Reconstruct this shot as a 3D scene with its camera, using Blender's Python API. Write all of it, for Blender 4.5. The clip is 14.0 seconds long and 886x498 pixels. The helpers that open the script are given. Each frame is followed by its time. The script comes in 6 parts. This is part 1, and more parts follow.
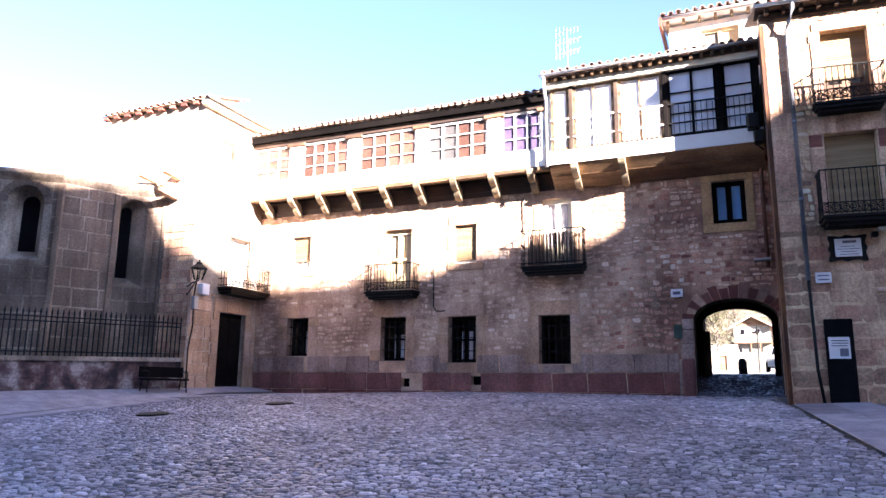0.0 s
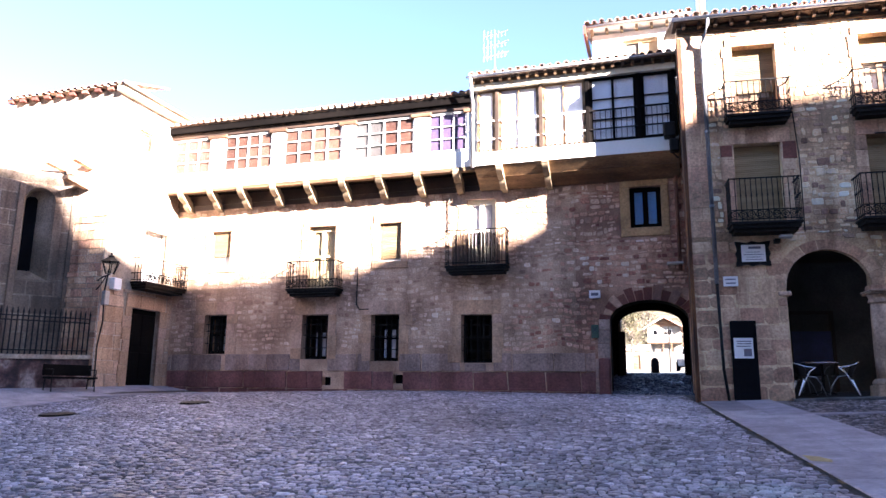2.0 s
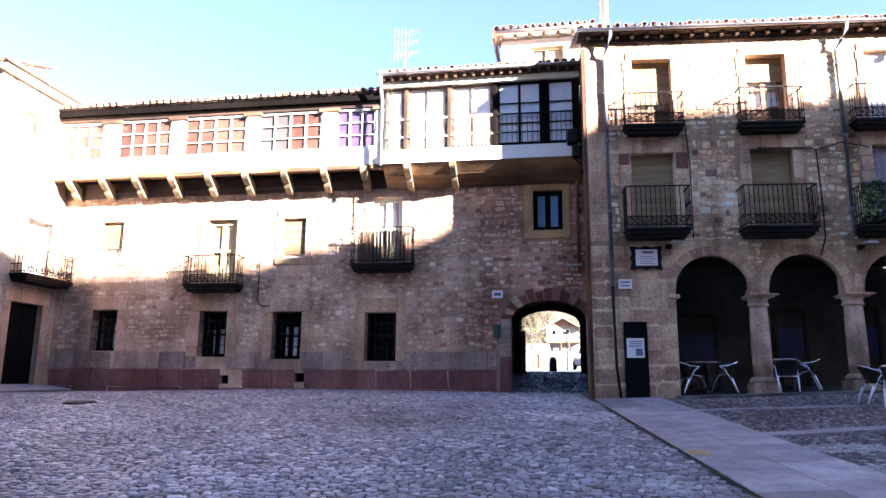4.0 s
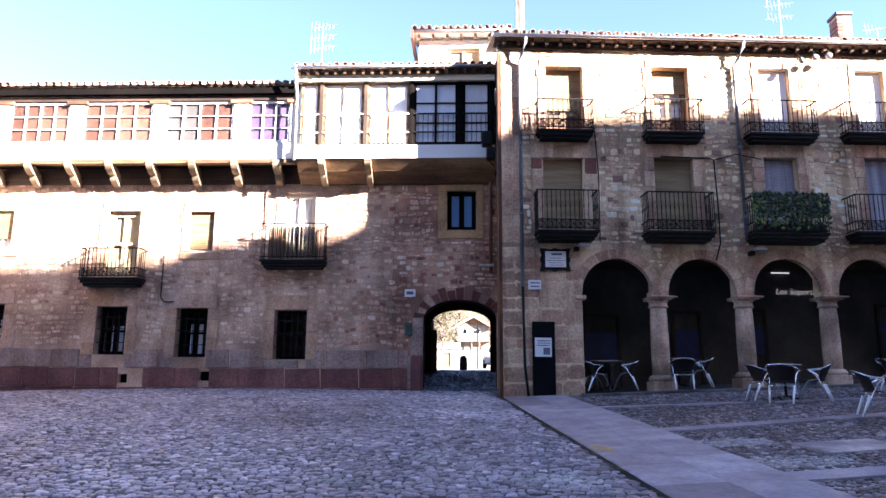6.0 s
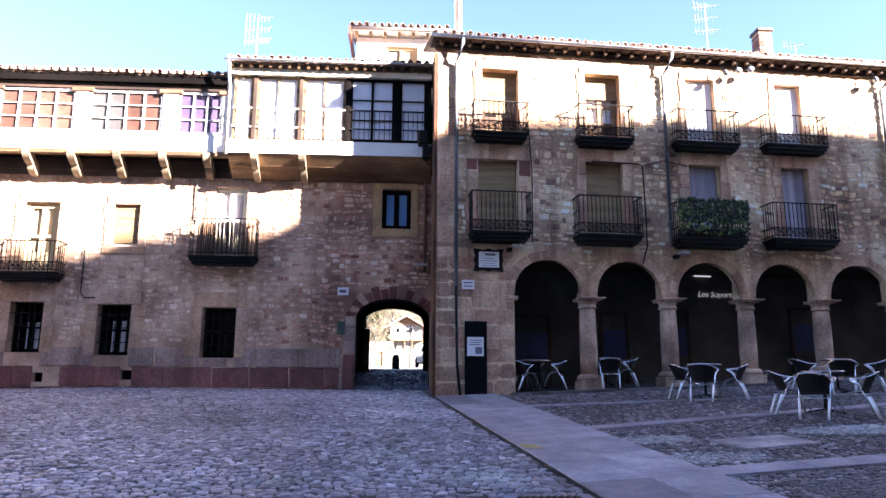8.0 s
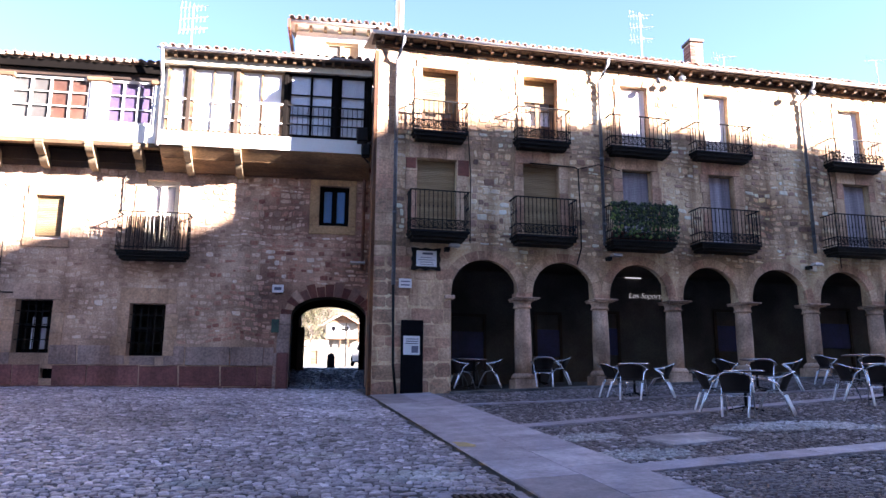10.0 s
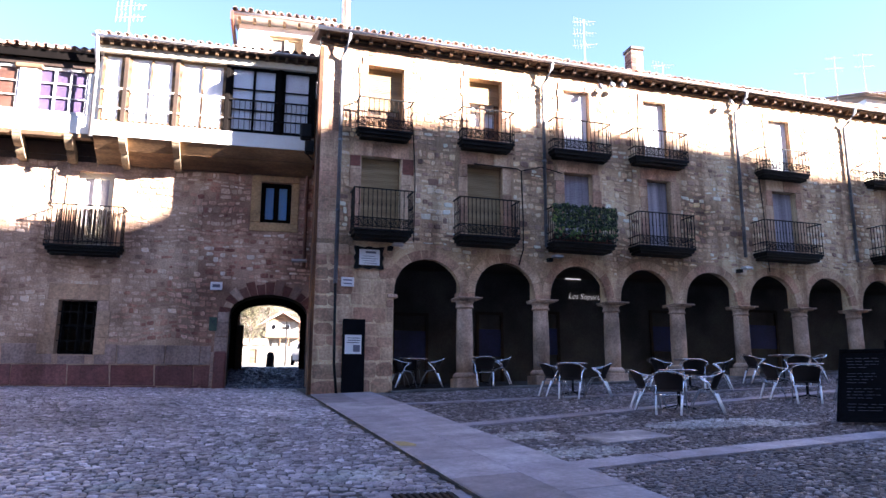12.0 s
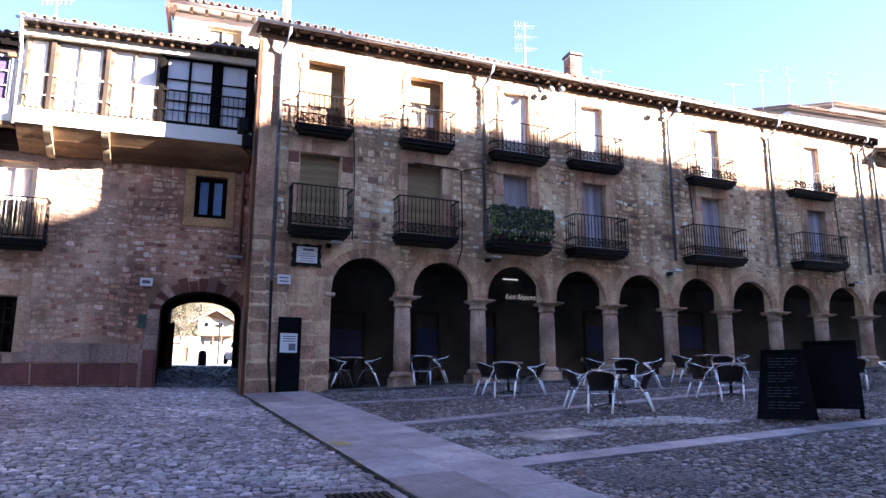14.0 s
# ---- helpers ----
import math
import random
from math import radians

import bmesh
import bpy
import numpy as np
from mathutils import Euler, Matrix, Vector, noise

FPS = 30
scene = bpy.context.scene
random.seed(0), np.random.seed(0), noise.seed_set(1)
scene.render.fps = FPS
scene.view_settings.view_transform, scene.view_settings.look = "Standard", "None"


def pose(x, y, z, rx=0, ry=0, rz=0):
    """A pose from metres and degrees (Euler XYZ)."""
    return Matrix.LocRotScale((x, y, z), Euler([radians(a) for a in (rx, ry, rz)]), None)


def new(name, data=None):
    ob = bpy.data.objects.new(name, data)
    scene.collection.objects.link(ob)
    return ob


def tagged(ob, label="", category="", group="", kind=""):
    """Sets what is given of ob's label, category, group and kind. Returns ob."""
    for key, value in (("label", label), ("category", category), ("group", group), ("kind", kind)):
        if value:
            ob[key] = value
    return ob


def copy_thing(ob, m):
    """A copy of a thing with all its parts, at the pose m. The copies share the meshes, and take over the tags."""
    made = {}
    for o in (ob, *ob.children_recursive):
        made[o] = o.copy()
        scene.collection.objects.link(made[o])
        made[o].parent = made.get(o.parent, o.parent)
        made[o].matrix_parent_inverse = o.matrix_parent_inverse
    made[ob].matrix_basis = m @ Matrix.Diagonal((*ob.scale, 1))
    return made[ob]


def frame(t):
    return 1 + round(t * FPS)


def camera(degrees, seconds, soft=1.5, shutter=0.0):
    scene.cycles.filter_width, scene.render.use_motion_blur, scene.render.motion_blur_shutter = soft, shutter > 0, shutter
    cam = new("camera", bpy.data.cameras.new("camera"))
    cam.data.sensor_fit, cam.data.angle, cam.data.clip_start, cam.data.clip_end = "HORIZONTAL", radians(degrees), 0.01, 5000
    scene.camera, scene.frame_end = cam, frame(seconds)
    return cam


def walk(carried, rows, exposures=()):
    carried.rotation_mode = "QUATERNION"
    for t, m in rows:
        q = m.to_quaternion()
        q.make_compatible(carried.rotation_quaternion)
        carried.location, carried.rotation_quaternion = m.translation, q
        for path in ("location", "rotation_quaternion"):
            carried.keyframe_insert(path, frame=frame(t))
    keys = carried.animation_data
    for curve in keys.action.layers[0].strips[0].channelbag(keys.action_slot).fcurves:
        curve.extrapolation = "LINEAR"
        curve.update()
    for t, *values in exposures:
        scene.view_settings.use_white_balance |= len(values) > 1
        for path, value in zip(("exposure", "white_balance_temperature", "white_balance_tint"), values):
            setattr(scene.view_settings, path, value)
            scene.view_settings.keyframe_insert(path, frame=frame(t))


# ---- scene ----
EYE = 1.5
cam = camera(64.26, 14.0)


def aim(yaw, pitch, lean):
    """The camera turns where it stands: degrees to the left, up, and leant."""
    return pose(0, 0, EYE, 90 + pitch, 0, yaw) @ pose(0, 0, 0, 0, 0, lean)


TURNS = [
    (0, 23.33, 11.20, 0.70),
    (0.5, 21.87, 11.19, 0.71),
    (1, 20.39, 11.18, 0.69),
    (1.5, 18.98, 11.18, 0.68),
    (2, 17.09, 11.16, 0.64),
    (2.5, 15.45, 11.16, 0.60),
    (3, 13.38, 11.14, 0.58),
    (5.5, 3.83, 11.07, 0.43),
    (6, 2.16, 11.05, 0.39),
    (6.5, 0.77, 11.05, 0.38),
    (7, -0.79, 11.03, 0.39),
    (7.5, -2.08, 11.02, 0.37),
    (8, -3.27, 11.01, 0.35),
    (10.5, -9.71, 10.94, 0.31),
    (11, -10.93, 10.94, 0.29),
    (11.5, -12.00, 10.92, 0.28),
    (12, -13.10, 10.91, 0.27),
    (12.5, -14.24, 10.90, 0.28),
    (13, -15.59, 10.88, 0.29),
    (13.5, -16.75, 10.87, 0.25),
    (14, -18.15, 10.86, 0.24),
]
walk(cam, [(t, aim(a, b, c)) for t, a, b, c in TURNS], [(0.0, 3.86, 6300, 24), (14.0, 3.86, 6300, 24)])

# ---- daylight: low winter sun from behind and right ----
SUN_DIR = Vector((-0.924, 0.5376, -0.45)).normalized()
world = bpy.data.worlds.new("world")
scene.world = world
world.use_nodes = True
wn = world.node_tree.nodes
sky = wn.new("ShaderNodeTexSky")
sky.sky_type = 'NISHITA'
sky.sun_disc = False
sky.sun_elevation = math.asin(-SUN_DIR.z)
sky.sun_rotation = math.atan2(-SUN_DIR.x, -SUN_DIR.y)
sky.air_density, sky.dust_density, sky.ozone_density = 0.7, 0.15, 2.5
wn["Background"].inputs[1].default_value = 0.051
world.node_tree.links.new(sky.outputs[0], wn["Background"].inputs[0])
sun = new("sun", bpy.data.lights.new("sun", 'SUN'))
sun.data.energy, sun.data.angle, sun.data.color = 5.0, radians(0.6), (1.0, 0.93, 0.82)
sun.matrix_basis = Matrix.Translation((30, -20, 40)) @ SUN_DIR.to_track_quat("-Z", "Y").to_matrix().to_4x4()

# ---- materials ----


def material(name, rough=0.8, metal=0.0):
    m = bpy.data.materials.new(name)
    m.use_nodes = True
    b = m.node_tree.nodes["Principled BSDF"]
    b.inputs["Roughness"].default_value, b.inputs["Metallic"].default_value = rough, metal
    return m, m.node_tree.nodes, m.node_tree.links, b


def ramp_node(n, stops):
    r = n.new("ShaderNodeValToRGB")
    while len(r.color_ramp.elements) < len(stops):
        r.color_ramp.elements.new(0.5)
    for e, (p, c) in zip(r.color_ramp.elements, stops):
        e.position, e.color = p, (*c, 1)
    return r


def surface(name, stops, rough=0.8, metal=0.0, source="", grain=18.0, patch=0.7, amount=0.35, bump=0.3, depth=0.01, stretch=(1, 1, 1), spec=0.5, streak=0.0):
    """A weathered surface: a colour ramp fed by the piece's own random number or by a broad noise, then grain, stains and relief."""
    m, n, l, b = material(name, rough, metal)
    b.inputs["Specular IOR Level"].default_value = spec
    co = n.new("ShaderNodeNewGeometry")
    mp = n.new("ShaderNodeMapping")
    mp.inputs["Scale"].default_value = stretch
    l.new(co.outputs["Position"], mp.inputs[0])
    fine, broad = n.new("ShaderNodeTexNoise"), n.new("ShaderNodeTexNoise")
    fine.inputs["Scale"].default_value, fine.inputs["Detail"].default_value, fine.inputs["Roughness"].default_value = grain, 6, 0.65
    broad.inputs["Scale"].default_value, broad.inputs["Detail"].default_value = patch, 4
    l.new(mp.outputs[0], fine.inputs[0])
    l.new(mp.outputs[0], broad.inputs[0])
    fine_c, broad_c = n.new("ShaderNodeMapRange"), n.new("ShaderNodeMapRange")
    for node, src in ((fine_c, fine), (broad_c, broad)):
        node.inputs[1].default_value, node.inputs[2].default_value = 0.3, 0.7
        node.inputs[3].default_value, node.inputs[4].default_value = 0.08, 0.92
        l.new(src.outputs["Fac"], node.inputs[0])
    r = ramp_node(n, stops)
    if source == "object":
        l.new(n.new("ShaderNodeObjectInfo").outputs["Random"], r.inputs[0])
    elif source == "island":
        l.new(co.outputs["Random Per Island"], r.inputs[0])
    else:
        l.new(broad_c.outputs[0], r.inputs[0])
    mix = n.new("ShaderNodeMix")
    mix.data_type, mix.blend_type = 'RGBA', 'OVERLAY'
    mix.inputs[0].default_value = amount
    l.new(r.outputs[0], mix.inputs[6])
    l.new(fine_c.outputs[0], mix.inputs[7])
    mix2 = n.new("ShaderNodeMix")
    mix2.data_type, mix2.blend_type = 'RGBA', 'OVERLAY'
    mix2.inputs[0].default_value = amount
    l.new(mix.outputs[2], mix2.inputs[6])
    l.new(broad_c.outputs[0], mix2.inputs[7])
    last = mix2
    if streak:
        run = n.new("ShaderNodeMapping")
        run.inputs["Scale"].default_value = (2.2, 2.2, 0.22)
        l.new(co.outputs["Position"], run.inputs[0])
        drip = n.new("ShaderNodeTexNoise")
        drip.inputs["Scale"].default_value, drip.inputs["Detail"].default_value = 1.3, 5
        l.new(run.outputs[0], drip.inputs[0])
        dr = ramp_node(n, [(0.34, (0.5, 0.42, 0.38)), (0.52, (1, 1, 1))])
        l.new(drip.outputs["Fac"], dr.inputs[0])
        last = n.new("ShaderNodeMix")
        last.data_type, last.blend_type = 'RGBA', 'MULTIPLY'
        last.inputs[0].default_value = streak
        l.new(mix2.outputs[2], last.inputs[6])
        l.new(dr.outputs[0], last.inputs[7])
    l.new(last.outputs[2], b.inputs["Base Color"])
    rr = n.new("ShaderNodeMapRange")
    rr.inputs[3].default_value, rr.inputs[4].default_value = max(0.05, rough - 0.15), min(1, rough + 0.1)
    l.new(fine.outputs["Fac"], rr.inputs[0])
    l.new(rr.outputs[0], b.inputs["Roughness"])
    if bump:
        bp = n.new("ShaderNodeBump")
        bp.inputs["Strength"].default_value, bp.inputs["Distance"].default_value = bump, depth
        l.new(fine.outputs["Fac"], bp.inputs["Height"])
        l.new(bp.outputs[0], b.inputs["Normal"])
    return m


RUBBLE = [(0.0, (0.1558, 0.05306, 0.04057)), (0.14, (0.3247, 0.1392, 0.09465)), (0.4, (0.4806, 0.252, 0.1732)), (0.72, (0.5845, 0.3582, 0.2489)), (0.93, (0.6683, 0.4696, 0.3521)), (1.0, (0.7797, 0.6573, 0.5408))]
RUBBLE_GREY = [(0.0, (0.2013, 0.1208, 0.0832)), (0.1, (0.4429, 0.2684, 0.2013)), (0.25, (0.5234, 0.3691, 0.2483)), (0.6, (0.7618, 0.5533, 0.3458)), (0.88, (0.85, 0.7113, 0.4831)), (1.0, (0.85, 0.85, 0.7113))]
RUBBLE_TAN = [(0.0, (0.3174, 0.1834, 0.1297)), (0.25, (0.476, 0.3209, 0.2271)), (0.7, (0.595, 0.4257, 0.3049)), (0.94, (0.6815, 0.5082, 0.3811)), (1.0, (0.8085, 0.6468, 0.5082))]
mat_tan_rubble = surface("tan_rubble_stone", RUBBLE_TAN, 0.9, source="island", amount=0.5, streak=0.4)
mat_tan_mortar = surface("tan_mortar", [(0.3, (0.3956, 0.2527, 0.1677)), (0.7, (0.5276, 0.3589, 0.2492))], 0.95, grain=25, amount=0.5, streak=0.4)
mat_rubble = surface("red_rubble_stone", RUBBLE, 0.9, source="island", amount=0.5, streak=0.5)
mat_rubble_one = surface("red_rubble_single", RUBBLE, 0.9, source="object", amount=0.5, streak=0.5)
mat_grey_rubble = surface("grey_rubble_stone", RUBBLE_GREY, 0.9, source="island", amount=0.5, streak=0.7)
mat_grey_rubble_one = surface("grey_rubble_single", RUBBLE_GREY, 0.9, source="object", amount=0.5, streak=0.7)
mat_mortar = surface("red_mortar", [(0.3, (0.3044, 0.1678, 0.1118)), (0.7, (0.429, 0.2608, 0.1789))], 0.95, grain=25, amount=0.5, streak=0.5)
mat_grey_mortar = surface("grey_mortar", [(0.3, (0.4612, 0.3082, 0.184)), (0.7, (0.6499, 0.453, 0.2789))], 0.95, grain=25, amount=0.5, streak=0.7)
mat_sandstone = surface("tan_sandstone", [(0.0, (0.403, 0.25, 0.153)), (0.5, (0.47, 0.31, 0.198)), (1.0, (0.504, 0.33, 0.243))], 0.85, source="object", amount=0.45, streak=0.5)
mat_grey_block = surface("grey_brown_block", [(0.0, (0.3597, 0.2191, 0.1383)), (0.15, (0.4733, 0.267, 0.1792)), (0.5, (0.4923, 0.3241, 0.2074)), (1.0, (0.606, 0.4131, 0.2702))], 0.9, source="object", amount=0.5, patch=1.2, streak=0.7)
mat_plinth_grey = surface("grey_plinth_block", [(0.0, (0.275, 0.19, 0.157)), (1.0, (0.363, 0.26, 0.214))], 0.9, source="object", amount=0.5, patch=0.9, streak=0.7)
mat_plinth_red = surface("red_plinth_block", [(0.0, (0.1619, 0.0608, 0.05304)), (1.0, (0.2186, 0.09424, 0.08112))], 0.9, source="object", amount=0.5, patch=0.9, streak=0.5)
mat_tan_wall = surface("tan_stone_wall", [(0.2, (0.36, 0.28, 0.21)), (0.8, (0.46, 0.37, 0.29))], 0.9, amount=0.45, patch=0.8, streak=0.5)
# passage stone nearly black: the passage's shade is put into the colour
mat_passage = surface("shade_dark_passage_stone", [(0.2, (0.0077, 0.0056, 0.00455)), (0.8, (0.01575, 0.0112, 0.0091))], 0.95, amount=0.5, spec=0.05)
mat_ochre = surface("ochre_sandstone", [(0.2, (0.40, 0.24, 0.11)), (0.8, (0.50, 0.32, 0.16))], 0.85, amount=0.4)
mat_arch_red = surface("red_voussoir", [(0.0, (0.11, 0.034, 0.025)), (0.6, (0.165, 0.058, 0.04)), (1.0, (0.25, 0.15, 0.11))], 0.9, source="object", amount=0.45)
mat_column = surface("column_stone", [(0.2, (0.392, 0.255, 0.1803)), (0.8, (0.499, 0.335, 0.243))], 0.85, amount=0.45, patch=1.5, streak=0.5)
mat_church = surface("church_ashlar", [(0.0, (0.1202, 0.08573, 0.06075)), (0.5, (0.1566, 0.1131, 0.08059)), (1.0, (0.2113, 0.1473, 0.1042))], 0.9, source="object", amount=0.5, streak=0.7)
mat_church_base = surface("church_joint", [(0.2, (0.1993, 0.1551, 0.1115)), (0.8, (0.31, 0.2468, 0.1882))], 0.95, amount=0.5, streak=0.7)
mat_white = surface("white_plaster", [(0.2, (0.74, 0.71, 0.66)), (0.8, (0.82, 0.80, 0.76))], 0.9, amount=0.15, patch=0.4)
mat_cream = surface("cream_paint", [(0.2, (0.70, 0.62, 0.46)), (0.8, (0.78, 0.71, 0.55))], 0.7, amount=0.15)
mat_tandoor = surface("tan_painted_door", [(0.2, (0.40, 0.31, 0.18)), (0.8, (0.48, 0.38, 0.23))], 0.7, amount=0.2)
mat_whitewood = surface("white_painted_wood", [(0.2, (0.68, 0.66, 0.62)), (0.8, (0.80, 0.79, 0.76))], 0.55, amount=0.2)
mat_wood = surface("weathered_timber", [(0.2, (0.10, 0.052, 0.026)), (0.8, (0.19, 0.11, 0.058))], 0.8, amount=0.5, stretch=(1, 1, 4))
mat_bracket = surface("pale_timber", [(0.2, (0.2448, 0.1836, 0.1116)), (0.8, (0.3312, 0.2584, 0.1674))], 0.8, amount=0.4)
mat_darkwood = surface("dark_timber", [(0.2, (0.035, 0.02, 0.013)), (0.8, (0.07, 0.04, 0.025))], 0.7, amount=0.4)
# near-black timber; at eaves and loggia, shade is put into its colour
mat_nearblack = surface("near_black_timber", [(0.2, (0.00288, 0.00216, 0.00198)), (0.8, (0.00576, 0.00432, 0.0036))], 0.9, amount=0.4, spec=0.08)
mat_rafter = surface("brown_rafter_timber", [(0.2, (0.05, 0.027, 0.014)), (0.8, (0.11, 0.062, 0.034))], 0.8, amount=0.5)
mat_plank = surface("golden_weathered_plank", [(0.2, (0.085, 0.047, 0.022)), (0.8, (0.20, 0.12, 0.058))], 0.8, amount=0.6, stretch=(0.6, 1, 5))
mat_fencewall = surface("weathered_red_wall", [(0.2, (0.036, 0.021, 0.021)), (0.45, (0.09, 0.048, 0.045)), (0.6, (0.12, 0.078, 0.072)), (0.75, (0.198, 0.162, 0.15))], 0.9, amount=0.6, patch=2.2, streak=0.6)
mat_tanblind = surface("tan_blind_sunlit", [(0.2, (0.20, 0.135, 0.065)), (0.8, (0.26, 0.18, 0.09))], 0.7, amount=0.2, stretch=(1, 1, 9))
mat_navy = surface("navy_shop_panel", [(0.2, (0.03, 0.036, 0.13)), (0.8, (0.045, 0.054, 0.19))], 0.5, amount=0.3)
mat_farwall = surface("far_cream_plaster", [(0.2, (0.17, 0.155, 0.125)), (0.8, (0.24, 0.22, 0.178))], 0.9, amount=0.3)
# passage cobbles: shade and bluish light are put into the colour
mat_darkcobble = surface("shade_dark_cobble", [(0.0, (0.03, 0.033, 0.05)), (0.7, (0.07, 0.075, 0.11)), (1.0, (0.14, 0.15, 0.2))], 0.4, source="island", amount=0.4)
mat_darkslab = surface("dark_worn_slab", [(0.2, (0.06, 0.054, 0.053)), (0.8, (0.11, 0.1, 0.098))], 0.85, amount=0.5, patch=1.5)
mat_lavender = surface("lavender_curtain", [(0.2, (0.33, 0.31, 0.36)), (0.8, (0.45, 0.43, 0.48))], 0.85, amount=0.35, stretch=(6, 6, 0.3))
# rust streaks, with the flank's shade put into the dark base colour
mat_flank = surface("rust_stained_shaded_flank", [(0.2, (0.03325, 0.0119, 0.006)), (0.5, (0.08075, 0.02975, 0.0105)), (0.8, (0.1615, 0.068, 0.021))], 0.9, amount=0.6, patch=0.9, stretch=(3, 3, 0.5))
mat_redwood = surface("red_brown_timber", [(0.2, (0.13, 0.05, 0.03)), (0.8, (0.2, 0.085, 0.05))], 0.7, amount=0.4)
mat_tile = surface("clay_roof_tile", [(0.0, (0.24, 0.12, 0.08)), (0.4, (0.36, 0.23, 0.165)), (0.8, (0.42, 0.32, 0.25)), (1.0, (0.5, 0.43, 0.36))], 0.85, source="object", amount=0.5)
mat_rooffill = surface("roof_mortar", [(0.2, (0.25, 0.17, 0.12)), (0.8, (0.36, 0.27, 0.2))], 0.9, amount=0.5)
mat_iron = surface("black_wrought_iron", [(0.2, (0.0044, 0.00385, 0.00385)), (0.8, (0.0088, 0.00715, 0.0066))], 0.6, amount=0.4, spec=0.2)
mat_pipe = surface("grey_zinc_pipe", [(0.2, (0.17, 0.18, 0.20)), (0.8, (0.26, 0.27, 0.29))], 0.5, metal=0.4, amount=0.3)
mat_gutter = surface("pale_zinc_gutter", [(0.2, (0.38, 0.37, 0.36)), (0.8, (0.5, 0.49, 0.48))], 0.5, metal=0.3, amount=0.3)
mat_cobble = surface("river_cobble", [(0.0, (0.0901, 0.07672, 0.08427)), (0.35, (0.2014, 0.1759, 0.1932)), (0.75, (0.2968, 0.2639, 0.2921)), (0.93, (0.3816, 0.3427, 0.3764)), (1.0, (0.583, 0.5319, 0.5843))], 0.45, source="island", grain=40, patch=0.35, amount=0.5)
mat_cobble_one = surface("river_cobble_single", [(0.0, (0.0901, 0.07672, 0.08427)), (0.35, (0.2014, 0.1759, 0.1932)), (0.75, (0.2968, 0.2639, 0.2921)), (0.93, (0.3816, 0.3427, 0.3764)), (1.0, (0.583, 0.5319, 0.5843))], 0.45, source="object", grain=40, patch=0.35, amount=0.5)
mat_dirt = surface("joint_sand", [(0.2, (0.042, 0.0372, 0.0348)), (0.5, (0.069, 0.0618, 0.0576)), (0.8, (0.096, 0.087, 0.081))], 0.95, grain=30, patch=0.3, amount=0.6, depth=0.02)
mat_moss = surface("mossy_soil", [(0.2, (0.006, 0.005, 0.004)), (0.6, (0.015, 0.013, 0.0075)), (0.85, (0.09, 0.05, 0.014))], 0.95, grain=30, patch=3.0, amount=0.5)
mat_pebble = surface("brown_pebble", [(0.0, (0.028, 0.021, 0.022)), (0.35, (0.075, 0.059, 0.06)), (0.75, (0.135, 0.11, 0.113)), (1.0, (0.31, 0.275, 0.285))], 0.6, source="island", grain=40, patch=0.4, amount=0.5)
mat_pale_pebble = surface("pale_pebble", [(0.0, (0.16, 0.15, 0.15)), (0.5, (0.26, 0.25, 0.25)), (1.0, (0.38, 0.37, 0.37))], 0.6, source="island", grain=40, amount=0.5)
mat_slab = surface("paving_slab", [(0.0, (0.1512, 0.1322, 0.144)), (0.3, (0.2106, 0.1898, 0.2136)), (0.7, (0.243, 0.2226, 0.252)), (1.0, (0.3132, 0.2904, 0.3144))], 0.7, source="object", grain=16, patch=2.6, amount=0.34)
mat_paleslab = surface("pale_paving_slab", [(0.2, (0.24, 0.215, 0.225)), (0.8, (0.31, 0.28, 0.285))], 0.75, grain=9, patch=1.3, amount=0.45)
# interior tone kept low: darkness of rooms and arcade is partly in the colour
mat_dark = surface("dim_interior_plaster", [(0.2, (0.075, 0.068, 0.064)), (0.8, (0.115, 0.105, 0.095))], 0.9, amount=0.3)
mat_black = surface("black_board", [(0.2, (0.0036, 0.0036, 0.0044)), (0.8, (0.0056, 0.0056, 0.0072))], 0.75, amount=0.3, spec=0.04)
mat_blind = surface("tan_blind_shaded", [(0.2, (0.26, 0.18, 0.09)), (0.8, (0.32, 0.235, 0.13))], 0.7, amount=0.15, stretch=(1, 1, 9))
mat_curtain = surface("pale_curtain", [(0.2, (0.7918, 0.7811, 0.8025)), (0.8, (0.8988, 0.8881, 0.9095))], 0.85, amount=0.25, stretch=(5, 5, 0.3))
# panel behind two panes; their sky-blue gleam is put into its colour
mat_bluepanel = surface("pale_blue_pane_backing", [(0.2, (0.07, 0.24, 0.50)), (0.8, (0.09, 0.29, 0.58))], 0.7, amount=0.15)
mat_redshutter = surface("red_interior_shutter", [(0.2, (0.095, 0.04, 0.025)), (0.8, (0.135, 0.062, 0.04))], 0.6, amount=0.35)
mat_violet = surface("violet_interior_shutter", [(0.2, (0.09, 0.06, 0.1275)), (0.8, (0.12, 0.0825, 0.165))], 0.6, amount=0.35)
mat_alu = surface("polished_aluminium", [(0.2, (0.80, 0.81, 0.84)), (0.8, (0.88, 0.89, 0.92))], 0.25, metal=0.75, amount=0.1, bump=0)
# paler, less metallic aluminium: the lower legs' gleam is put into colour
mat_brightleg = surface("bright_leg_aluminium", [(0.2, (0.80, 0.81, 0.84)), (0.8, (0.88, 0.89, 0.92))], 0.4, metal=0.35, amount=0.1, bump=0)
mat_weave = surface("dark_woven_plastic", [(0.2, (0.008, 0.006, 0.006)), (0.8, (0.016, 0.012, 0.012))], 0.8, amount=0.4, grain=90, spec=0.2)
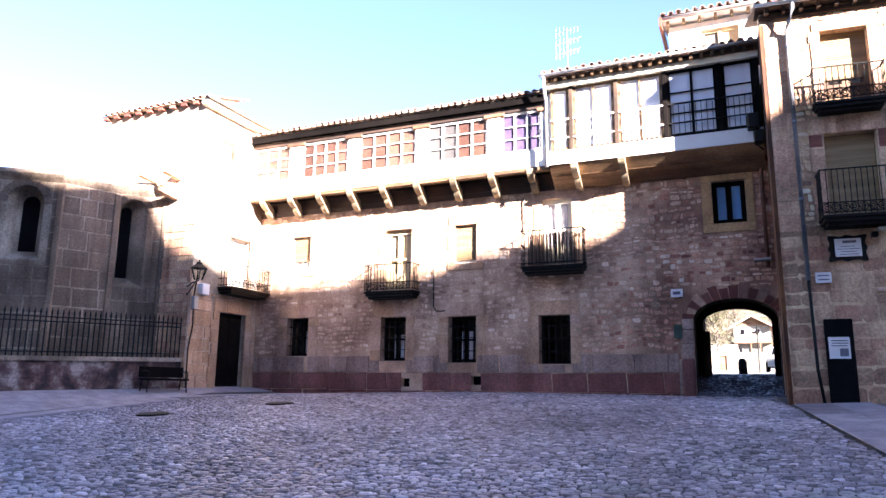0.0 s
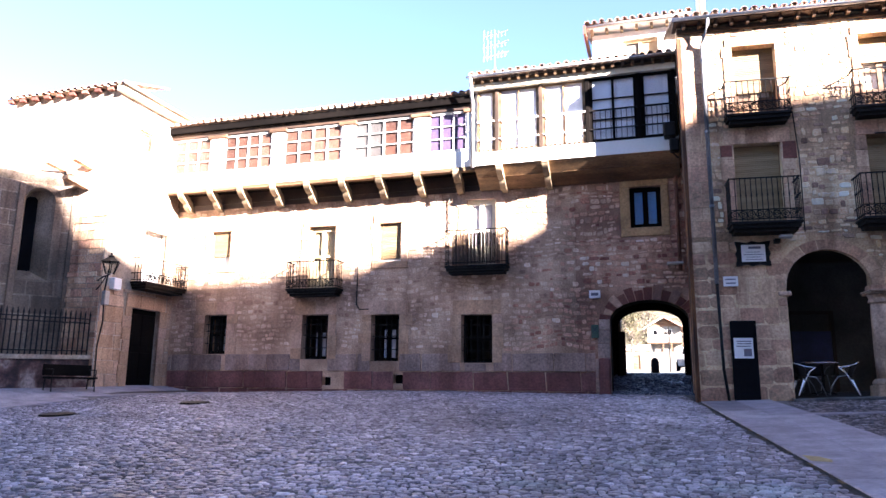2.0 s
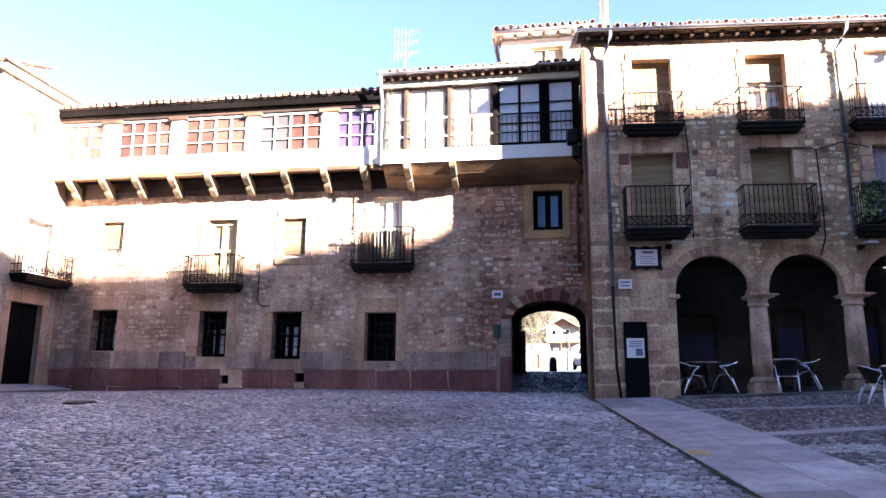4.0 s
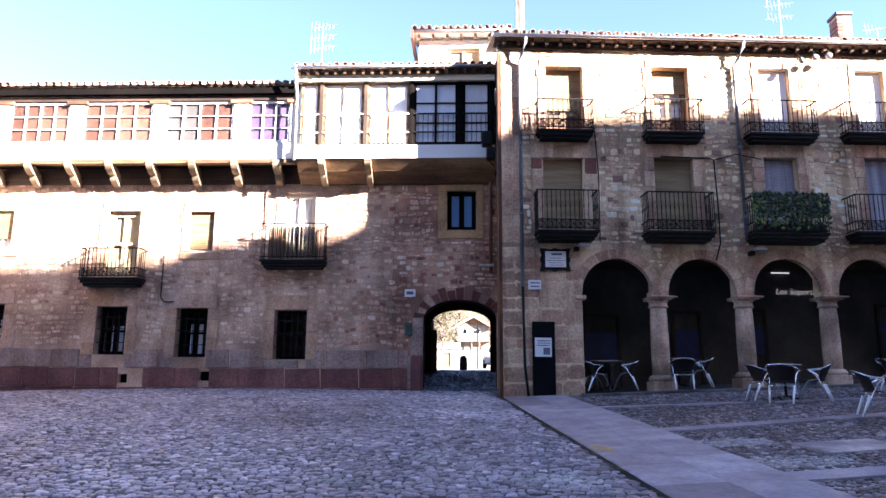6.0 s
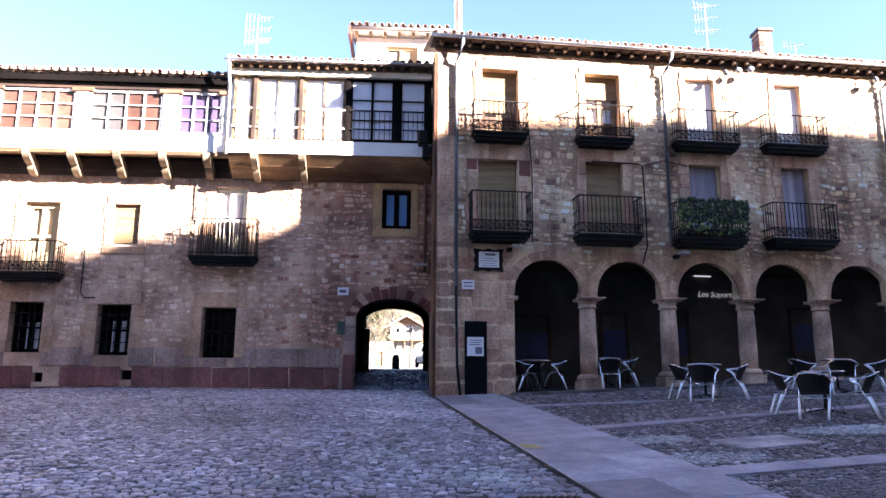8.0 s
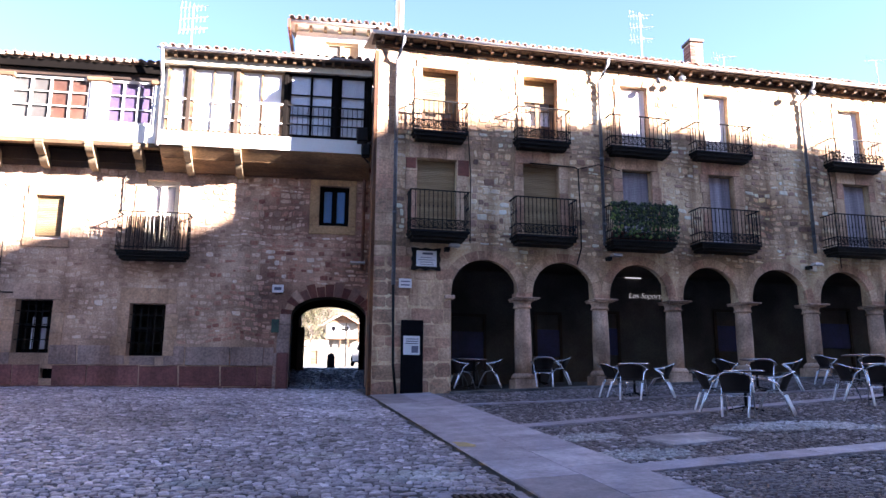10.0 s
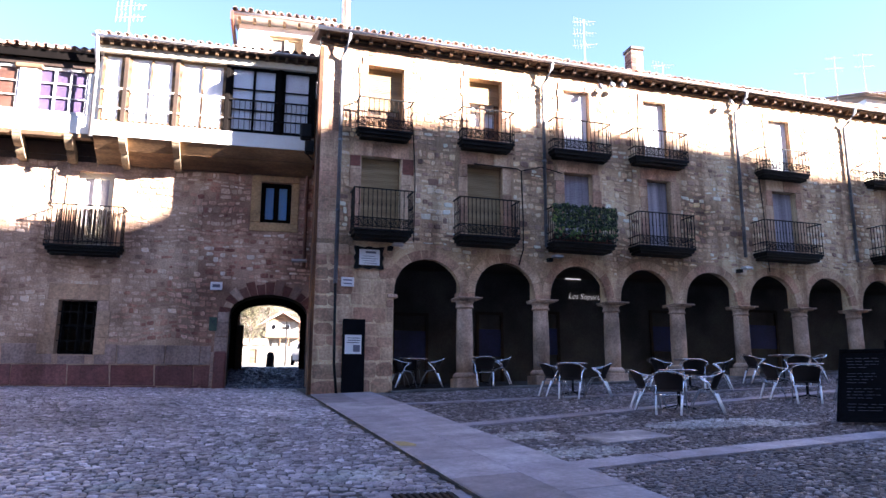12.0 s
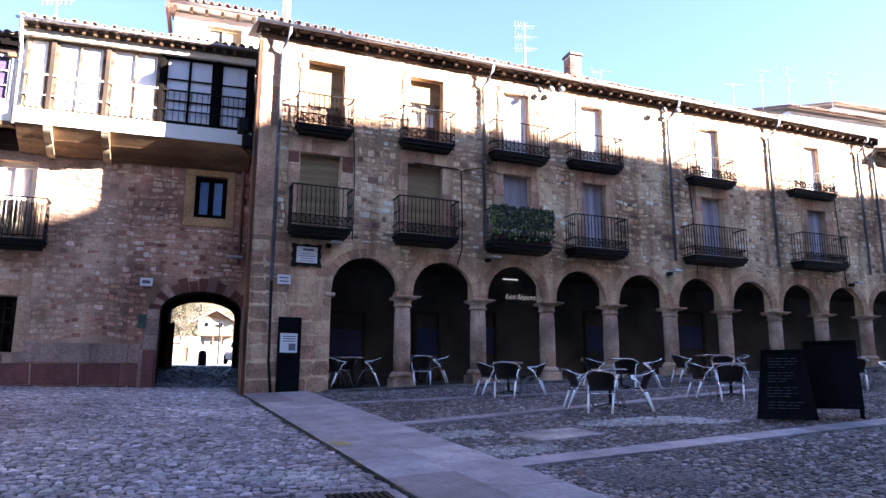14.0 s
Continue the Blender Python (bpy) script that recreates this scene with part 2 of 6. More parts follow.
mat_leaf = surface("balcony_leaf", [(0.0, (0.005, 0.012, 0.003)), (0.6, (0.012, 0.03, 0.006)), (0.85, (0.05, 0.11, 0.015)), (1.0, (0.22, 0.28, 0.05))], 0.6, source="island", amount=0.3)
mat_paper = surface("white_paper", [(0.2, (0.70, 0.70, 0.71)), (0.8, (0.78, 0.78, 0.79))], 0.7, amount=0.1, bump=0)
mat_ink = surface("grey_ink", [(0.2, (0.10, 0.10, 0.14)), (0.8, (0.16, 0.16, 0.21))], 0.7, amount=0.1, bump=0)
mat_chalk = surface("blue_white_chalk", [(0.2, (0.02888, 0.03053, 0.0495)), (0.8, (0.04125, 0.0429, 0.06138))], 0.8, amount=0.4, bump=0)
mat_yellow = surface("yellow_paint", [(0.3, (0.22, 0.17, 0.10)), (0.7, (0.34, 0.25, 0.07))], 0.8, amount=0.5)
mat_green = surface("green_metal_sign", [(0.2, (0.03, 0.07, 0.05)), (0.8, (0.05, 0.10, 0.07))], 0.5, amount=0.2)
mat_grass = surface("dry_grass_and_gravel", [(0.2, (0.18, 0.168, 0.12)), (0.8, (0.264, 0.24, 0.186))], 0.95, amount=0.4)
mat_outleaf = surface("pale_winter_foliage", [(0.0, (0.045, 0.052, 0.016)), (0.6, (0.085, 0.08, 0.03)), (1.0, (0.13, 0.10, 0.05))], 0.8, source="island", amount=0.3)
mat_hill = surface("winter_hillside_scrub", [(0.2, (0.05, 0.05, 0.022)), (0.5, (0.09, 0.075, 0.036)), (0.8, (0.13, 0.105, 0.06))], 0.95, grain=1.2, patch=0.15, amount=0.6)
mat_bark = surface("grey_bark", [(0.2, (0.12, 0.09, 0.07)), (0.8, (0.2, 0.16, 0.13))], 0.9, amount=0.5)


def glass_material(name, tint):
    """Thin pane: clear, with a gloss that grows at grazing angles."""
    m = bpy.data.materials.new(name)
    m.use_nodes = True
    n, l = m.node_tree.nodes, m.node_tree.links
    n.remove(n["Principled BSDF"])
    clear, gloss, facing, mix = n.new("ShaderNodeBsdfTransparent"), n.new("ShaderNodeBsdfGlossy"), n.new("ShaderNodeLayerWeight"), n.new("ShaderNodeMixShader")
    power, share = n.new("ShaderNodeMath"), n.new("ShaderNodeMapRange")
    power.operation = 'POWER'
    power.inputs[1].default_value = 4.0
    share.inputs[3].default_value, share.inputs[4].default_value = 0.03, 0.9
    clear.inputs[0].default_value = (*tint, 1)
    gloss.inputs["Roughness"].default_value = 0.04
    facing.inputs["Blend"].default_value = 0.5
    l.new(facing.outputs["Facing"], power.inputs[0])
    l.new(power.outputs[0], share.inputs[0])
    l.new(share.outputs[0], mix.inputs[0])
    l.new(clear.outputs[0], mix.inputs[1])
    l.new(gloss.outputs[0], mix.inputs[2])
    l.new(mix.outputs[0], n["Material Output"].inputs[0])
    return m


mat_glass = glass_material("window_glass", (0.98, 0.99, 1.0))
mat_lampglass = glass_material("lantern_glass", (0.9, 0.9, 0.85))

# white sign letters with a faint added glow, to read bright in the arcade
mat_sign, _n, _l, _b = material("white_lettering_added_glow", 0.5)
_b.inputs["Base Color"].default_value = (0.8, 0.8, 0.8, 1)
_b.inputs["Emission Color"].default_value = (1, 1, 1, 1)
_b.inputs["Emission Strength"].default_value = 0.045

# ---- mesh builder ----


class Shape:
    """Collects vertices and faces of one mesh."""

    def __init__(self):
        self.v, self.f = [], []

    def add(self, verts, faces):
        k = len(self.v)
        self.v.extend(tuple(p) for p in verts)
        self.f.extend(tuple(i + k for i in f) for f in faces)
        return self

    def box(self, x0, x1, y0, y1, z0, z1, c=0.0):
        """A box; c cuts its edges on the -y side and round the top."""
        if c <= 0:
            v = [(x, y, z) for z in (z0, z1) for y in (y0, y1) for x in (x0, x1)]
            return self.add(v, [(0, 2, 3, 1), (4, 5, 7, 6), (0, 1, 5, 4), (1, 3, 7, 5), (3, 2, 6, 7), (2, 0, 4, 6)])
        prof = [(x0, z0 + c), (x0 + c, z0), (x1 - c, z0), (x1, z0 + c), (x1, z1 - c), (x1 - c, z1), (x0 + c, z1), (x0, z1 - c)]
        inner = [(x0 + c, z0 + c), (x1 - c, z0 + c), (x1 - c, z1 - c), (x0 + c, z1 - c)]
        v = [(x, y0 + c, z) for x, z in prof] + [(x, y1, z) for x, z in prof] + [(x, y0, z) for x, z in inner]
        f = [(i, (i + 1) % 8, (i + 1) % 8 + 8, i + 8)[::-1] for i in range(8)] + [tuple(range(15, 7, -1))]
        f += [(16, 17, 18, 19), (0, 1, 16), (1, 2, 17, 16), (2, 3, 17), (3, 4, 18, 17), (4, 5, 18), (5, 6, 19, 18), (6, 7, 19), (7, 0, 16, 19)]
        return self.add(v, f)

    def prism(self, outline, y0, y1):
        """An outline in x and z, pushed from y0 to y1."""
        n = len(outline)
        v = [(x, y0, z) for x, z in outline] + [(x, y1, z) for x, z in outline]
        return self.add(v, [tuple(range(n)), tuple(range(2 * n - 1, n - 1, -1))] + [(i, i + n, (i + 1) % n + n, (i + 1) % n) for i in range(n)])

    def prism_x(self, outline, x0, x1):
        """An outline in y and z, pushed from x0 to x1."""
        n = len(outline)
        v = [(x0, y, z) for y, z in outline] + [(x1, y, z) for y, z in outline]
        return self.add(v, [tuple(range(n)), tuple(range(2 * n - 1, n - 1, -1))] + [(i, i + n, (i + 1) % n + n, (i + 1) % n) for i in range(n)])

    def lathe(self, rings, cx=0.0, cy=0.0, n=16):
        """Rings of (radius, z) round a standing axis."""
        v = [(cx + r * math.cos(2 * math.pi * k / n), cy + r * math.sin(2 * math.pi * k / n), z) for r, z in rings for k in range(n)]
        f = [(i * n + k, i * n + (k + 1) % n, (i + 1) * n + (k + 1) % n, (i + 1) * n + k) for i in range(len(rings) - 1) for k in range(n)]
        return self.add(v, f + [tuple(range(n - 1, -1, -1)), tuple(range((len(rings) - 1) * n, len(rings) * n))])

    def tube(self, points, r, n=6, closed=False):
        """A round bar along points."""
        pts = [Vector(p) for p in points]
        rings = []
        for i, p in enumerate(pts):
            a = pts[i - 1] if (i > 0 or closed) else p
            b = pts[(i + 1) % len(pts)] if (i < len(pts) - 1 or closed) else p
            d = (b - a).normalized()
            u = d.cross(Vector((0, 0, 1)) if abs(d.z) < 0.9 else Vector((1, 0, 0))).normalized()
            w = d.cross(u)
            rr = r[i] if isinstance(r, (list, tuple)) else r
            rings.append([p + rr * (math.cos(2 * math.pi * k / n) * u + math.sin(2 * math.pi * k / n) * w) for k in range(n)])
        m = len(rings)
        f = [(i * n + k, i * n + (k + 1) % n, ((i + 1) % m) * n + (k + 1) % n, ((i + 1) % m) * n + k) for i in range(m if closed else m - 1) for k in range(n)]
        if not closed:
            f += [tuple(range(n - 1, -1, -1)), tuple(range((m - 1) * n, m * n))]
        return self.add([p for ring in rings for p in ring], f)

    def mesh(self, name, mat, smooth=False):
        me = bpy.data.meshes.new(name)
        me.from_pydata(self.v, [], self.f)
        bm = bmesh.new()
        bm.from_mesh(me)
        if len(self.v) < 4000:
            bmesh.ops.remove_doubles(bm, verts=bm.verts, dist=1e-5)
        bmesh.ops.recalc_face_normals(bm, faces=bm.faces)
        bm.to_mesh(me)
        bm.free()
        if mat:
            me.materials.append(mat)
        if smooth:
            me.polygons.foreach_set("use_smooth", [True] * len(me.polygons))
        return me


def thing(name, m, label, category, group="", kind=""):
    ob = new(name)
    ob.empty_display_size = 0.1
    ob.matrix_basis = m
    return tagged(ob, label, category, group, kind)


def part(name, shape, mat, parent, label="", smooth=False, m=None):
    """One mesh as a part of a thing; shape is a Shape or a finished mesh."""
    ob = new(name, shape.mesh(name, mat, smooth) if isinstance(shape, Shape) else shape)
    ob.parent = parent
    if m is not None:
        ob.matrix_basis = m
    return tagged(ob, label)


def setting(name, shape, mat, label, m=Matrix(), smooth=False, category=""):
    ob = new(name, shape.mesh(name, mat, smooth))
    ob.matrix_basis = m
    return tagged(ob, label, category, "", "structure")


# ---- plan: three wall frames; x runs along the wall, y into it, z is up ----
FRAME_B = pose(0, 20, 0)
FRAME_A = pose(0.78, 17.8, 0, 0, 0, 4.2)
FRAME_L = pose(-15.7, 0, 0, 0, 0, 90)


def kerb_x(y):
    return 0.8 + (17.8 - y) * 0.1


def ground_z(x, y):
    yy = min(y, 20.0)
    yy -= 0.8 * max(0.0, yy - 17) * max(0.0, min(1.0, (-x - 8) / 6))
    d = x - kerb_x(yy)
    z = 0.0705 * yy + (0.037 * d if d > 0 else -0.004 * d)
    z += 0.14 * min(3.0, max(0.0, -14.5 - x))
    if y > 20:
        near = 1.0 if x < 1.3 else max(0.0, min(1.0, (y - 26) / 6))
        z += near * (0.15 * (min(y, 24.0) - 20) + 0.03 * max(0.0, y - 24))
    return z


def on_a(s, off=0.0):
    p = FRAME_A @ Vector((s, -off, 0))
    return p.x, p.y


def ground_a(s, off=0.0):
    return ground_z(*on_a(s, off))


def wall_shape(x0, x1, z0, z1, thick, holes=(), front=0.0):
    """A wall in its frame with openings that go through it: holes as (x0, x1, z0, z1)."""
    s = Shape()
    xs = sorted({x0, x1, *[h[0] for h in holes], *[h[1] for h in holes]})
    zs = sorted({z0, z1, *[h[2] for h in holes], *[h[3] for h in holes]})
    xs, zs = [x for x in xs if x0 <= x <= x1], [z for z in zs if z0 <= z <= z1]

    def empty(i, j):
        if not (0 <= i < len(xs) - 1 and 0 <= j < len(zs) - 1):
            return True
        cx, cz = (xs[i] + xs[i + 1]) / 2, (zs[j] + zs[j + 1]) / 2
        return any(h[0] < cx < h[1] and h[2] < cz < h[3] for h in holes)

    for i in range(len(xs) - 1):
        for j in range(len(zs) - 1):
            if empty(i, j):
                continue
            a, b, c, d = xs[i], xs[i + 1], zs[j], zs[j + 1]
            f0, f1 = front, front + thick
            s.add([(a, f0, c), (b, f0, c), (b, f0, d), (a, f0, d)], [(0, 1, 2, 3)])
            s.add([(a, f1, c), (b, f1, c), (b, f1, d), (a, f1, d)], [(3, 2, 1, 0)])
            for di, dj, e in ((-1, 0, ((a, c), (a, d))), (1, 0, ((b, c), (b, d))), (0, -1, ((a, c), (b, c))), (0, 1, ((a, d), (b, d)))):
                if empty(i + di, j + dj):
                    (p, q), (r, t) = e
                    s.add([(p, f0, q), (p, f1, q), (r, f1, t), (r, f0, t)], [(0, 1, 2, 3)])
    return s


def arch_points(cx, half, spring, rise, n=14):
    return [(cx - half * math.cos(math.pi * k / n), spring + rise * math.sin(math.pi * k / n)) for k in range(n + 1)]


def spandrel(shape, cx, half, spring, rise, top, y0, y1):
    """Fills the rectangle over an arch up to top."""
    pts = arch_points(cx, half, spring, rise)
    n = len(pts)
    v = [(x, y, z) for y in (y0, y1) for x, z in pts] + [(x, y, top) for y in (y0, y1) for x, z in pts]
    f = []
    for k in range(n - 1):
        f += [(k, k + 1, 2 * n + k + 1, 2 * n + k), (n + k, 3 * n + k, 3 * n + k + 1, n + k + 1), (k, n + k, n + k + 1, k + 1)]
    return shape.add(v, f)


# ---- masonry ----
rng = random.Random(7)


def overlaps(a, holes):
    return [h for h in holes if a[0] < h[1] and a[1] > h[0] and a[2] < h[3] and a[3] > h[2]]


def courses(x0, x1, z0, z1, holes, hs, ws, gap, seed, loose=0.0):
    """Uneven courses of stones that leave out the holes: rows of (x0, x1, z0, z1)."""
    r = random.Random(seed)
    out, z = [], z0
    while z < z1 - hs[0] * 0.5:
        h = min(r.uniform(*hs), z1 - z)
        x = x0 - r.uniform(0, ws[0])
        while x < x1 - 0.04:
            w = r.uniform(*ws)
            if x1 - x - w < ws[0] * 0.6:
                w = x1 - x
            cell = [max(x0, x + gap / 2), x + w - gap / 2, z + gap / 2 + r.uniform(0, loose) * h, z + h - gap / 2 - r.uniform(-loose * 0.5, loose) * h]
            for hole in overlaps(cell, holes):
                left, right = hole[0] - cell[0], cell[1] - hole[1]
                up, down = cell[3] - hole[3], hole[2] - cell[2]
                best = max(left, right, up, down)
                if best < 0.05:
                    cell = None
                    break
                if best == left:
                    cell[1] = hole[0] - gap / 2
                elif best == right:
                    cell[0] = hole[1] + gap / 2
                elif best == up:
                    cell[2] = hole[3] + gap / 2
                else:
                    cell[3] = hole[2] - gap / 2
            if cell and cell[1] - cell[0] > 0.04 and cell[3] - cell[2] > 0.04 and not overlaps(cell, holes):
                out.append(tuple(cell))
            x += w
        z += h
    return out


def outline8(a, b, c, d, cut, r):
    """A rectangle with its corners knocked off unevenly."""
    w, h = b - a, d - c
    q = [r.uniform(0.04, cut) for _ in range(8)]
    return [(a + w * q[0], c), (b - w * q[1], c + h * 0.04 * r.random()), (b, c + h * q[2]), (b - w * 0.05 * r.random(), d - h * q[3]), (b - w * q[4], d), (a + w * q[5], d - h * 0.05 * r.random()), (a, d - h * q[6]), (a + w * 0.04 * r.random(), c + h * q[7])]


def stone_shape(pts, mid, dep, inset, r):
    """A stone standing out of the wall: its outline, and a smaller uneven face."""
    v = [(x, 0.004, z) for x, z in pts]
    v += [(x + (mid[0] - x) * inset, -dep * r.uniform(0.75, 1.1), z + (mid[1] - z) * inset) for x, z in pts]
    return v, [tuple(range(8, 16))] + [(k, (k + 1) % 8, (k + 1) % 8 + 8, k + 8) for k in range(8)]


def warp(x, z):
    """How far the courses wander."""
    p = Vector((x * 0.9, z * 0.9, 2.0))
    q = Vector((x * 3.1, z * 3.1, 5.0))
    return 0.08 * noise.noise(p) + 0.04 * noise.noise(q), 0.11 * noise.noise(p + Vector((9, 4, 1))) + 0.05 * noise.noise(q + Vector((3, 7, 2)))


def lay(parent, cells, mat_one, mat_joined, singles, depth, rough, name="stone", seed=1, label="", skip=0.0):
    """Stones of a wall: those that singles() picks, 300 at most, each a part; the others joined."""
    r = random.Random(seed)
    wild = rough > 0.1
    units = []
    for _ in range(10):
        v, f = stone_shape(outline8(0, 1, 0, 1, 0.3 if wild else 0.03, r), (0.5, 0.5), 1.0, 0.13 if wild else 0.02, r)
        units.append(Shape().add(v, f).mesh(name, mat_one))
    rest, count = Shape(), 0
    for a, b, c, d in cells:
        dep = depth * r.uniform(0.35, 1.4)
        if r.random() < skip:
            continue
        dx, dz = warp((a + b) / 2, (c + d) / 2) if wild else (0, 0)
        if count < 300 and singles(a, b, c, d):
            count += 1
            part(name, r.choice(units), None, parent, "", m=Matrix.Translation((a + dx, 0, c + dz)) @ Matrix.Diagonal((b - a, dep, d - c, 1)))
            continue
        pts = outline8(a, b, c, d, 0.32 if wild else 0.03, r)
        if wild:
            pts = [(x + warp(x, z)[0], z + warp(x, z)[1]) for x, z in pts]
        v, f = stone_shape(pts, ((a + b) / 2 + dx, (c + d) / 2 + dz), dep, 0.14 if wild else 0.02, r)
        rest.add(v, f)
    if rest.v:
        me = bpy.data.meshes.new("masonry")
        me.from_pydata(rest.v, [], rest.f)
        me.materials.append(mat_joined)
        tagged(part("masonry", me, None, parent, label), "", "", "", "stuff")


def surround(parent, x0, x1, z0, z1, mat, jamb=0.3, lintel=0.38, sill=0.0, seed=0, proud=0.03):
    """Dressed blocks round an opening: jamb stones, a lintel in pieces and a sill."""
    r = random.Random(seed)
    for side in (-1, 1):
        z = z0
        while z < z1 - 0.05:
            h = min(r.uniform(0.3, 0.55), z1 - z)
            if z1 - z - h < 0.15:
                h = z1 - z
            w = jamb * r.uniform(0.8, 1.25)
            a, b = (x0 - w, x0) if side < 0 else (x1, x1 + w)
            part("jamb_stone", Shape().box(a, b, -proud, 0.05, z + 0.004, z + h - 0.004, 0.008), mat, parent)
            z += h
    n = 2 if x1 - x0 < 1 else 3
    for k in range(n):
        a = x0 - jamb * 0.8 + (x1 - x0 + jamb * 1.6) * k / n
        b = x0 - jamb * 0.8 + (x1 - x0 + jamb * 1.6) * (k + 1) / n
        part("lintel_stone", Shape().box(a + 0.004, b - 0.004, -proud, 0.05, z1 + 0.003, z1 + lintel, 0.008), mat, parent)
    if sill:
        part("sill_stone", Shape().box(x0 - jamb * 0.9, x1 + jamb * 0.9, -proud - 0.01, 0.05, z0 - sill, z0 - 0.003, 0.01), mat, parent)


# ---- windows, doors, balconies ----


def casement(house, x0, x1, z0, z1, y, mat, leaves=2, rows=3, label="", backing=None, glass=True, bar=0.045, backmats=None):
    """A window of leaves with glazing bars, panes of glass, and what shows behind them."""
    fr = Shape()
    t = 0.05
    fr.box(x0, x1, y, y + 0.07, z0, z0 + t).box(x0, x1, y, y + 0.07, z1 - t, z1)
    fr.box(x0, x0 + t, y, y + 0.07, z0 + t, z1 - t).box(x1 - t, x1, y, y + 0.07, z0 + t, z1 - t)
    win = part("window", fr, mat, house, label)
    w = (x1 - x0 - 2 * t) / leaves
    for k in range(leaves):
        a, b = x0 + t + w * k, x0 + t + w * (k + 1)
        lf = Shape()
        lf.box(a, a + bar, y + 0.01, y + 0.05, z0 + t, z1 - t).box(b - bar, b, y + 0.01, y + 0.05, z0 + t, z1 - t)
        lf.box(a + bar, b - bar, y + 0.01, y + 0.05, z0 + t, z0 + t + bar).box(a + bar, b - bar, y + 0.01, y + 0.05, z1 - t - bar, z1 - t)
        h = (z1 - z0 - 2 * t) / rows
        for j in range(1, rows):
            z = z0 + t + h * j
            lf.box(a + bar, b - bar, y + 0.012, y + 0.045, z - bar / 2, z + bar / 2)
        part("leaf", lf, mat, win)
        if glass:
            for j in range(rows):
                g = part("pane", Shape().box(a + bar * 0.8, b - bar * 0.8, y + 0.028, y + 0.034, z0 + t + h * j + bar * 0.3, z0 + t + h * (j + 1) - bar * 0.3), mat_glass, win)
                g.visible_shadow = False
        m = backmats[k % len(backmats)] if backmats else backing
        if m:
            # dark or blue panels here stand in for unlit rooms and sky in glass
            part("inner_shutter" if m in (mat_redshutter, mat_violet) else "curtain", Shape().box(a + 0.01, b - 0.01, y + 0.062, y + 0.08, z0 + t, z1 - t), m, win)
    return win


def room_box(house, x0, x1, z0, z1, y0, y1):
    """The dark room behind an opening."""
    s = Shape()
    v = [(x, y, z) for z in (z0, z1) for y in (y0, y1) for x in (x0, x1)]
    s.add(v, [(0, 2, 3, 1), (4, 5, 7, 6), (1, 3, 7, 5), (3, 2, 6, 7), (2, 0, 4, 6)])
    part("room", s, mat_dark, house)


def balcony(house, x0, x1, floor, top, depth, scroll=True, label="black wrought-iron balcony with thin bars", spikes=0, spacing=0.115):
    slab = Shape()
    slab.box(x0, x1, -depth, 0.0, floor - 0.07, floor, 0.012)
    slab.box(x0 + 0.04, x1 - 0.04, -depth + 0.04, 0.0, floor - 0.15, floor - 0.07)
    slab.box(x0 + 0.1, x1 - 0.1, -depth + 0.1, 0.0, floor - 0.23, floor - 0.15)
    b = part("balcony", slab, mat_iron, house, label)
    path = [(x0 + 0.02, 0, top), (x0 + 0.02, -depth + 0.02, top), (x1 - 0.02, -depth + 0.02, top), (x1 - 0.02, 0, top)]
    rail = Shape()
    for p, q in zip(path, path[1:]):
        rail.box(min(p[0], q[0]) - 0.02, max(p[0], q[0]) + 0.02, min(p[1], q[1]) - 0.02, max(p[1], q[1]) + 0.02, top - 0.025, top)
    part("top_rail", rail, mat_iron, b)
    low = Shape()
    for zz in ((floor + 0.05, floor + 0.27) if scroll else (floor + 0.08,)):
        for p, q in zip(path, path[1:]):
            low.box(min(p[0], q[0]) - 0.012, max(p[0], q[0]) + 0.012, min(p[1], q[1]) - 0.012, max(p[1], q[1]) + 0.012, zz - 0.012, zz + 0.012)
    part("lower_rail", low, mat_iron, b)
    bar = Shape().tube([(0, 0, floor), (0, 0, top - 0.02 + spikes)], 0.011, 5)
    mid = (floor + top) / 2 + 0.1
    bar.lathe([(0.009, mid - 0.05), (0.02, mid), (0.009, mid + 0.05)], n=6)
    me = bar.mesh("baluster", mat_iron)
    n = max(4, round((x1 - x0 - 0.04) / spacing))
    spots = [(x0 + 0.02 + (x1 - x0 - 0.04) * k / n, -depth + 0.02) for k in range(n + 1)]
    m = max(2, round(depth / 0.13))
    spots += [(xx, -depth + 0.02 + (depth - 0.03) * k / m) for k in range(1, m) for xx in (x0 + 0.02, x1 - 0.02)]
    for xx, yy in spots:
        part("baluster", me, None, b, m=Matrix.Translation((xx, yy, 0)))
    if scroll:
        sc = Shape()
        k, r = x0 + 0.1, 0.085
        while k < x1 - 0.1:
            sc.tube([(k + r * math.cos(a), -depth + 0.02, floor + 0.16 + r * math.sin(a)) for a in np.linspace(0, 2 * math.pi, 9)[:-1]], 0.015, 4, True)
            sc.tube([(k + r * 0.45 * math.cos(a), -depth + 0.02, floor + 0.16 + r * 0.45 * math.sin(a)) for a in np.linspace(0, 2 * math.pi, 7)[:-1]], 0.015, 4, True)
            k += 2 * r + 0.012
        part("scroll_panel", sc, mat_iron, b)
    return b


def blind_shape(x0, x1, z0, z1, y):
    """A lowered roller blind, rippled by its slats."""
    n = max(2, round((z1 - z0) / 0.05))
    front, back = [], []
    for k in range(n):
        a, b = z1 - (z1 - z0) * k / n, z1 - (z1 - z0) * (k + 1) / n
        front += [(y + 0.008, a), (y, a - 0.008), (y, b + 0.008)]
    front.append((y + 0.008, z0))
    return Shape().prism_x(front + [(y + 0.02, z0), (y + 0.02, z1)], x0, x1)


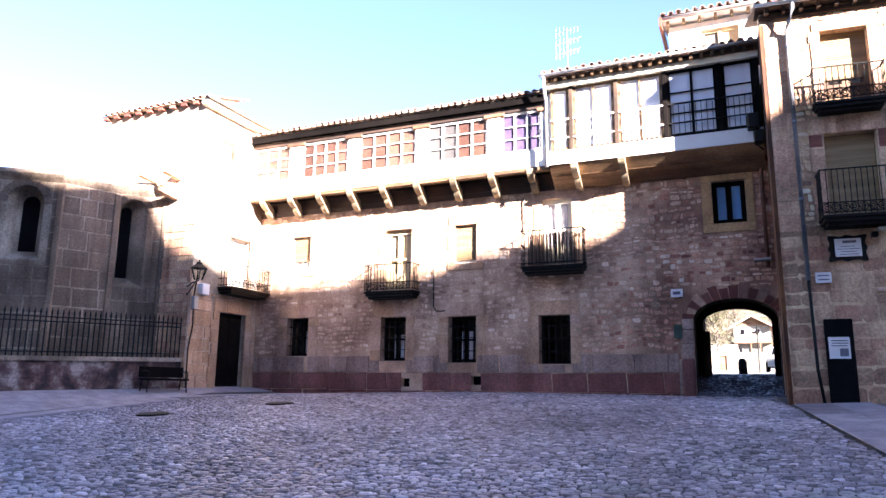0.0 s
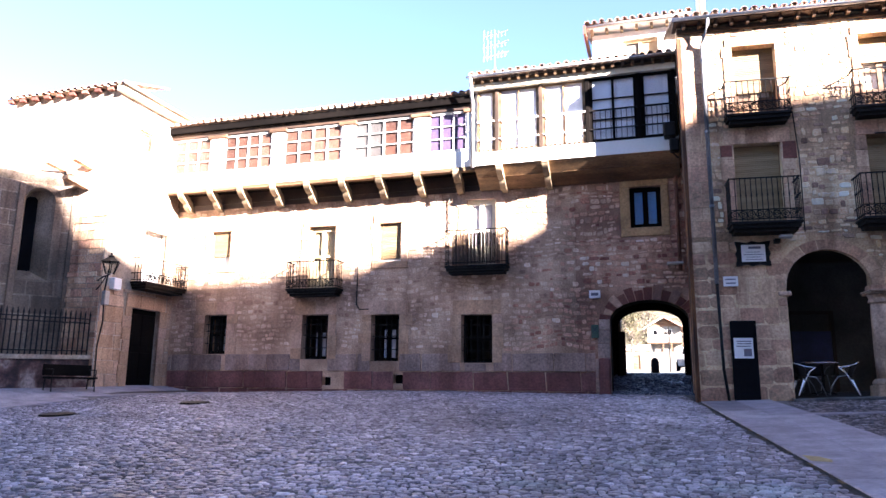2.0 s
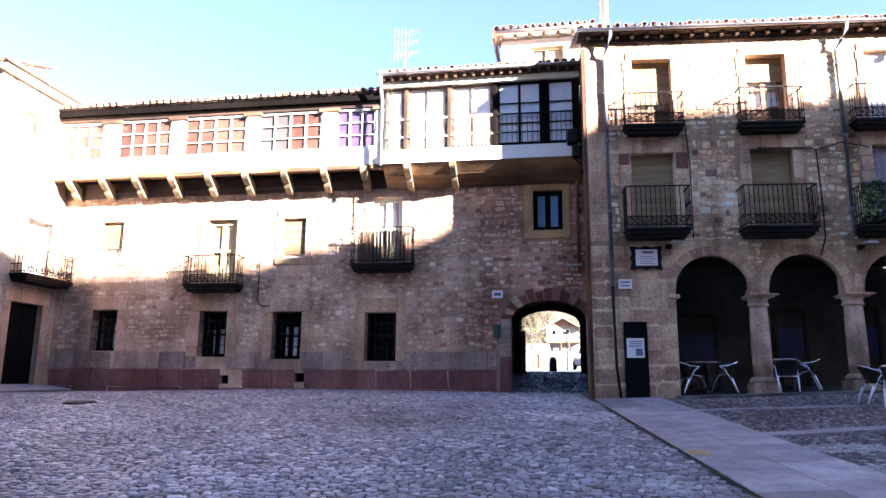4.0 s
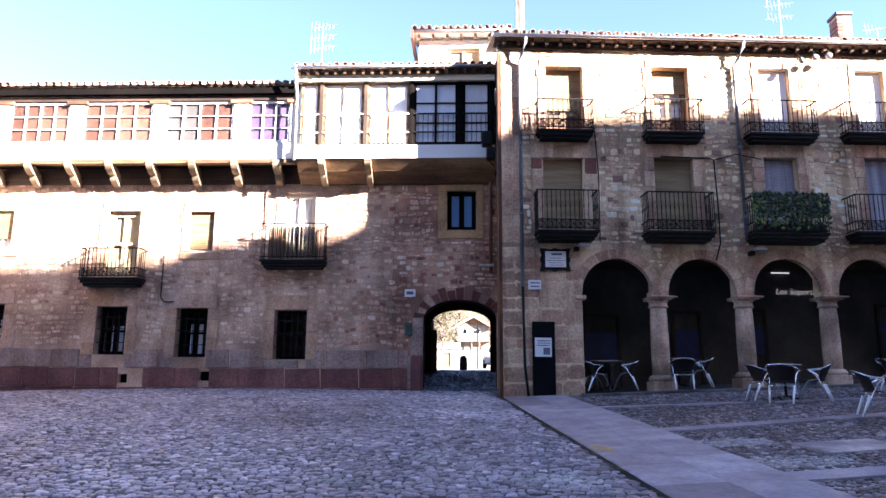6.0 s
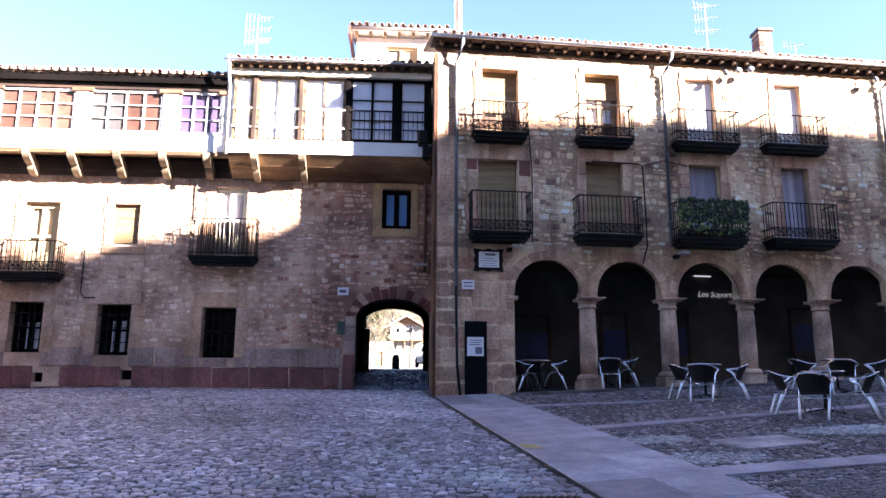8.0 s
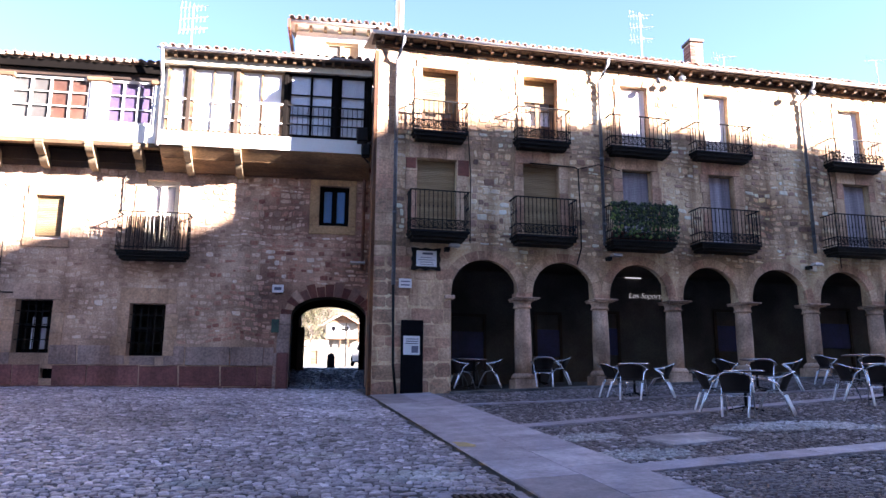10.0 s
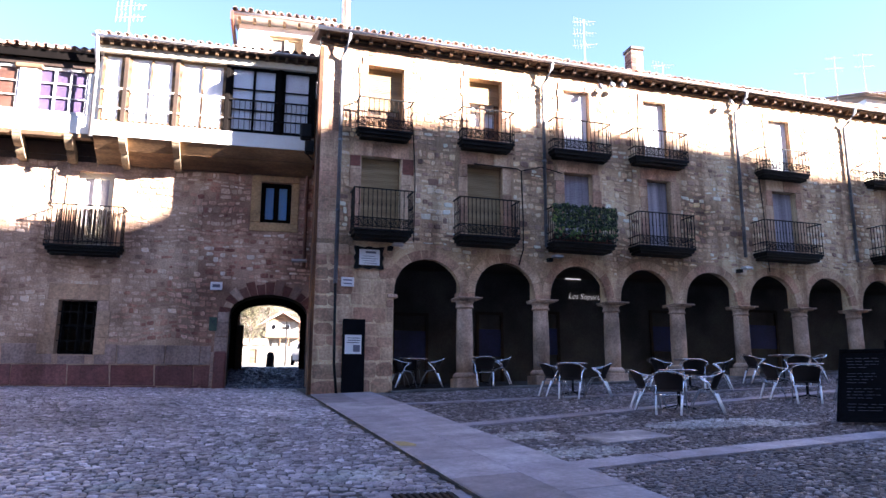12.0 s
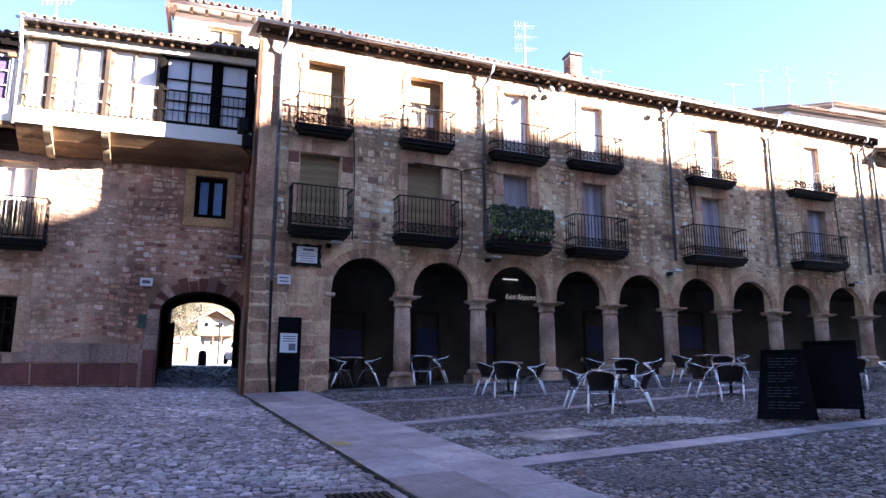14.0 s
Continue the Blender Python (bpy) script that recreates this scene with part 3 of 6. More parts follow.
def french_door(house, x0, x1, z0, z1, y, leafmat, blind=0.0, curtain=None, label="", blindmat=None):
    """A pair of glazed door leaves, deep in the wall, with a roller blind let down in part."""
    fr = Shape()
    fr.box(x0, x1, y, y + 0.08, z1 - 0.07, z1).box(x0, x0 + 0.07, y, y + 0.08, z0, z1 - 0.07).box(x1 - 0.07, x1, y, y + 0.08, z0, z1 - 0.07)
    d = part("balcony_door", fr, leafmat, house, label)
    mid = (x0 + x1) / 2
    for a, b in ((x0 + 0.07, mid), (mid, x1 - 0.07)):
        lf = Shape()
        lf.box(a, a + 0.07, y + 0.02, y + 0.06, z0, z1 - 0.07).box(b - 0.07, b, y + 0.02, y + 0.06, z0, z1 - 0.07)
        for zz in (z0, z0 + 0.55, z0 + 1.05, z1 - 0.15):
            lf.box(a + 0.07, b - 0.07, y + 0.02, y + 0.06, zz, zz + 0.07)
        lf.box(a + 0.07, b - 0.07, y + 0.03, y + 0.05, z0 + 0.05, z0 + 0.56)
        part("leaf", lf, leafmat, d)
        g = part("pane", Shape().box(a + 0.06, b - 0.06, y + 0.036, y + 0.042, z0 + 0.6, z1 - 0.12), mat_glass, d)
        g.visible_shadow = False
    if curtain:
        part("curtain", Shape().box(x0 + 0.08, x1 - 0.08, y + 0.1, y + 0.12, z0 + 0.03, z1 - 0.08), curtain, d)
    if blind:
        zb = z1 - (z1 - z0) * blind
        # blind colour follows the light: deeper tan in sun, paler in shade
        part("blind", blind_shape(x0 + 0.02, x1 - 0.02, zb, z1 - 0.02, y - 0.03), blindmat or (mat_tanblind if z0 > 8 else mat_blind), d)
    return d


def eave_tiles(house, x0, x1, y_edge, z_edge, pitch=0.32, run=2.0, spacing=0.23, label=""):
    """A tiled slope: bed, under-tiles and a row of cover tiles that ends in scallops at the eave."""
    bed = Shape().prism_x([(y_edge + 0.03, z_edge), (y_edge + run, z_edge + run * pitch), (y_edge + run, z_edge + run * pitch - 0.06), (y_edge + 0.03, z_edge - 0.05)], x0, x1)
    roof = part("roof", bed, mat_rooffill, house, label)
    made = []
    for flip in (1, -1):
        s = Shape()
        n, r = 7, 0.085
        ring = [(r * math.cos(math.pi * k / (n - 1)), r * math.sin(math.pi * k / (n - 1)) * flip * 0.8) for k in range(n)]
        ln = run + 0.12
        for rr in (1.0, 0.82):
            s.add([(x * rr, 0, z * rr) for x, z in ring] + [(x * rr, ln, z * rr + ln * pitch) for x, z in ring], [(k, k + 1, k + 1 + n, k + n) for k in range(n - 1)])
        s.add([(x, 0, z) for x, z in ring] + [(x * 0.82, 0, z * 0.82) for x, z in ring], [(k, k + 1, k + 1 + n, k + n) for k in range(n - 1)])
        made.append(s.mesh("tile", mat_tile, True))
    k, r = 0, random.Random(int(abs(x0) * 100))
    x = x0 + spacing / 2
    while x < x1:
        part("tile", made[0], None, roof, m=Matrix.Translation((x + r.uniform(-0.01, 0.01), y_edge - r.uniform(0.05, 0.11), z_edge + 0.05 + r.uniform(-0.008, 0.008))))
        if x + spacing < x1:
            part("tile", made[1], None, roof, m=Matrix.Translation((x + spacing / 2, y_edge - r.uniform(0.07, 0.1), z_edge + 0.06)))
        x += spacing
    return roof


def rafters(house, x0, x1, y0, y1, z, spacing, mat, h=0.12, w=0.09, rise=0.0):
    me = Shape()
    me.add([(-w / 2, y0, z), (w / 2, y0, z), (w / 2, y0 + 0.05, z - h), (-w / 2, y0 + 0.05, z - h), (-w / 2, y1, z + rise), (w / 2, y1, z + rise), (w / 2, y1, z - h + rise), (-w / 2, y1, z - h + rise)],
           [(0, 1, 2, 3), (4, 7, 6, 5), (0, 4, 5, 1), (1, 5, 6, 2), (2, 6, 7, 3), (3, 7, 4, 0)])
    me = me.mesh("rafter", mat)
    n = round((x1 - x0) / spacing)
    for k in range(n + 1):
        part("rafter", me, None, house, m=Matrix.Translation((x0 + (x1 - x0) * k / n, 0, 0)))


def downpipe(house, x, z0, z1, swan, label="", y=-0.09, gutter_y=-0.9, mat=None):
    """A rain pipe with a swan neck from the gutter, collars and a shoe."""
    s = Shape().tube([(x + swan, gutter_y, z1 + 0.1), (x + swan, gutter_y + 0.05, z1 - 0.12), (x + swan * 0.3, y - 0.15, z1 - 0.42), (x, y, z1 - 0.6), (x, y, z0)], 0.05, 8)
    p = part("downpipe", s, mat or mat_pipe, house, label, True)
    z = z1 - 1.0
    while z > z0 + 0.2:
        part("collar", Shape().lathe([(0.062, z - 0.03), (0.062, z + 0.03)], x, y, 10), mat or mat_pipe, p)
        z -= 1.9
    return p


# ---- house with the timber gallery (frame B) ----
gallery_house = thing("gallery_house", FRAME_B, "red rubble stone house with white timber gallery and passage arch", "house")
B_LOW = [(-14.34, -13.5, 2.51, 3.78), (-10.75, -9.86, 2.34, 3.72), (-8.41, -7.5, 2.28, 3.68), (-5.56, -4.63, 2.23, 3.63)]
B_UP = [(-14.27, -13.56, 5.41, 6.58), (-10.66, -9.72, 4.5, 6.55), (-8.22, -7.5, 5.32, 6.53), (-5.40, -4.51, 5.06, 7.1)]
B_BW = (-0.64, 0.2, 5.97, 7.15)
B_VENT = [(-9.98, -9.7, 1.55, 1.8), (-7.65, -7.35, 1.62, 1.88)]
GATE = (-1.30, 0.78, 0.5, 4.15)
b_holes = [*B_LOW, *B_UP, B_BW, *B_VENT, GATE]
wall_b = wall_shape(-2.2, 0.9, 0.6, 9.8, 0.6, [B_BW, GATE])
wall_tan = wall_shape(-15.7, -2.2, 0.6, 9.8, 0.6, [*B_LOW, *B_UP, *B_VENT])
tan_b = part("wall", wall_tan, mat_tan_mortar, gallery_house, "tan rubble stone wall")
front_b = part("wall", wall_b, mat_mortar, gallery_house, "red rubble stone wall")
part("gate_arch", spandrel(Shape(), -0.26, 1.04, 3.42, 0.52, 4.15, 0.0, 0.6), mat_mortar, gallery_house)
# dark sheets over both jambs carry the gateway's shade in their colour
for a, e in ((-1.31, -1.29), (0.77, 0.79)):
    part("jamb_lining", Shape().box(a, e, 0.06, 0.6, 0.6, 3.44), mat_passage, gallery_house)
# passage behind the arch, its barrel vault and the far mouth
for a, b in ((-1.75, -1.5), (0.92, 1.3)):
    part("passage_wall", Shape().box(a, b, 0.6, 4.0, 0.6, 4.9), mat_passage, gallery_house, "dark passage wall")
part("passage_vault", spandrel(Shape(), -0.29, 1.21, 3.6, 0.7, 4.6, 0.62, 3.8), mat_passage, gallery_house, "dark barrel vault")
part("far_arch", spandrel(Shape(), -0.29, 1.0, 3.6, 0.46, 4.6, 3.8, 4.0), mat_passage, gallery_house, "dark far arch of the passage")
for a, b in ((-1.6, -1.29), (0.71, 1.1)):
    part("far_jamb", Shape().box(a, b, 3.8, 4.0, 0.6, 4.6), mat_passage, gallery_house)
part("gate_leaf", Shape().box(-1.288, -1.07, 3.6, 3.79, 0.9, 3.36, 0.02), mat_darkwood, gallery_house, "dark open gate leaf")
# dark skin under the arch, its shade put into the colour
part("arch_soffit", spandrel(Shape(), -0.26, 1.04, 3.415, 0.515, 3.98, 0.08, 0.6), mat_passage, gallery_house, "arch underside with shade put into its colour")
# rear and roof body that close the house
body = wall_shape(-15.7, 0.9, 0.6, 11.0, 0.4, [(-1.22, 0.76, 0.5, 4.6)], 4.0)
part("rear_wall", body, mat_mortar, gallery_house)
part("floor_slab", Shape().box(-15.6, 0.85, 0.6, 4.0, 4.65, 4.85), mat_dark, gallery_house)
part("side_wall", Shape().box(-15.9, -15.4, 0.6, 4.0, 0.6, 11.0), mat_mortar, gallery_house)
for k, h in enumerate(B_LOW):
    surround(front_b, *h, mat_sandstone, 0.33, 0.42, 0, 20 + k)
    win = casement(gallery_house, *h, 0.3, mat_nearblack, 2, 2, "dark wooden window behind iron bars", None, False, 0.06)
    for j in range(3 if k else 2):
        c = h[0] + 0.28 + (h[1] - h[0] - 0.3) * j / 2.6
        if k < 3:
            part("curtain", Shape().box(c, c + 0.13, 0.42, 0.44, h[2] + 0.06, h[2] + 0.85 + 0.12 * (k == 2)), mat_curtain, win, "narrow pale curtain")
    for j in range(5):
        x = h[0] + (h[1] - h[0]) * (j + 0.5) / 5
        part("iron_bar", Shape().tube([(x, 0.1, h[2]), (x, 0.1, h[3])], 0.011, 6), mat_iron, win)
    for zz in (h[2] + 0.35, h[2] + 0.75, h[3] - 0.3):
        part("iron_bar", Shape().box(h[0], h[1], 0.085, 0.11, zz - 0.012, zz + 0.012), mat_iron, win)
    room_box(gallery_house, h[0] - 0.3, h[1] + 0.3, h[2] - 0.2, h[3] + 0.2, 0.6, 2.2)
for k, h in enumerate(B_UP):
    surround(front_b, *h, mat_sandstone, 0.26, 0.3, 0.22 if k in (0, 2) else 0, 40 + k)
    room_box(gallery_house, h[0] - 0.3, h[1] + 0.3, h[2] - 0.1, h[3] + 0.2, 0.6, 2.2)
    if k in (0, 2):
        win = casement(gallery_house, *h, 0.13, mat_whitewood, 2, 2, "white window with lowered tan blind", mat_curtain)
        part("blind", blind_shape(h[0] + 0.03, h[1] - 0.03, h[2] + (0.32 if k == 0 else 0.1), h[3] - 0.02, 0.08), mat_tanblind, win)
    else:
        french_door(gallery_house, *h, 0.09, mat_tandoor if k == 1 else mat_cream, 0, mat_tandoor if k == 1 else mat_lavender, "tan panelled balcony door" if k == 1 else "white glazed balcony door")
balcony(gallery_house, -11.15, -9.4, 4.5, 5.36, 0.5, True, "small wrought-iron balcony on stone wall")
balcony(gallery_house, -5.95, -4.1, 5.02, 6.08, 0.5, False, "wrought-iron balcony with reed screen")
scr = Shape()
x = -5.7
while x < -4.3:
    scr.tube([(x, -0.42, 5.05), (x + rng.uniform(-0.01, 0.01), -0.42, 5.98 + rng.uniform(-0.06, 0.04))], 0.011, 5)
    x += 0.024
part("reed_screen", scr, mat_darkwood, gallery_house, "dark brown reed screen")
# modern window in an ochre surround
h = B_BW
for k, (a, b, c, d) in enumerate(((h[0] - 0.27, h[1] + 0.21, h[3], h[3] + 0.23), (h[0] - 0.27, h[1] + 0.21, h[2] - 0.25, h[2]), (h[0] - 0.27, h[0], h[2], h[3]), (h[1], h[1] + 0.21, h[2], h[3]))):
    part("surround_stone", Shape().box(a + 0.003, b - 0.003, -0.035, 0.05, c + 0.003, d - 0.003, 0.01), mat_ochre, front_b, "ochre dressed stone surround")
casement(gallery_house, *h, 0.14, mat_nearblack, 2, 1, "dark framed two-leaf window", mat_bluepanel, True, 0.075)
room_box(gallery_house, h[0] - 0.3, h[1] + 0.3, h[2] - 0.2, h[3] + 0.2, 0.6, 2.2)
for a, b, c, d in B_VENT:
    part("vent_grille", Shape().box(a, b, 0.2, 0.22, c, d), mat_black, gallery_house, "black cellar vent")
# gate voussoirs
for k in range(15):
    a0, a1 = math.pi * (k + 0.05) / 15, math.pi * (k + 0.95) / 15
    ln = (0.4, 0.28, 0.34, 0.42, 0.3)[k % 5]
    out = []
    for q, a in ((0, a0), (ln, a0), (ln, a1), (0, a1)):
        out.append((-0.26 - (1.03 + q * 0.75) * math.cos(a), 3.42 + (0.515 + q) * math.sin(a) - 0.12 * q * (1 - math.sin(a))))
    out = [(min(x, 0.885), z) for x, z in out]
    part("voussoir", Shape().prism(out, -0.03 - 0.012 * (k % 3), 0.1), mat_sandstone if k < 5 and k % 2 else mat_arch_red, front_b, "tan sandstone arch stone" if k < 5 and k % 2 else "dark red sandstone arch stone")
for z, hh in ((1.2, 0.6), (1.8, 0.55), (2.35, 0.4), (2.75, 0.38), (3.13, 0.3)):
    part("jamb_stone", Shape().box(-1.3 - rng.uniform(0.28, 0.45), -1.303, -0.04, 0.1, z, z + hh - 0.01, 0.015), mat_plinth_grey, front_b)
part("guard_stone", Shape().box(-1.62, -1.31, -0.28, -0.045, 1.2, 2.35, 0.04), mat_plinth_red, gallery_house, "brown corner guard stone")
# white timber gallery on brackets
G0, G1, GY = -15.68, -5.0, -0.69
gal = Shape()
gal.box(G0, G1, GY, 0.0, 7.9, 7.98).box(G0, G1, GY, GY + 0.1, 7.98, 8.42)
part("gallery_parapet", gal, mat_white, gallery_house, "white plastered gallery parapet")
part("gallery_beam", Shape().box(G0 - 0.02, G1, GY - 0.03, GY + 0.16, 7.8, 7.93, 0.01), mat_plank, gallery_house, "weathered beam under the parapet")
GW = [(-15.62, -14.12, 3, [mat_redshutter]), (-13.64, -11.8, 4, [mat_redshutter]), (-11.41, -9.3, 4, [mat_redshutter]), (-8.95, -6.88, 4, [mat_dark, mat_dark, mat_redshutter, mat_redshutter]), (-6.48, -5.21, 3, [mat_violet])]
edges = [G0] + [v for g in GW for v in g[:2]] + [G1]
for k in range(0, len(edges), 2):
    a, b = edges[k], edges[k + 1]
    if b - a > 0.05:
        part("gallery_pillar", Shape().box(a, b, GY, GY + 0.18, 8.42, 9.85), mat_white, gallery_house)
        if k:
            part("pillar_cap", Shape().box(a - 0.14, b + 0.14, GY - 0.04, GY + 0.2, 9.62, 9.76, 0.03), mat_wood, gallery_house, "timber corbel head")
for a, b, n, mats in GW:
    casement(gallery_house, a, b, 8.44, 9.72, GY + 0.03, mat_whitewood, n, 3, "white gridded gallery window", None, True, 0.024, mats)
part("gallery_back", Shape().box(G0, G1, -0.1, -0.02, 7.98, 9.85), mat_cream, gallery_house)
part("gallery_lintel", Shape().box(G0, G1, GY - 0.02, GY + 0.2, 9.73, 9.9), mat_darkwood, gallery_house)
# eave underside drawn near black: its shade is in the colour
part("soffit", Shape().box(G0 - 0.1, G1 + 0.05, GY - 0.1, 0.2, 10.0, 10.05), mat_nearblack, gallery_house)
part("fascia", Shape().box(G0 - 0.1, G1 + 0.05, GY - 0.14, GY - 0.1, 9.9, 10.12), mat_nearblack, gallery_house)
rafters(gallery_house, G0 + 0.1, G1 - 0.2, GY - 0.09, 0.0, 10.0, 0.6, mat_nearblack)
eave_tiles(gallery_house, G0 - 0.15, G1 + 0.1, GY - 0.15, 10.15, 0.3, 2.6, label="weathered clay tile roof")


def bracket_profile(reach, low, high):
    """A scrolled bracket: two lobes along the slope from the wall out to the beam."""
    pts = []
    for k in range(25):
        u = k / 24
        lobe = 0.5 * abs(math.sin(2 * math.pi * u)) ** 0.6 * (0.16 if u < 0.5 else 0.14)
        pts.append((-reach * (0.08 + 0.9 * u) - lobe * 0.55, low + (high - 0.1 - low) * u - lobe * 0.8 + 0.02))
    return [(0.0, low - 0.02)] + pts + [(-reach, high - 0.06), (-reach, high), (-reach * 0.75, high), (0.0, low + 0.28)]


brk = Shape().prism_x(bracket_profile(0.76, 7.24, 7.84), -0.1, 0.1).mesh("bracket", mat_bracket)
# added dark strip: the gallery's shade on the wall, put into colour
part("cove_board", Shape().prism_x([(0.0, 7.36), (-0.05, 7.36), (-0.07, 7.5), (-0.12, 7.5), (-0.12, 7.84), (0.0, 7.84)], G0, G1), mat_darkwood, gallery_house, "dark strip for the shade under the gallery")
for x in (-15.18, -14.03, -12.9, -11.69, -10.48, -9.27, -8.03, -6.78, -5.56):
    part("bracket", brk, None, gallery_house, m=Matrix.Translation((x, 0, 0.04)))
# gallery underside near black, shade included in the colour
part("gallery_soffit", Shape().box(G0, G1, GY + 0.16, -0.02, 7.84, 7.9), mat_nearblack, gallery_house)
# glazed loggia next to it
H0, H1, HY = -4.96, 0.74, -0.9
part("loggia_parapet", Shape().box(H0, H1, HY, HY + 0.1, 7.87, 8.26).box(H0, H0 + 0.1, HY + 0.1, 0, 7.87, 10.3), mat_white, gallery_house, "white plastered loggia parapet")
part("loggia_floor", Shape().box(H0, H1, HY + 0.1, 0.0, 7.87, 7.95), mat_wood, gallery_house)
part("cove_plank", Shape().prism_x([(-0.57, 7.6), (-0.59, 7.585), (-0.17, 7.35), (-0.12, 7.33), (0.0, 7.33), (0.0, 7.6)], H0 + 0.02, H1), mat_plank, gallery_house, "lower weathered cove plank")
part("cove_beam", Shape().prism_x([(HY + 0.02, 7.865), (HY + 0.03, 7.85), (-0.62, 7.625), (-0.6, 7.605), (0.0, 7.605), (0.0, 7.865)], H0 + 0.02, H1), mat_plank, gallery_house, "weathered timber cove under loggia")
posts = [-4.27, -2.98, -1.66, -0.25]
# sunlit bays get paler timber, shaded bays near-black: light put into colour
for x in posts + [H1 - 0.07]:
    part("post", Shape().box(x - 0.06, x + 0.06, HY - 0.02, HY + 0.12, 8.26, 10.2, 0.012), mat_rafter if x < -1.7 else mat_nearblack, gallery_house, "timber loggia post")
for a, b in zip([H0 + 0.1] + [p + 0.06 for p in posts], [p - 0.06 for p in posts] + [H1 - 0.13]):
    casement(gallery_house, a, b, 8.27, 10.18, HY + 0.02, mat_nearblack if a > -1.7 else mat_plank, 2 if b - a > 0.8 else 1, 3 if a > -1.7 else 1, "loggia window, frame coloured shade-dark" if a > -1.7 else "loggia window, frame coloured sunlit-pale", mat_curtain, True, 0.026 if a < -1.7 else 0.035)
    railmat = mat_iron if a > -1.7 else mat_whitewood
    rl = part("window_rail", Shape().box(a, b, HY - 0.03, HY + 0.01, 9.17, 9.21), railmat, gallery_house, "thin rail before the panes")
    part("lower_rail", Shape().box(a, b, HY - 0.03, HY + 0.01, 8.62, 8.65), railmat, rl)
    for k in range(1, round((b - a) / 0.14)):
        xx = a + (b - a) * k / round((b - a) / 0.14)
        part("rail_bar", Shape().tube([(xx, HY - 0.01, 8.27), (xx, HY - 0.01, 9.19)], 0.009, 5), railmat, rl)
part("loggia_back", Shape().box(H0 + 0.1, H1, -0.1, -0.02, 7.95, 10.3), mat_cream, gallery_house)
part("loggia_head", Shape().box(H0, H1, HY - 0.12, HY + 0.16, 10.17, 10.42), mat_cream, gallery_house)
part("loggia_soffit", Shape().box(H0 - 0.1, H1 + 0.1, HY - 0.26, 0.2, 10.43, 10.47), mat_darkwood, gallery_house)
rafters(gallery_house, H0 + 0.05, H1 - 0.05, HY - 0.3, 0.0, 10.43, 0.27, mat_plank, 0.1, 0.08)
part("gutter", Shape().tube([(H0 - 0.15, HY - 0.36, 10.49), (H1 + 0.1, HY - 0.36, 10.5)], 0.04, 8), mat_gutter, gallery_house, "pale zinc gutter", True)
part("eave_board", Shape().box(H0, H1, HY - 0.14, HY - 0.122, 10.34, 10.42), mat_plank, gallery_house)
eave_tiles(gallery_house, H0 - 0.1, H1 + 0.1, HY - 0.28, 10.51, 0.3, 2.2, label="weathered clay tile roof")
brk2 = Shape().prism_x(bracket_profile(0.98, 7.24, 7.85), -0.09, 0.09).mesh("bracket", mat_bracket)
for x in (-4.21, -2.88):
    part("bracket", brk2, None, gallery_house, m=Matrix.Translation((x, 0, 0)))
downpipe(gallery_house, H0 - 0.02, 7.8, 10.45, 0.0, "pale pipe at the loggia corner", -0.98, -1.26, mat_gutter)
downpipe(gallery_house, 0.62, 4.7, 7.6, 0.0, "brown pipe by the corner", -0.1, -0.1, mat_redwood)
# attic room above
part("attic_wall", wall_shape(-1.6, 1.2, 10.0, 12.45, 0.3, [(-0.69, 0.36, 11.3, 12.2)], 1.0), mat_white, gallery_house, "white plastered attic wall")
part("attic_side", Shape().box(-1.6, -1.3, 1.3, 4.0, 10.0, 12.6), mat_white, gallery_house)
casement(gallery_house, -0.69, 0.36, 11.3, 12.2, 1.1, mat_tandoor, 2, 1, "tan attic window with one shutter", None, False, 0.05, [mat_dark, mat_tandoor])
room_box(gallery_house, -1.0, 0.7, 11.0, 12.4, 1.3, 2.5)
rafters(gallery_house, -1.6, 1.1, 0.75, 1.2, 12.55, 0.45, mat_bracket, 0.11, 0.085)
part("attic_soffit", Shape().box(-1.8, 1.3, 0.7, 1.3, 12.55, 12.59), mat_whitewood, gallery_house)
part("attic_gable", Shape().box(-1.84, -1.76, 0.5, 4.0, 12.3, 12.6), mat_redwood, gallery_house)
part("attic_gutter", Shape().tube([(-1.85, 0.66, 12.6), (1.35, 0.66, 12.62)], 0.045, 8), mat_gutter, gallery_house, "", True)
eave_tiles(gallery_house, -1.85, 1.3, 0.68, 12.66, 0.3, 2.8, label="weathered clay tile roof")
part("chimney_pipe", Shape().lathe([(0.13, 11.5), (0.13, 14.8), (0.2, 14.8), (0.2, 15.0), (0.05, 15.1)], 1.65, 1.0, 12), mat_white, gallery_house, "pale metal flue pipe", True)

# ---- arcade house (frame A) ----
arcade_house = thing("arcade_house", FRAME_A, "three-storey grey rubble house above a round-arched arcade", "house")
A_END = 23.2
A_D = [(1.16, 2.24, 7.45), (4.12, 5.17, 7.50), (7.08, 7.99, 7.56), (9.83, 10.65, 7.6), (14.43, 15.35, 7.64), (19.22, 20.12, 7.68)]
A_U = [(1.28, 2.28, 10.03), (4.17, 5.17, 10.07), (7.12, 7.97, 10.1), (9.82, 10.62, 10.1), (14.5, 15.32, 10.06), (19.3, 20.05, 10.06)]
d_floor = [5.38, 5.40, 5.40, 5.46, 5.55, 5.70]
u_floor = [8.12, 8.12, 8.14, 8.2, 8.22, 8.3]
COLS = [4.10, 6.33, 8.55, 10.76, 13.03, 15.26, 17.45, 19.62, 21.85, 24.05, 26.3, 28.5, 30.7]


def spring_z(s):
    return 3.79 + 0.011 * (s - 4)


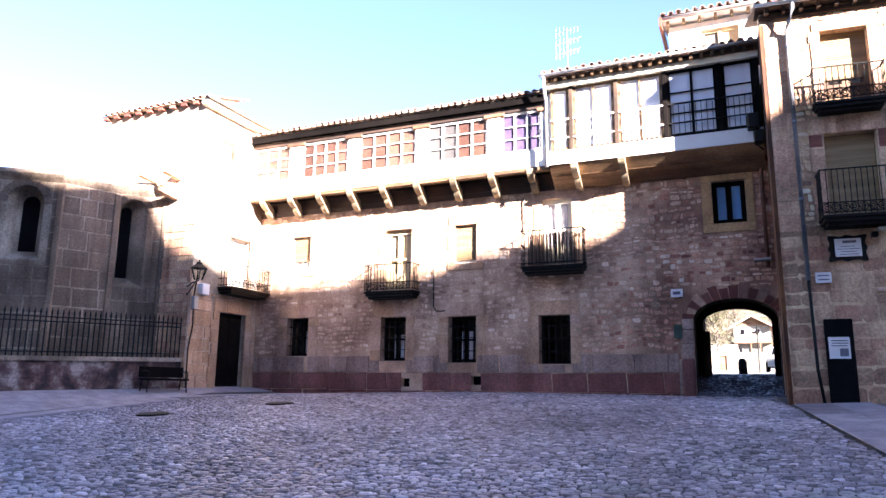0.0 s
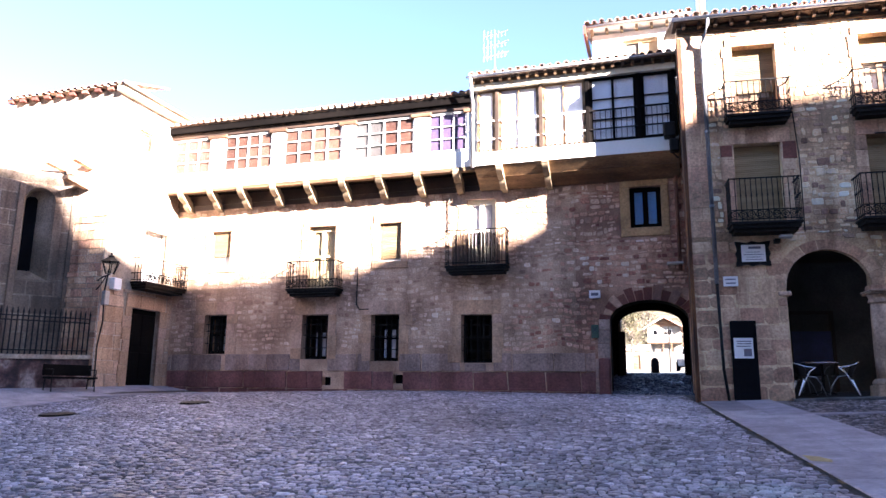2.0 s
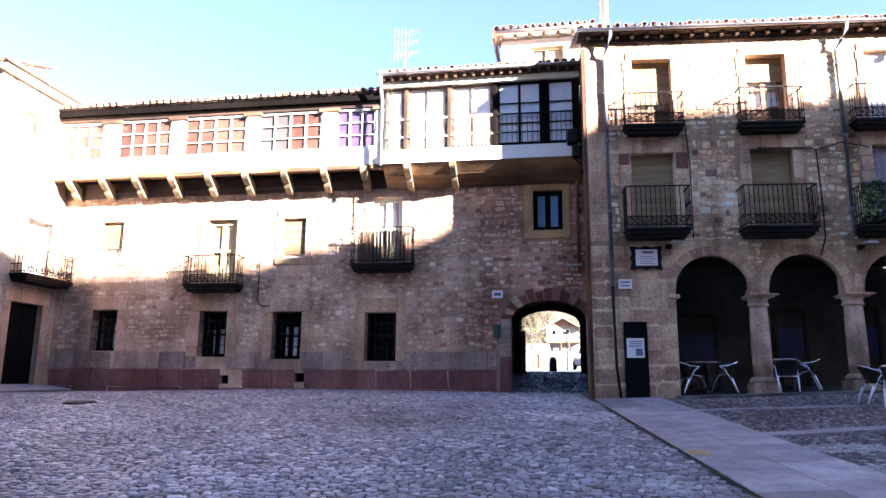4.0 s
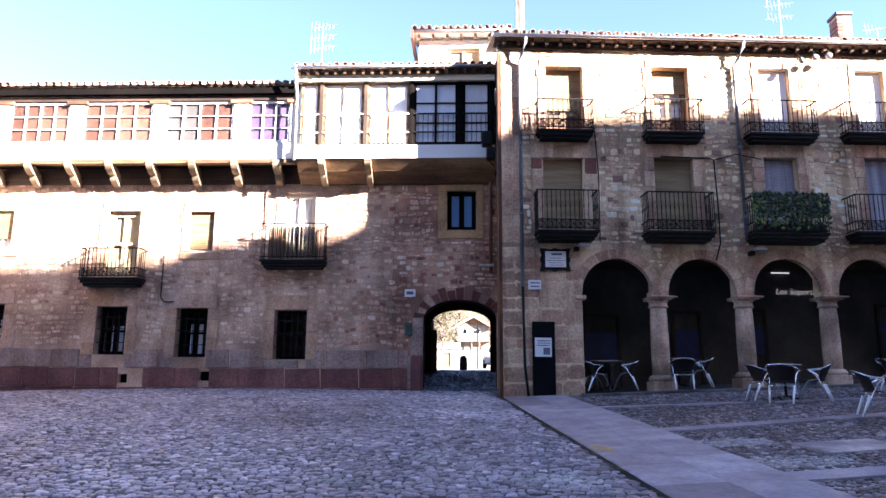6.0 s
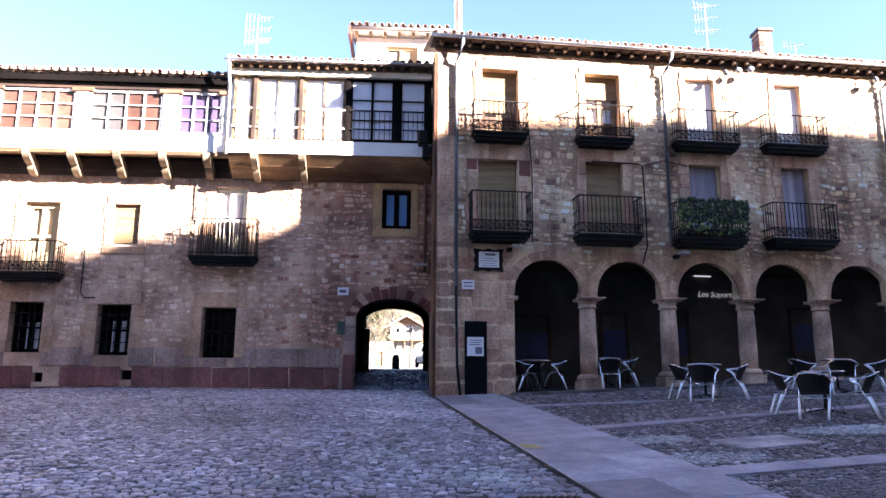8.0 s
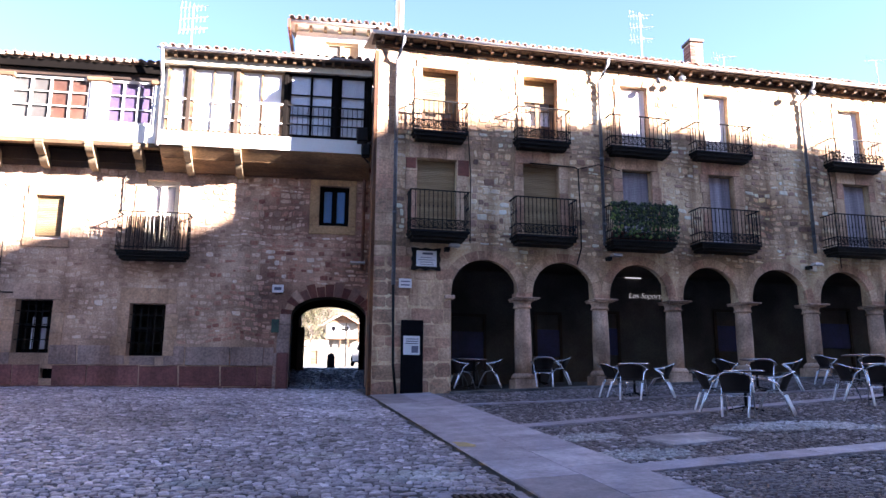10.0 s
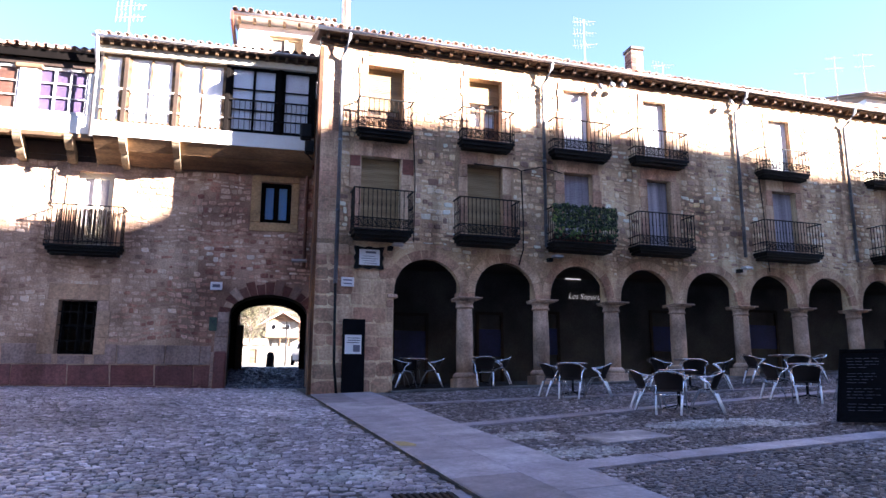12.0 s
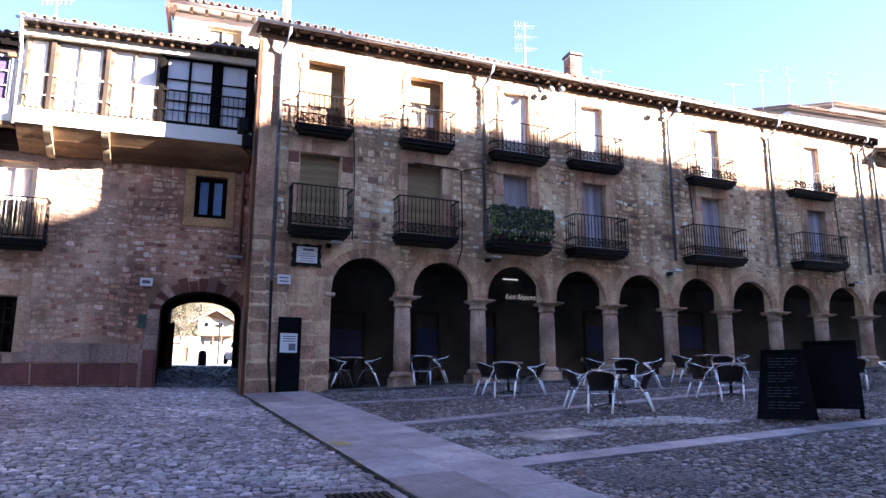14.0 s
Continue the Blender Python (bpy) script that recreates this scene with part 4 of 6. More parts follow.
ARCH_LIFT = 0.13
a_holes = [(x0, x1, f, z1) for (x0, x1, z1), f in zip(A_D + A_U, d_floor + u_floor)]
arch_spans = [(2.1, 3.93)] + [(a + 0.23, b - 0.23) for a, b in zip(COLS, COLS[1:])]
arch_holes = [(a, b, 0.5, 5.0) for a, b in arch_spans]
A_LONG = 32.0
col_gaps = [(3.85, 4.33, 0.5, 3.8)] + [(c - 0.23, c + 0.23, 0.5, spring_z(c)) for c in COLS[1:-1]]
wall_a = wall_shape(0.0, A_LONG, 0.5, 10.74, 0.36, a_holes + arch_holes + col_gaps)
front_a = part("wall", wall_a, mat_grey_mortar, arcade_house, "grey rubble stone wall")
for a, b in arch_spans:
    c, hw = (a + b) / 2, (b - a) / 2
    part("arch", spandrel(Shape(), c, hw, spring_z(c) + ARCH_LIFT, 0.87, 5.0, 0.0, 0.2), mat_grey_mortar, arcade_house)
part("side_wall", Shape().box(0.8, 1.25, 17.9, 19.98, 0.5, 10.6), mat_flank, arcade_house, "rust-stained ochre flank wall, shade in its colour", m=FRAME_A.inverted())
part("corner_face", Shape().box(-0.014, 0.07, -0.008, 0.36, 0.5, 10.4), mat_flank, arcade_house, "rust-stained corner face, shade in its colour")
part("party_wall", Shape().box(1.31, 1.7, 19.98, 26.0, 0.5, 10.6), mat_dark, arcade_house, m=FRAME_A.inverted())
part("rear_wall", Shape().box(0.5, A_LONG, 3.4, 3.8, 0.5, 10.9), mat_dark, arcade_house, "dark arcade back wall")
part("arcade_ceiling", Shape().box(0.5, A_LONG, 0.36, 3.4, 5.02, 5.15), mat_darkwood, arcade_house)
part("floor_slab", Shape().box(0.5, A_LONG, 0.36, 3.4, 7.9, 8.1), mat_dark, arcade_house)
for k, ((x0, x1, z1), f) in enumerate(zip(A_D, d_floor)):
    surround(front_a, x0, x1, f, z1, mat_grey_block, 0.27, 0.36, 0, 60 + k)
    french_door(arcade_house, x0, x1, f, z1, 0.22, mat_wood, 0.97, mat_curtain, "balcony door behind a lowered tan blind" if k < 2 else "balcony door behind a pale lavender curtain", None if k < 2 else mat_lavender)
for k, ((x0, x1, z1), f) in enumerate(zip(A_U, u_floor)):
    surround(front_a, x0, x1, f, z1, mat_grey_block, 0.2, 0.22, 0, 80 + k)
    french_door(arcade_house, x0, x1, f, z1, 0.23 if k < 2 else 0.15, mat_wood, (0.62, 0.34, 0.95, 0.95, 0.95, 0.95)[k], mat_curtain, "balcony door with tan blind partly down" if k < 2 else "balcony door with a white lowered blind", None if k < 2 else mat_curtain)
for a, b, c, d in ((0.86, 1.13, 7.14, 7.44), (2.27, 2.58, 7.02, 7.46)):
    part("jamb_stone", Shape().box(a, b, -0.037, 0.05, c, d, 0.01), mat_arch_red, front_a, "dark red sandstone block")
D_B = [(0.89, 2.45, 6.43), (3.70, 5.43, 6.42), (6.42, 8.36, 6.38), (9.09, 11.0, 6.44), (13.5, 15.7, 6.53), (18.2, 20.4, 6.68)]
U_B = [(0.98, 2.47, 8.96), (3.83, 5.4, 9.03), (6.59, 8.46, 9.05), (9.23, 11.1, 9.05), (13.82, 15.68, 8.95), (18.31, 20.4, 8.95)]
for k, ((x0, x1, z), f) in enumerate(zip(D_B, d_floor)):
    balcony(arcade_house, x0, x1, f, z, 0.6, True, "black wrought-iron balcony with thin bars")
for k, ((x0, x1, z), f) in enumerate(zip(U_B, u_floor)):
    balcony(arcade_house, x0, x1, f, z, 0.4, True, "shallow wrought-iron balcony with spiked bars", 0.0, 0.13)
part("gutter", Shape().tube([(-0.15, -0.36, 10.75), (A_END, -0.36, 10.79)], 0.05, 8), mat_gutter, arcade_house, "pale zinc gutter", True)
part("soffit", Shape().box(-0.1, A_END, -0.3, 0.3, 10.7, 10.735), mat_darkwood, arcade_house)
part("soffit", Shape().box(A_END, A_LONG, -0.6, 0.3, 10.2, 10.24), mat_darkwood, arcade_house)
rafters(arcade_house, 0.15, A_END - 0.1, -0.27, 0.0, 10.7, 0.38, mat_rafter, 0.12, 0.08)
# dark strip added to widen the band below the rafters
part("wall_plate", Shape().box(-0.02, A_END, -0.07, 0.0, 10.5, 10.62, 0.01), mat_rafter, arcade_house, "dark timber strip added under the eave")
eave_tiles(arcade_house, -0.15, A_END, -0.32, 10.78, 0.3, 2.4, label="weathered clay tile roof")
eave_tiles(arcade_house, A_END, A_LONG, -0.6, 10.26, 0.3, 2.0, label="weathered clay tile roof")
for x, sw, z0 in ((0.57, 0.14, 4.0), (6.43, 0.2, 5.3), (13.16, 0.3, 5.4), (17.58, 0.3, 5.5), (22.05, 0.3, 5.5), (22.86, 0.1, 5.6)):
    downpipe(arcade_house, x, z0, 10.7, sw, "grey zinc downpipe", -0.09, -0.36)
part("downpipe", Shape().tube([(0.57, -0.09, 4.0), (0.6, -0.09, 2.0), (0.68, -0.1, 1.25)], 0.035, 8), mat_iron, arcade_house, "dark iron lower pipe", True)


def column(house, x, base):
    top = spring_z(x)
    sh = Shape().lathe([(0.222, base + 0.36), (0.228, base + 1.0), (0.218, base + 1.7), (0.2, top - 0.26)], x, 0.18, 20)
    c = part("column", sh, mat_column, house, "pale stone column", True)
    part("base", Shape().box(x - 0.3, x + 0.3, -0.12, 0.48, base - 0.25, base + 0.22, 0.02), mat_column, c)
    part("base_ring", Shape().lathe([(0.30, base + 0.22), (0.33, base + 0.27), (0.30, base + 0.32), (0.25, base + 0.37)], x, 0.18, 20), mat_column, c, "", True)
    part("capital", Shape().lathe([(0.215, top - 0.28), (0.25, top - 0.26), (0.25, top - 0.23), (0.225, top - 0.21), (0.23, top - 0.13), (0.265, top - 0.075)], x, 0.18, 20), mat_column, c, "", True)
    part("impost", Shape().box(x - 0.27, x + 0.3, -0.13, 0.5, top - 0.075, top - 0.03, 0.012), mat_column, c)
    part("impost_lip", Shape().box(x - 0.29, x + 0.4, -0.17, 0.5, top - 0.03, top + 0.012, 0.01), mat_column, c)
    part("springer", Shape().box(x - 0.225, x + 0.225, -0.004, 0.36, top + 0.012, top + ARCH_LIFT, 0.004), mat_grey_block, c)


for x in COLS[:-1]:
    column(arcade_house, x, ground_a(x) + 0.02)
part("impost", Shape().box(1.92, 2.2, -0.05, 0.6, 3.7, 3.8, 0.02), mat_column, arcade_house)
for a, b in arch_spans[:10]:
    c, hw = (a + b) / 2, (b - a) / 2
    for k in range(9):
        a0, a1 = math.pi * (k + 0.03) / 9, math.pi * (k + 0.97) / 9
        out = [(c - hw * r * math.cos(t), spring_z(c) + ARCH_LIFT + 0.87 * r * math.sin(t)) for r, t in ((0.995, a0), (1.27, a0), (1.27, (a0 + a1) / 2), (1.27, a1), (0.995, a1), (0.995, (a0 + a1) / 2))]
        part("voussoir", Shape().prism(out, -0.006, 0.1), mat_grey_block, front_a)

# ---- ground ----
def ground_sheet():
    xs = sorted({*np.linspace(-60, 60, 121).round(2), *np.linspace(-600, 600, 25).round(2)})
    ys = sorted({*np.linspace(-40, 80, 121).round(2), *np.linspace(-600, 900, 31).round(2)})
    s = Shape()
    s.v = [(x + (0.0 if abs(x - 1) > 0.01 else kerb_x(min(max(y, -5), 20)) - 1), y, ground_z(x, min(y, 140)) - 0.03) for y in ys for x in xs]
    n = len(xs)
    s.f = [(j * n + i, j * n + i + 1, (j + 1) * n + i + 1, (j + 1) * n + i) for j in range(len(ys) - 1) for i in range(n - 1)]
    return s


setting("ground", ground_sheet(), mat_dirt, "sandy bedding of a sloping cobbled square", category="ground")

# ---- cathedral side behind the square, never in view, placed to throw the long shadow ----
cathedral = thing("cathedral", pose(16.26, -6.91, 0, 0, 0, 8.4), "tall stone cathedral flank, unseen, casting the long shadow", "church")
part("nave_wall", Shape().box(-66, 70, -6, 0, -3, 24.6), mat_church_base, cathedral)


def roof_mass(name, outline, label):
    """An unseen block above the long wall, its outline made to fit the shadow's edge."""
    part(name, Shape().prism(outline, -6, 0), mat_church_base, cathedral, label)


# made-up skyline: these outlines shape the shadow on the house fronts
roof_mass("chapel_parapet", [(-66, 24.6), (1.4, 24.6), (1.0, 24.9), (-66, 25.2)], "unseen low stone block shaping the shadow")
roof_mass("stair_turret", [(1.4, 24.6), (6.9, 24.6), (5.2, 26.3), (3.0, 25.85)], "unseen peaked stone block shaping the shadow")
roof_mass("chapel_gable", [(7.0, 24.6), (17.6, 24.6), (17.6, 25.52), (12.0, 25.95)], "unseen low stone gable shaping the shadow")
roof_mass("parapet", [(17.6, 24.6), (22.1, 24.6), (22.1, 25.6), (18.2, 25.95), (17.6, 25.8)], "unseen plain stone block shaping the shadow")
roof_mass("transept_gable", [(22.1, 24.6), (36.9, 24.6), (36.7, 25.56), (33.3, 26.25), (28.6, 26.62), (22.3, 26.42)], "unseen broad stone gable shaping the shadow")
roof_mass("nave_parapet", [(36.9, 24.6), (70, 24.6), (70, 25.55), (36.9, 25.55)], "unseen plain stone block shaping the shadow")

# ---- priest's house and church on the far left (frame L) ----
tower_house = thing("tower_house", FRAME_L, "tall tan stone house with door, balcony and tiled eave", "house")
L_DOOR = (18.13, 19.42, 1.1, 3.86)
L_BAL = (18.41, 19.45, 4.72, 6.42)
L_UP = (17.74, 18.37, 8.98, 9.6)
wl = part("wall", wall_shape(16.78, 20.0, 0.6, 10.6, 0.5, [L_DOOR, L_BAL, L_UP]), mat_tan_wall, tower_house, "tan stone wall with dressed base")
surround(wl, *L_DOOR, mat_sandstone, 0.32, 0.42, 0, 101, 0.04)
surround(wl, *L_BAL, mat_sandstone, 0.16, 0.2, 0, 102)
part("door", Shape().box(L_DOOR[0], L_DOOR[1], 0.14, 0.2, L_DOOR[2], L_DOOR[3]).box(18.2, 18.74, 0.12, 0.14, 1.7, 2.5, 0.02).box(18.8, 19.35, 0.12, 0.14, 1.7, 2.5, 0.02).box(18.2, 18.74, 0.12, 0.14, 2.7, 3.7, 0.02).box(18.8, 19.35, 0.12, 0.14, 2.7, 3.7, 0.02), mat_nearblack, tower_house, "dark panelled double door")
french_door(tower_house, *L_BAL, 0.22, mat_whitewood, 0, mat_curtain, "white glazed balcony door")
balcony(tower_house, 17.95, 19.95, 4.66, 5.42, 0.6, True, "long wrought-iron balcony over the door")
casement(tower_house, *L_UP, 0.05, mat_plank, 1, 1, "small pale upper window", mat_curtain)
room_box(tower_house, 17.4, 18.7, 8.7, 9.8, 0.5, 1.5)
room_box(tower_house, 18.2, 19.8, 4.5, 6.6, 0.5, 1.5)
part("cornice", Shape().box(16.6, 20.0, -0.22, 0.0, 10.42, 10.62, 0.03), mat_cream, tower_house, "cream eave cornice")
part("gutter", Shape().tube([(16.5, -0.32, 10.66), (20.0, -0.32, 10.66)], 0.05, 8), mat_gutter, tower_house, "", True)
tw = Shape().box(16.78, 17.3, 0.5, 4.3, 0.6, 10.6).box(17.3, 24.0, 3.8, 4.3, 0.6, 10.6)
part("front_wall", tw, mat_tan_wall, tower_house, "sunlit tan front wall")
part("roof_body", Shape().add([(16.6, -0.35, 10.62), (20.6, -0.35, 10.62), (20.6, 4.45, 10.62), (16.6, 4.45, 10.62), (20.6, 2.3, 11.5), (18.6, 2.3, 11.5)], [(0, 1, 4, 5), (0, 5, 3), (3, 5, 4, 2), (0, 3, 2, 1), (1, 2, 4)]), mat_rooffill, tower_house, "clay tile roof")
for k in range(9):
    yy = 0.2 + k * 0.5
    part("eave_brick", Shape().box(16.62, 16.78, yy, yy + 0.2, 10.5, 10.6), mat_arch_red, tower_house)
tl = Shape()
n, r = 7, 0.1
ring = [(r * math.cos(math.pi * k / (n - 1)), r * math.sin(math.pi * k / (n - 1)) * 0.8) for k in range(n)]
tl.add([(0, y, z) for y, z in ring] + [(2.0, y, z + 0.62) for y, z in ring] + [(0, y * 0.8, z * 0.8) for y, z in ring], [(k, k + 1, k + 1 + n, k + n) for k in range(n - 1)] + [(k, k + 1, k + 1 + 2 * n, k + 2 * n) for k in range(n - 1)])
tl = tl.mesh("tile", mat_tile, True)
for k in range(18):
    part("tile", tl, None, tower_house, m=Matrix.Translation((16.58 + rng.uniform(-0.03, 0.03), -0.2 + 0.26 * k, 10.64)))
# sandstone blocks on the lower wall
lay(wl, courses(16.8, 20.0, 0.9, 4.4, [(L_DOOR[0] - 0.34, L_DOOR[1] + 0.34, 0.5, 4.3)], (0.32, 0.5), (0.4, 0.9), 0.012, 11), mat_sandstone, mat_sandstone, lambda *a: True, 0.02, 0.02, "block", 12)
tfront = thing("tower_front_stones", pose(0, 16.78, 0), "exposed rubble corner stones of the tan house", "wall", "", "structure")
lay(tfront, courses(-17.2, -15.72, 0.9, 6.6, [], (0.14, 0.3), (0.18, 0.46), 0.02, 13), mat_grey_block, mat_grey_block, lambda *a: True, 0.035, 0.05, "stone", 14)
for x, z, ln in ((-17.35, 7.9, 0.9), (-16.6, 7.35, 0.9), (-16.55, 8.0, 0.7), (-16.75, 7.6, 0.6)):
    part("corbel", Shape().prism_x([(0, z), (-ln, z + 0.1), (-ln, z + 0.22), (0, z + 0.3)], x - 0.1, x + 0.1), mat_sandstone, tower_house, "carved stone corbel", m=FRAME_L.inverted() @ pose(0, 16.78, 0))

# lantern on a wall bracket with a small box
lantern = thing("wall_lantern", pose(-15.85, 16.76, 4.5, 0, 0, 66) @ Matrix.Diagonal((1.35, 1.3, 0.75, 1)), "black iron wall lantern on a scrolled bracket", "lantern")
part("arm", Shape().tube([(0, 0, 0.0), (0, -0.3, 0.12), (0, -0.62, 0.16)], 0.02, 6).tube([(0, 0, -0.35), (0, -0.2, -0.2), (0, -0.45, 0.1)], 0.014, 6), mat_iron, lantern)
part("cage", Shape().lathe([(0.09, 0.18), (0.17, 0.6), (0.19, 0.62), (0.19, 0.64)], 0, -0.62, 6), mat_lampglass, lantern, "tapered glass panes")
fr = Shape()
for k in range(6):
    a = math.pi * k / 3
    fr.tube([(0.092 * math.cos(a), -0.62 + 0.092 * math.sin(a), 0.18), (0.175 * math.cos(a), -0.62 + 0.175 * math.sin(a), 0.62)], 0.012, 5)
part("frame", fr, mat_iron, lantern)
part("cap", Shape().lathe([(0.21, 0.64), (0.12, 0.76), (0.07, 0.82), (0.07, 0.88), (0.02, 0.92), (0.02, 1.0)], 0, -0.62, 6), mat_iron, lantern)
jbox = thing("junction_box", pose(-15.7, 17.3, 4.15, 0, 0, 90), "white plastic box fixed under the lantern", "box")
part("body", Shape().box(-0.2, 0.12, -0.18, 0.0, 0.15, 0.5, 0.02), mat_paper, jbox)
sbox = thing("meter_box", pose(-15.7, 16.92, 3.8, 0, 0, 90), "small grey meter box on stone wall", "box")
part("body", Shape().box(-0.09, 0.1, -0.14, 0.0, 0, 0.42, 0.02), mat_gutter, sbox)
cab = thing("wall_cable", pose(-15.7, 16.85, 0, 0, 0, 90), "black cable running down the stone corner", "cable")
part("cable", Shape().tube([(0.15, -0.03, 4.9), (0.05, -0.03, 4.2), (0.1, -0.03, 3.3), (-0.02, -0.03, 2.6), (0.0, -0.03, 1.4)], 0.022, 6), mat_iron, cab)

# polygonal apse with slit windows
apse = thing("church_apse", pose(0, 0, 0), "polygonal grey ashlar church apse with slit windows", "church")
AP = [(-22.5, 11.6), (-18.5, 14.2), (-17.9, 15.7), (-16.98, 16.8)]
AZ = 7.66
for k, ((xa, ya), (xb, yb)) in enumerate(zip(AP, AP[1:])):
    w = math.hypot(xb - xa, yb - ya)
    fm = pose(xa, ya, 0, 0, 0, math.degrees(math.atan2(yb - ya, xb - xa)))
    hole = {0: (w - 1.5, w - 0.47, 5.05, 7.28), 2: (0.06, 0.88, 4.5, 7.28)}.get(k)
    sh = Shape()
    if hole:
        c, hw = (hole[0] + hole[1]) / 2, (hole[1] - hole[0]) / 2
        sh = wall_shape(0, w, 0.6, AZ, 0.5, [hole])
        spandrel(sh, c, hw, hole[3] - hw, hw, hole[3], 0.0, 0.5)
        slit = Shape()
        sl, cs = (0.24, c) if k == 0 else (0.16, c - 0.2)
        for a, b in ((hole[0], cs - sl), (hole[1], cs + sl)):
            slit.add([(a, 0.0, hole[2]), (b, 0.45, hole[2] + 0.3), (b, 0.45, hole[3]), (a, 0.0, hole[3])], [(0, 1, 2, 3)])
        slit.add([(hole[0], 0, hole[2]), (hole[1], 0, hole[2]), (cs + sl, 0.45, hole[2] + 0.3), (cs - sl, 0.45, hole[2] + 0.3)], [(0, 1, 2, 3)])
        slit.box(hole[0], hole[1], 0.43, 0.5, hole[3] - hw * 0.45, hole[3])
        spandrel(slit, cs, sl, hole[3] - hw * 0.45 - sl, sl, hole[3] - hw * 0.45, 0.43, 0.5)
        part("splay", slit, mat_church_base, apse, m=fm)
        part("slit_window", Shape().box(cs - sl, cs + sl, 0.45, 0.47, hole[2] + 0.2, hole[3] - 0.2), mat_black, apse, "dark narrow slit window", m=fm)
        for j in range(9):
            a0, a1 = math.pi * (j + 0.03) / 9, math.pi * (j + 0.97) / 9
            part("arch_stone", Shape().prism([(c - hw * q * math.cos(t), hole[3] - hw + hw * q * math.sin(t)) for q, t in ((1, a0), (1.45, a0), (1.45, a1), (1, a1))], -0.03, 0.05), mat_church, apse, m=fm)
    else:
        sh.box(0, w, 0, 0.5, 0.6, AZ)
    wall = part("apse_wall", sh, mat_church_base, apse, m=fm)
    avoid = [(hole[0] - 0.2, hole[1] + 0.2, hole[2] - 0.02, hole[3] + 0.2)] if hole else []
    lay(wall, courses(0, w, 0.9, AZ - 0.25, avoid, (0.42, 0.6), (0.45, 0.85), 0.035, 30 + k), mat_church, mat_church, lambda *a: True, 0.012, 0.025, "block", 31 + k)
    part("cornice", Shape().prism_x([(0, AZ - 0.25), (-0.14, AZ - 0.12), (-0.2, AZ - 0.05), (-0.2, AZ + 0.08), (0.3, AZ + 0.16), (0.3, AZ - 0.25)], -0.05, w + 0.05), mat_church_base, apse, "moulded stone cornice", m=fm)
    part("buttress", Shape().box(w - 0.13, w + 0.05, -0.07, 0.2, 0.6, AZ - 0.3, 0.02), mat_church, apse, m=fm)
part("apse_roof", Shape().add([(x, y, AZ + 0.12) for x, y in AP] + [(-20.0, 16.8, 8.9), (-23, 16.8, 8.9)], [(0, 1, 5), (1, 2, 4, 5), (2, 3, 4)]), mat_church_base, apse, "low stone roof")

# fence on a low stone wall
F0, F1 = Vector((-17.6, 11.0)), Vector((-15.72, 16.65))
flen = (F1 - F0).length
fence = thing("church_fence", pose(F0.x, F0.y, 0, 0, 0, math.degrees(math.atan2(F1.y - F0.y, F1.x - F0.x))), "black iron railing on a low red stone wall", "fence")


def fence_z(u):
    return 1.22 + 0.16 * u / flen


cells = courses(0, flen, 0.0, 0.8, [], (0.38, 0.44), (0.9, 1.7), 0.012, 51)
lw = Shape().add([(x, y, z) for x, zb in ((0, fence_z(0)), (flen, fence_z(flen))) for y, z in ((0, zb - 0.4), (0.4, zb - 0.4), (0.4, zb + 0.82), (0, zb + 0.82))], [(0, 1, 5, 4), (1, 2, 6, 5), (2, 3, 7, 6), (3, 0, 4, 7), (0, 3, 2, 1), (4, 5, 6, 7)])
part("base_wall", lw, mat_fencewall, fence, "low red sandstone wall")
fb = part("coping", Shape().add([(x, y, z) for x, zb in ((-0.02, fence_z(0)), (flen, fence_z(flen))) for y, z in ((-0.06, zb + 0.82), (0.46, zb + 0.82), (0.46, zb + 0.94), (-0.06, zb + 0.94))], [(0, 1, 5, 4), (1, 2, 6, 5), (2, 3, 7, 6), (3, 0, 4, 7), (0, 3, 2, 1), (4, 5, 6, 7)]), mat_church_base, fence, "worn stone coping")
for a, b, c, d in cells:
    part("block", Shape().box(a, b, -0.012, 0.02, fence_z(a) + c, fence_z(a) + d, 0.008), mat_fencewall, fence)
bar = Shape().tube([(0, 0, 0), (0, 0, 1.12)], 0.02, 6).lathe([(0.02, 1.1), (0.03, 1.16), (0.004, 1.28)], n=6).mesh("bar", mat_iron)
n = int(flen / 0.14)
for k in range(n + 1):
    part("bar", bar, None, fence, m=Matrix.Translation((flen * k / n, 0.2, fence_z(flen * k / n) + 0.94)))
for zz in (0.12, 0.92, 1.04):
    part("rail", Shape().tube([(0, 0.2, fence_z(0) + 0.94 + zz), (flen, 0.2, fence_z(flen) + 0.94 + zz)], 0.02, 6), mat_iron, fence)
bench = thing("bench", pose(-15.42, 15.75, 1.3, 0, 0, 74) @ Matrix.Diagonal((0.75, 0.9, 0.85, 1)), "dark wooden bench beside the low church wall", "bench")
part("seat", Shape().box(-0.9, 0.9, -0.2, 0.2, 0.4, 0.46, 0.015), mat_nearblack, bench)
part("backrest", Shape().box(-0.9, 0.9, 0.2, 0.25, 0.5, 0.85, 0.015), mat_nearblack, bench)
for x in (-0.8, 0.8):
    part("leg", Shape().tube([(x, -0.18, 0.0), (x, -0.16, 0.4), (x, 0.2, 0.4), (x, 0.26, 0.0)], 0.025, 6), mat_iron, bench)
    part("armrest", Shape().tube([(x, -0.18, 0.4), (x, -0.2, 0.68), (x, 0.2, 0.7)], 0.02, 6), mat_iron, bench)

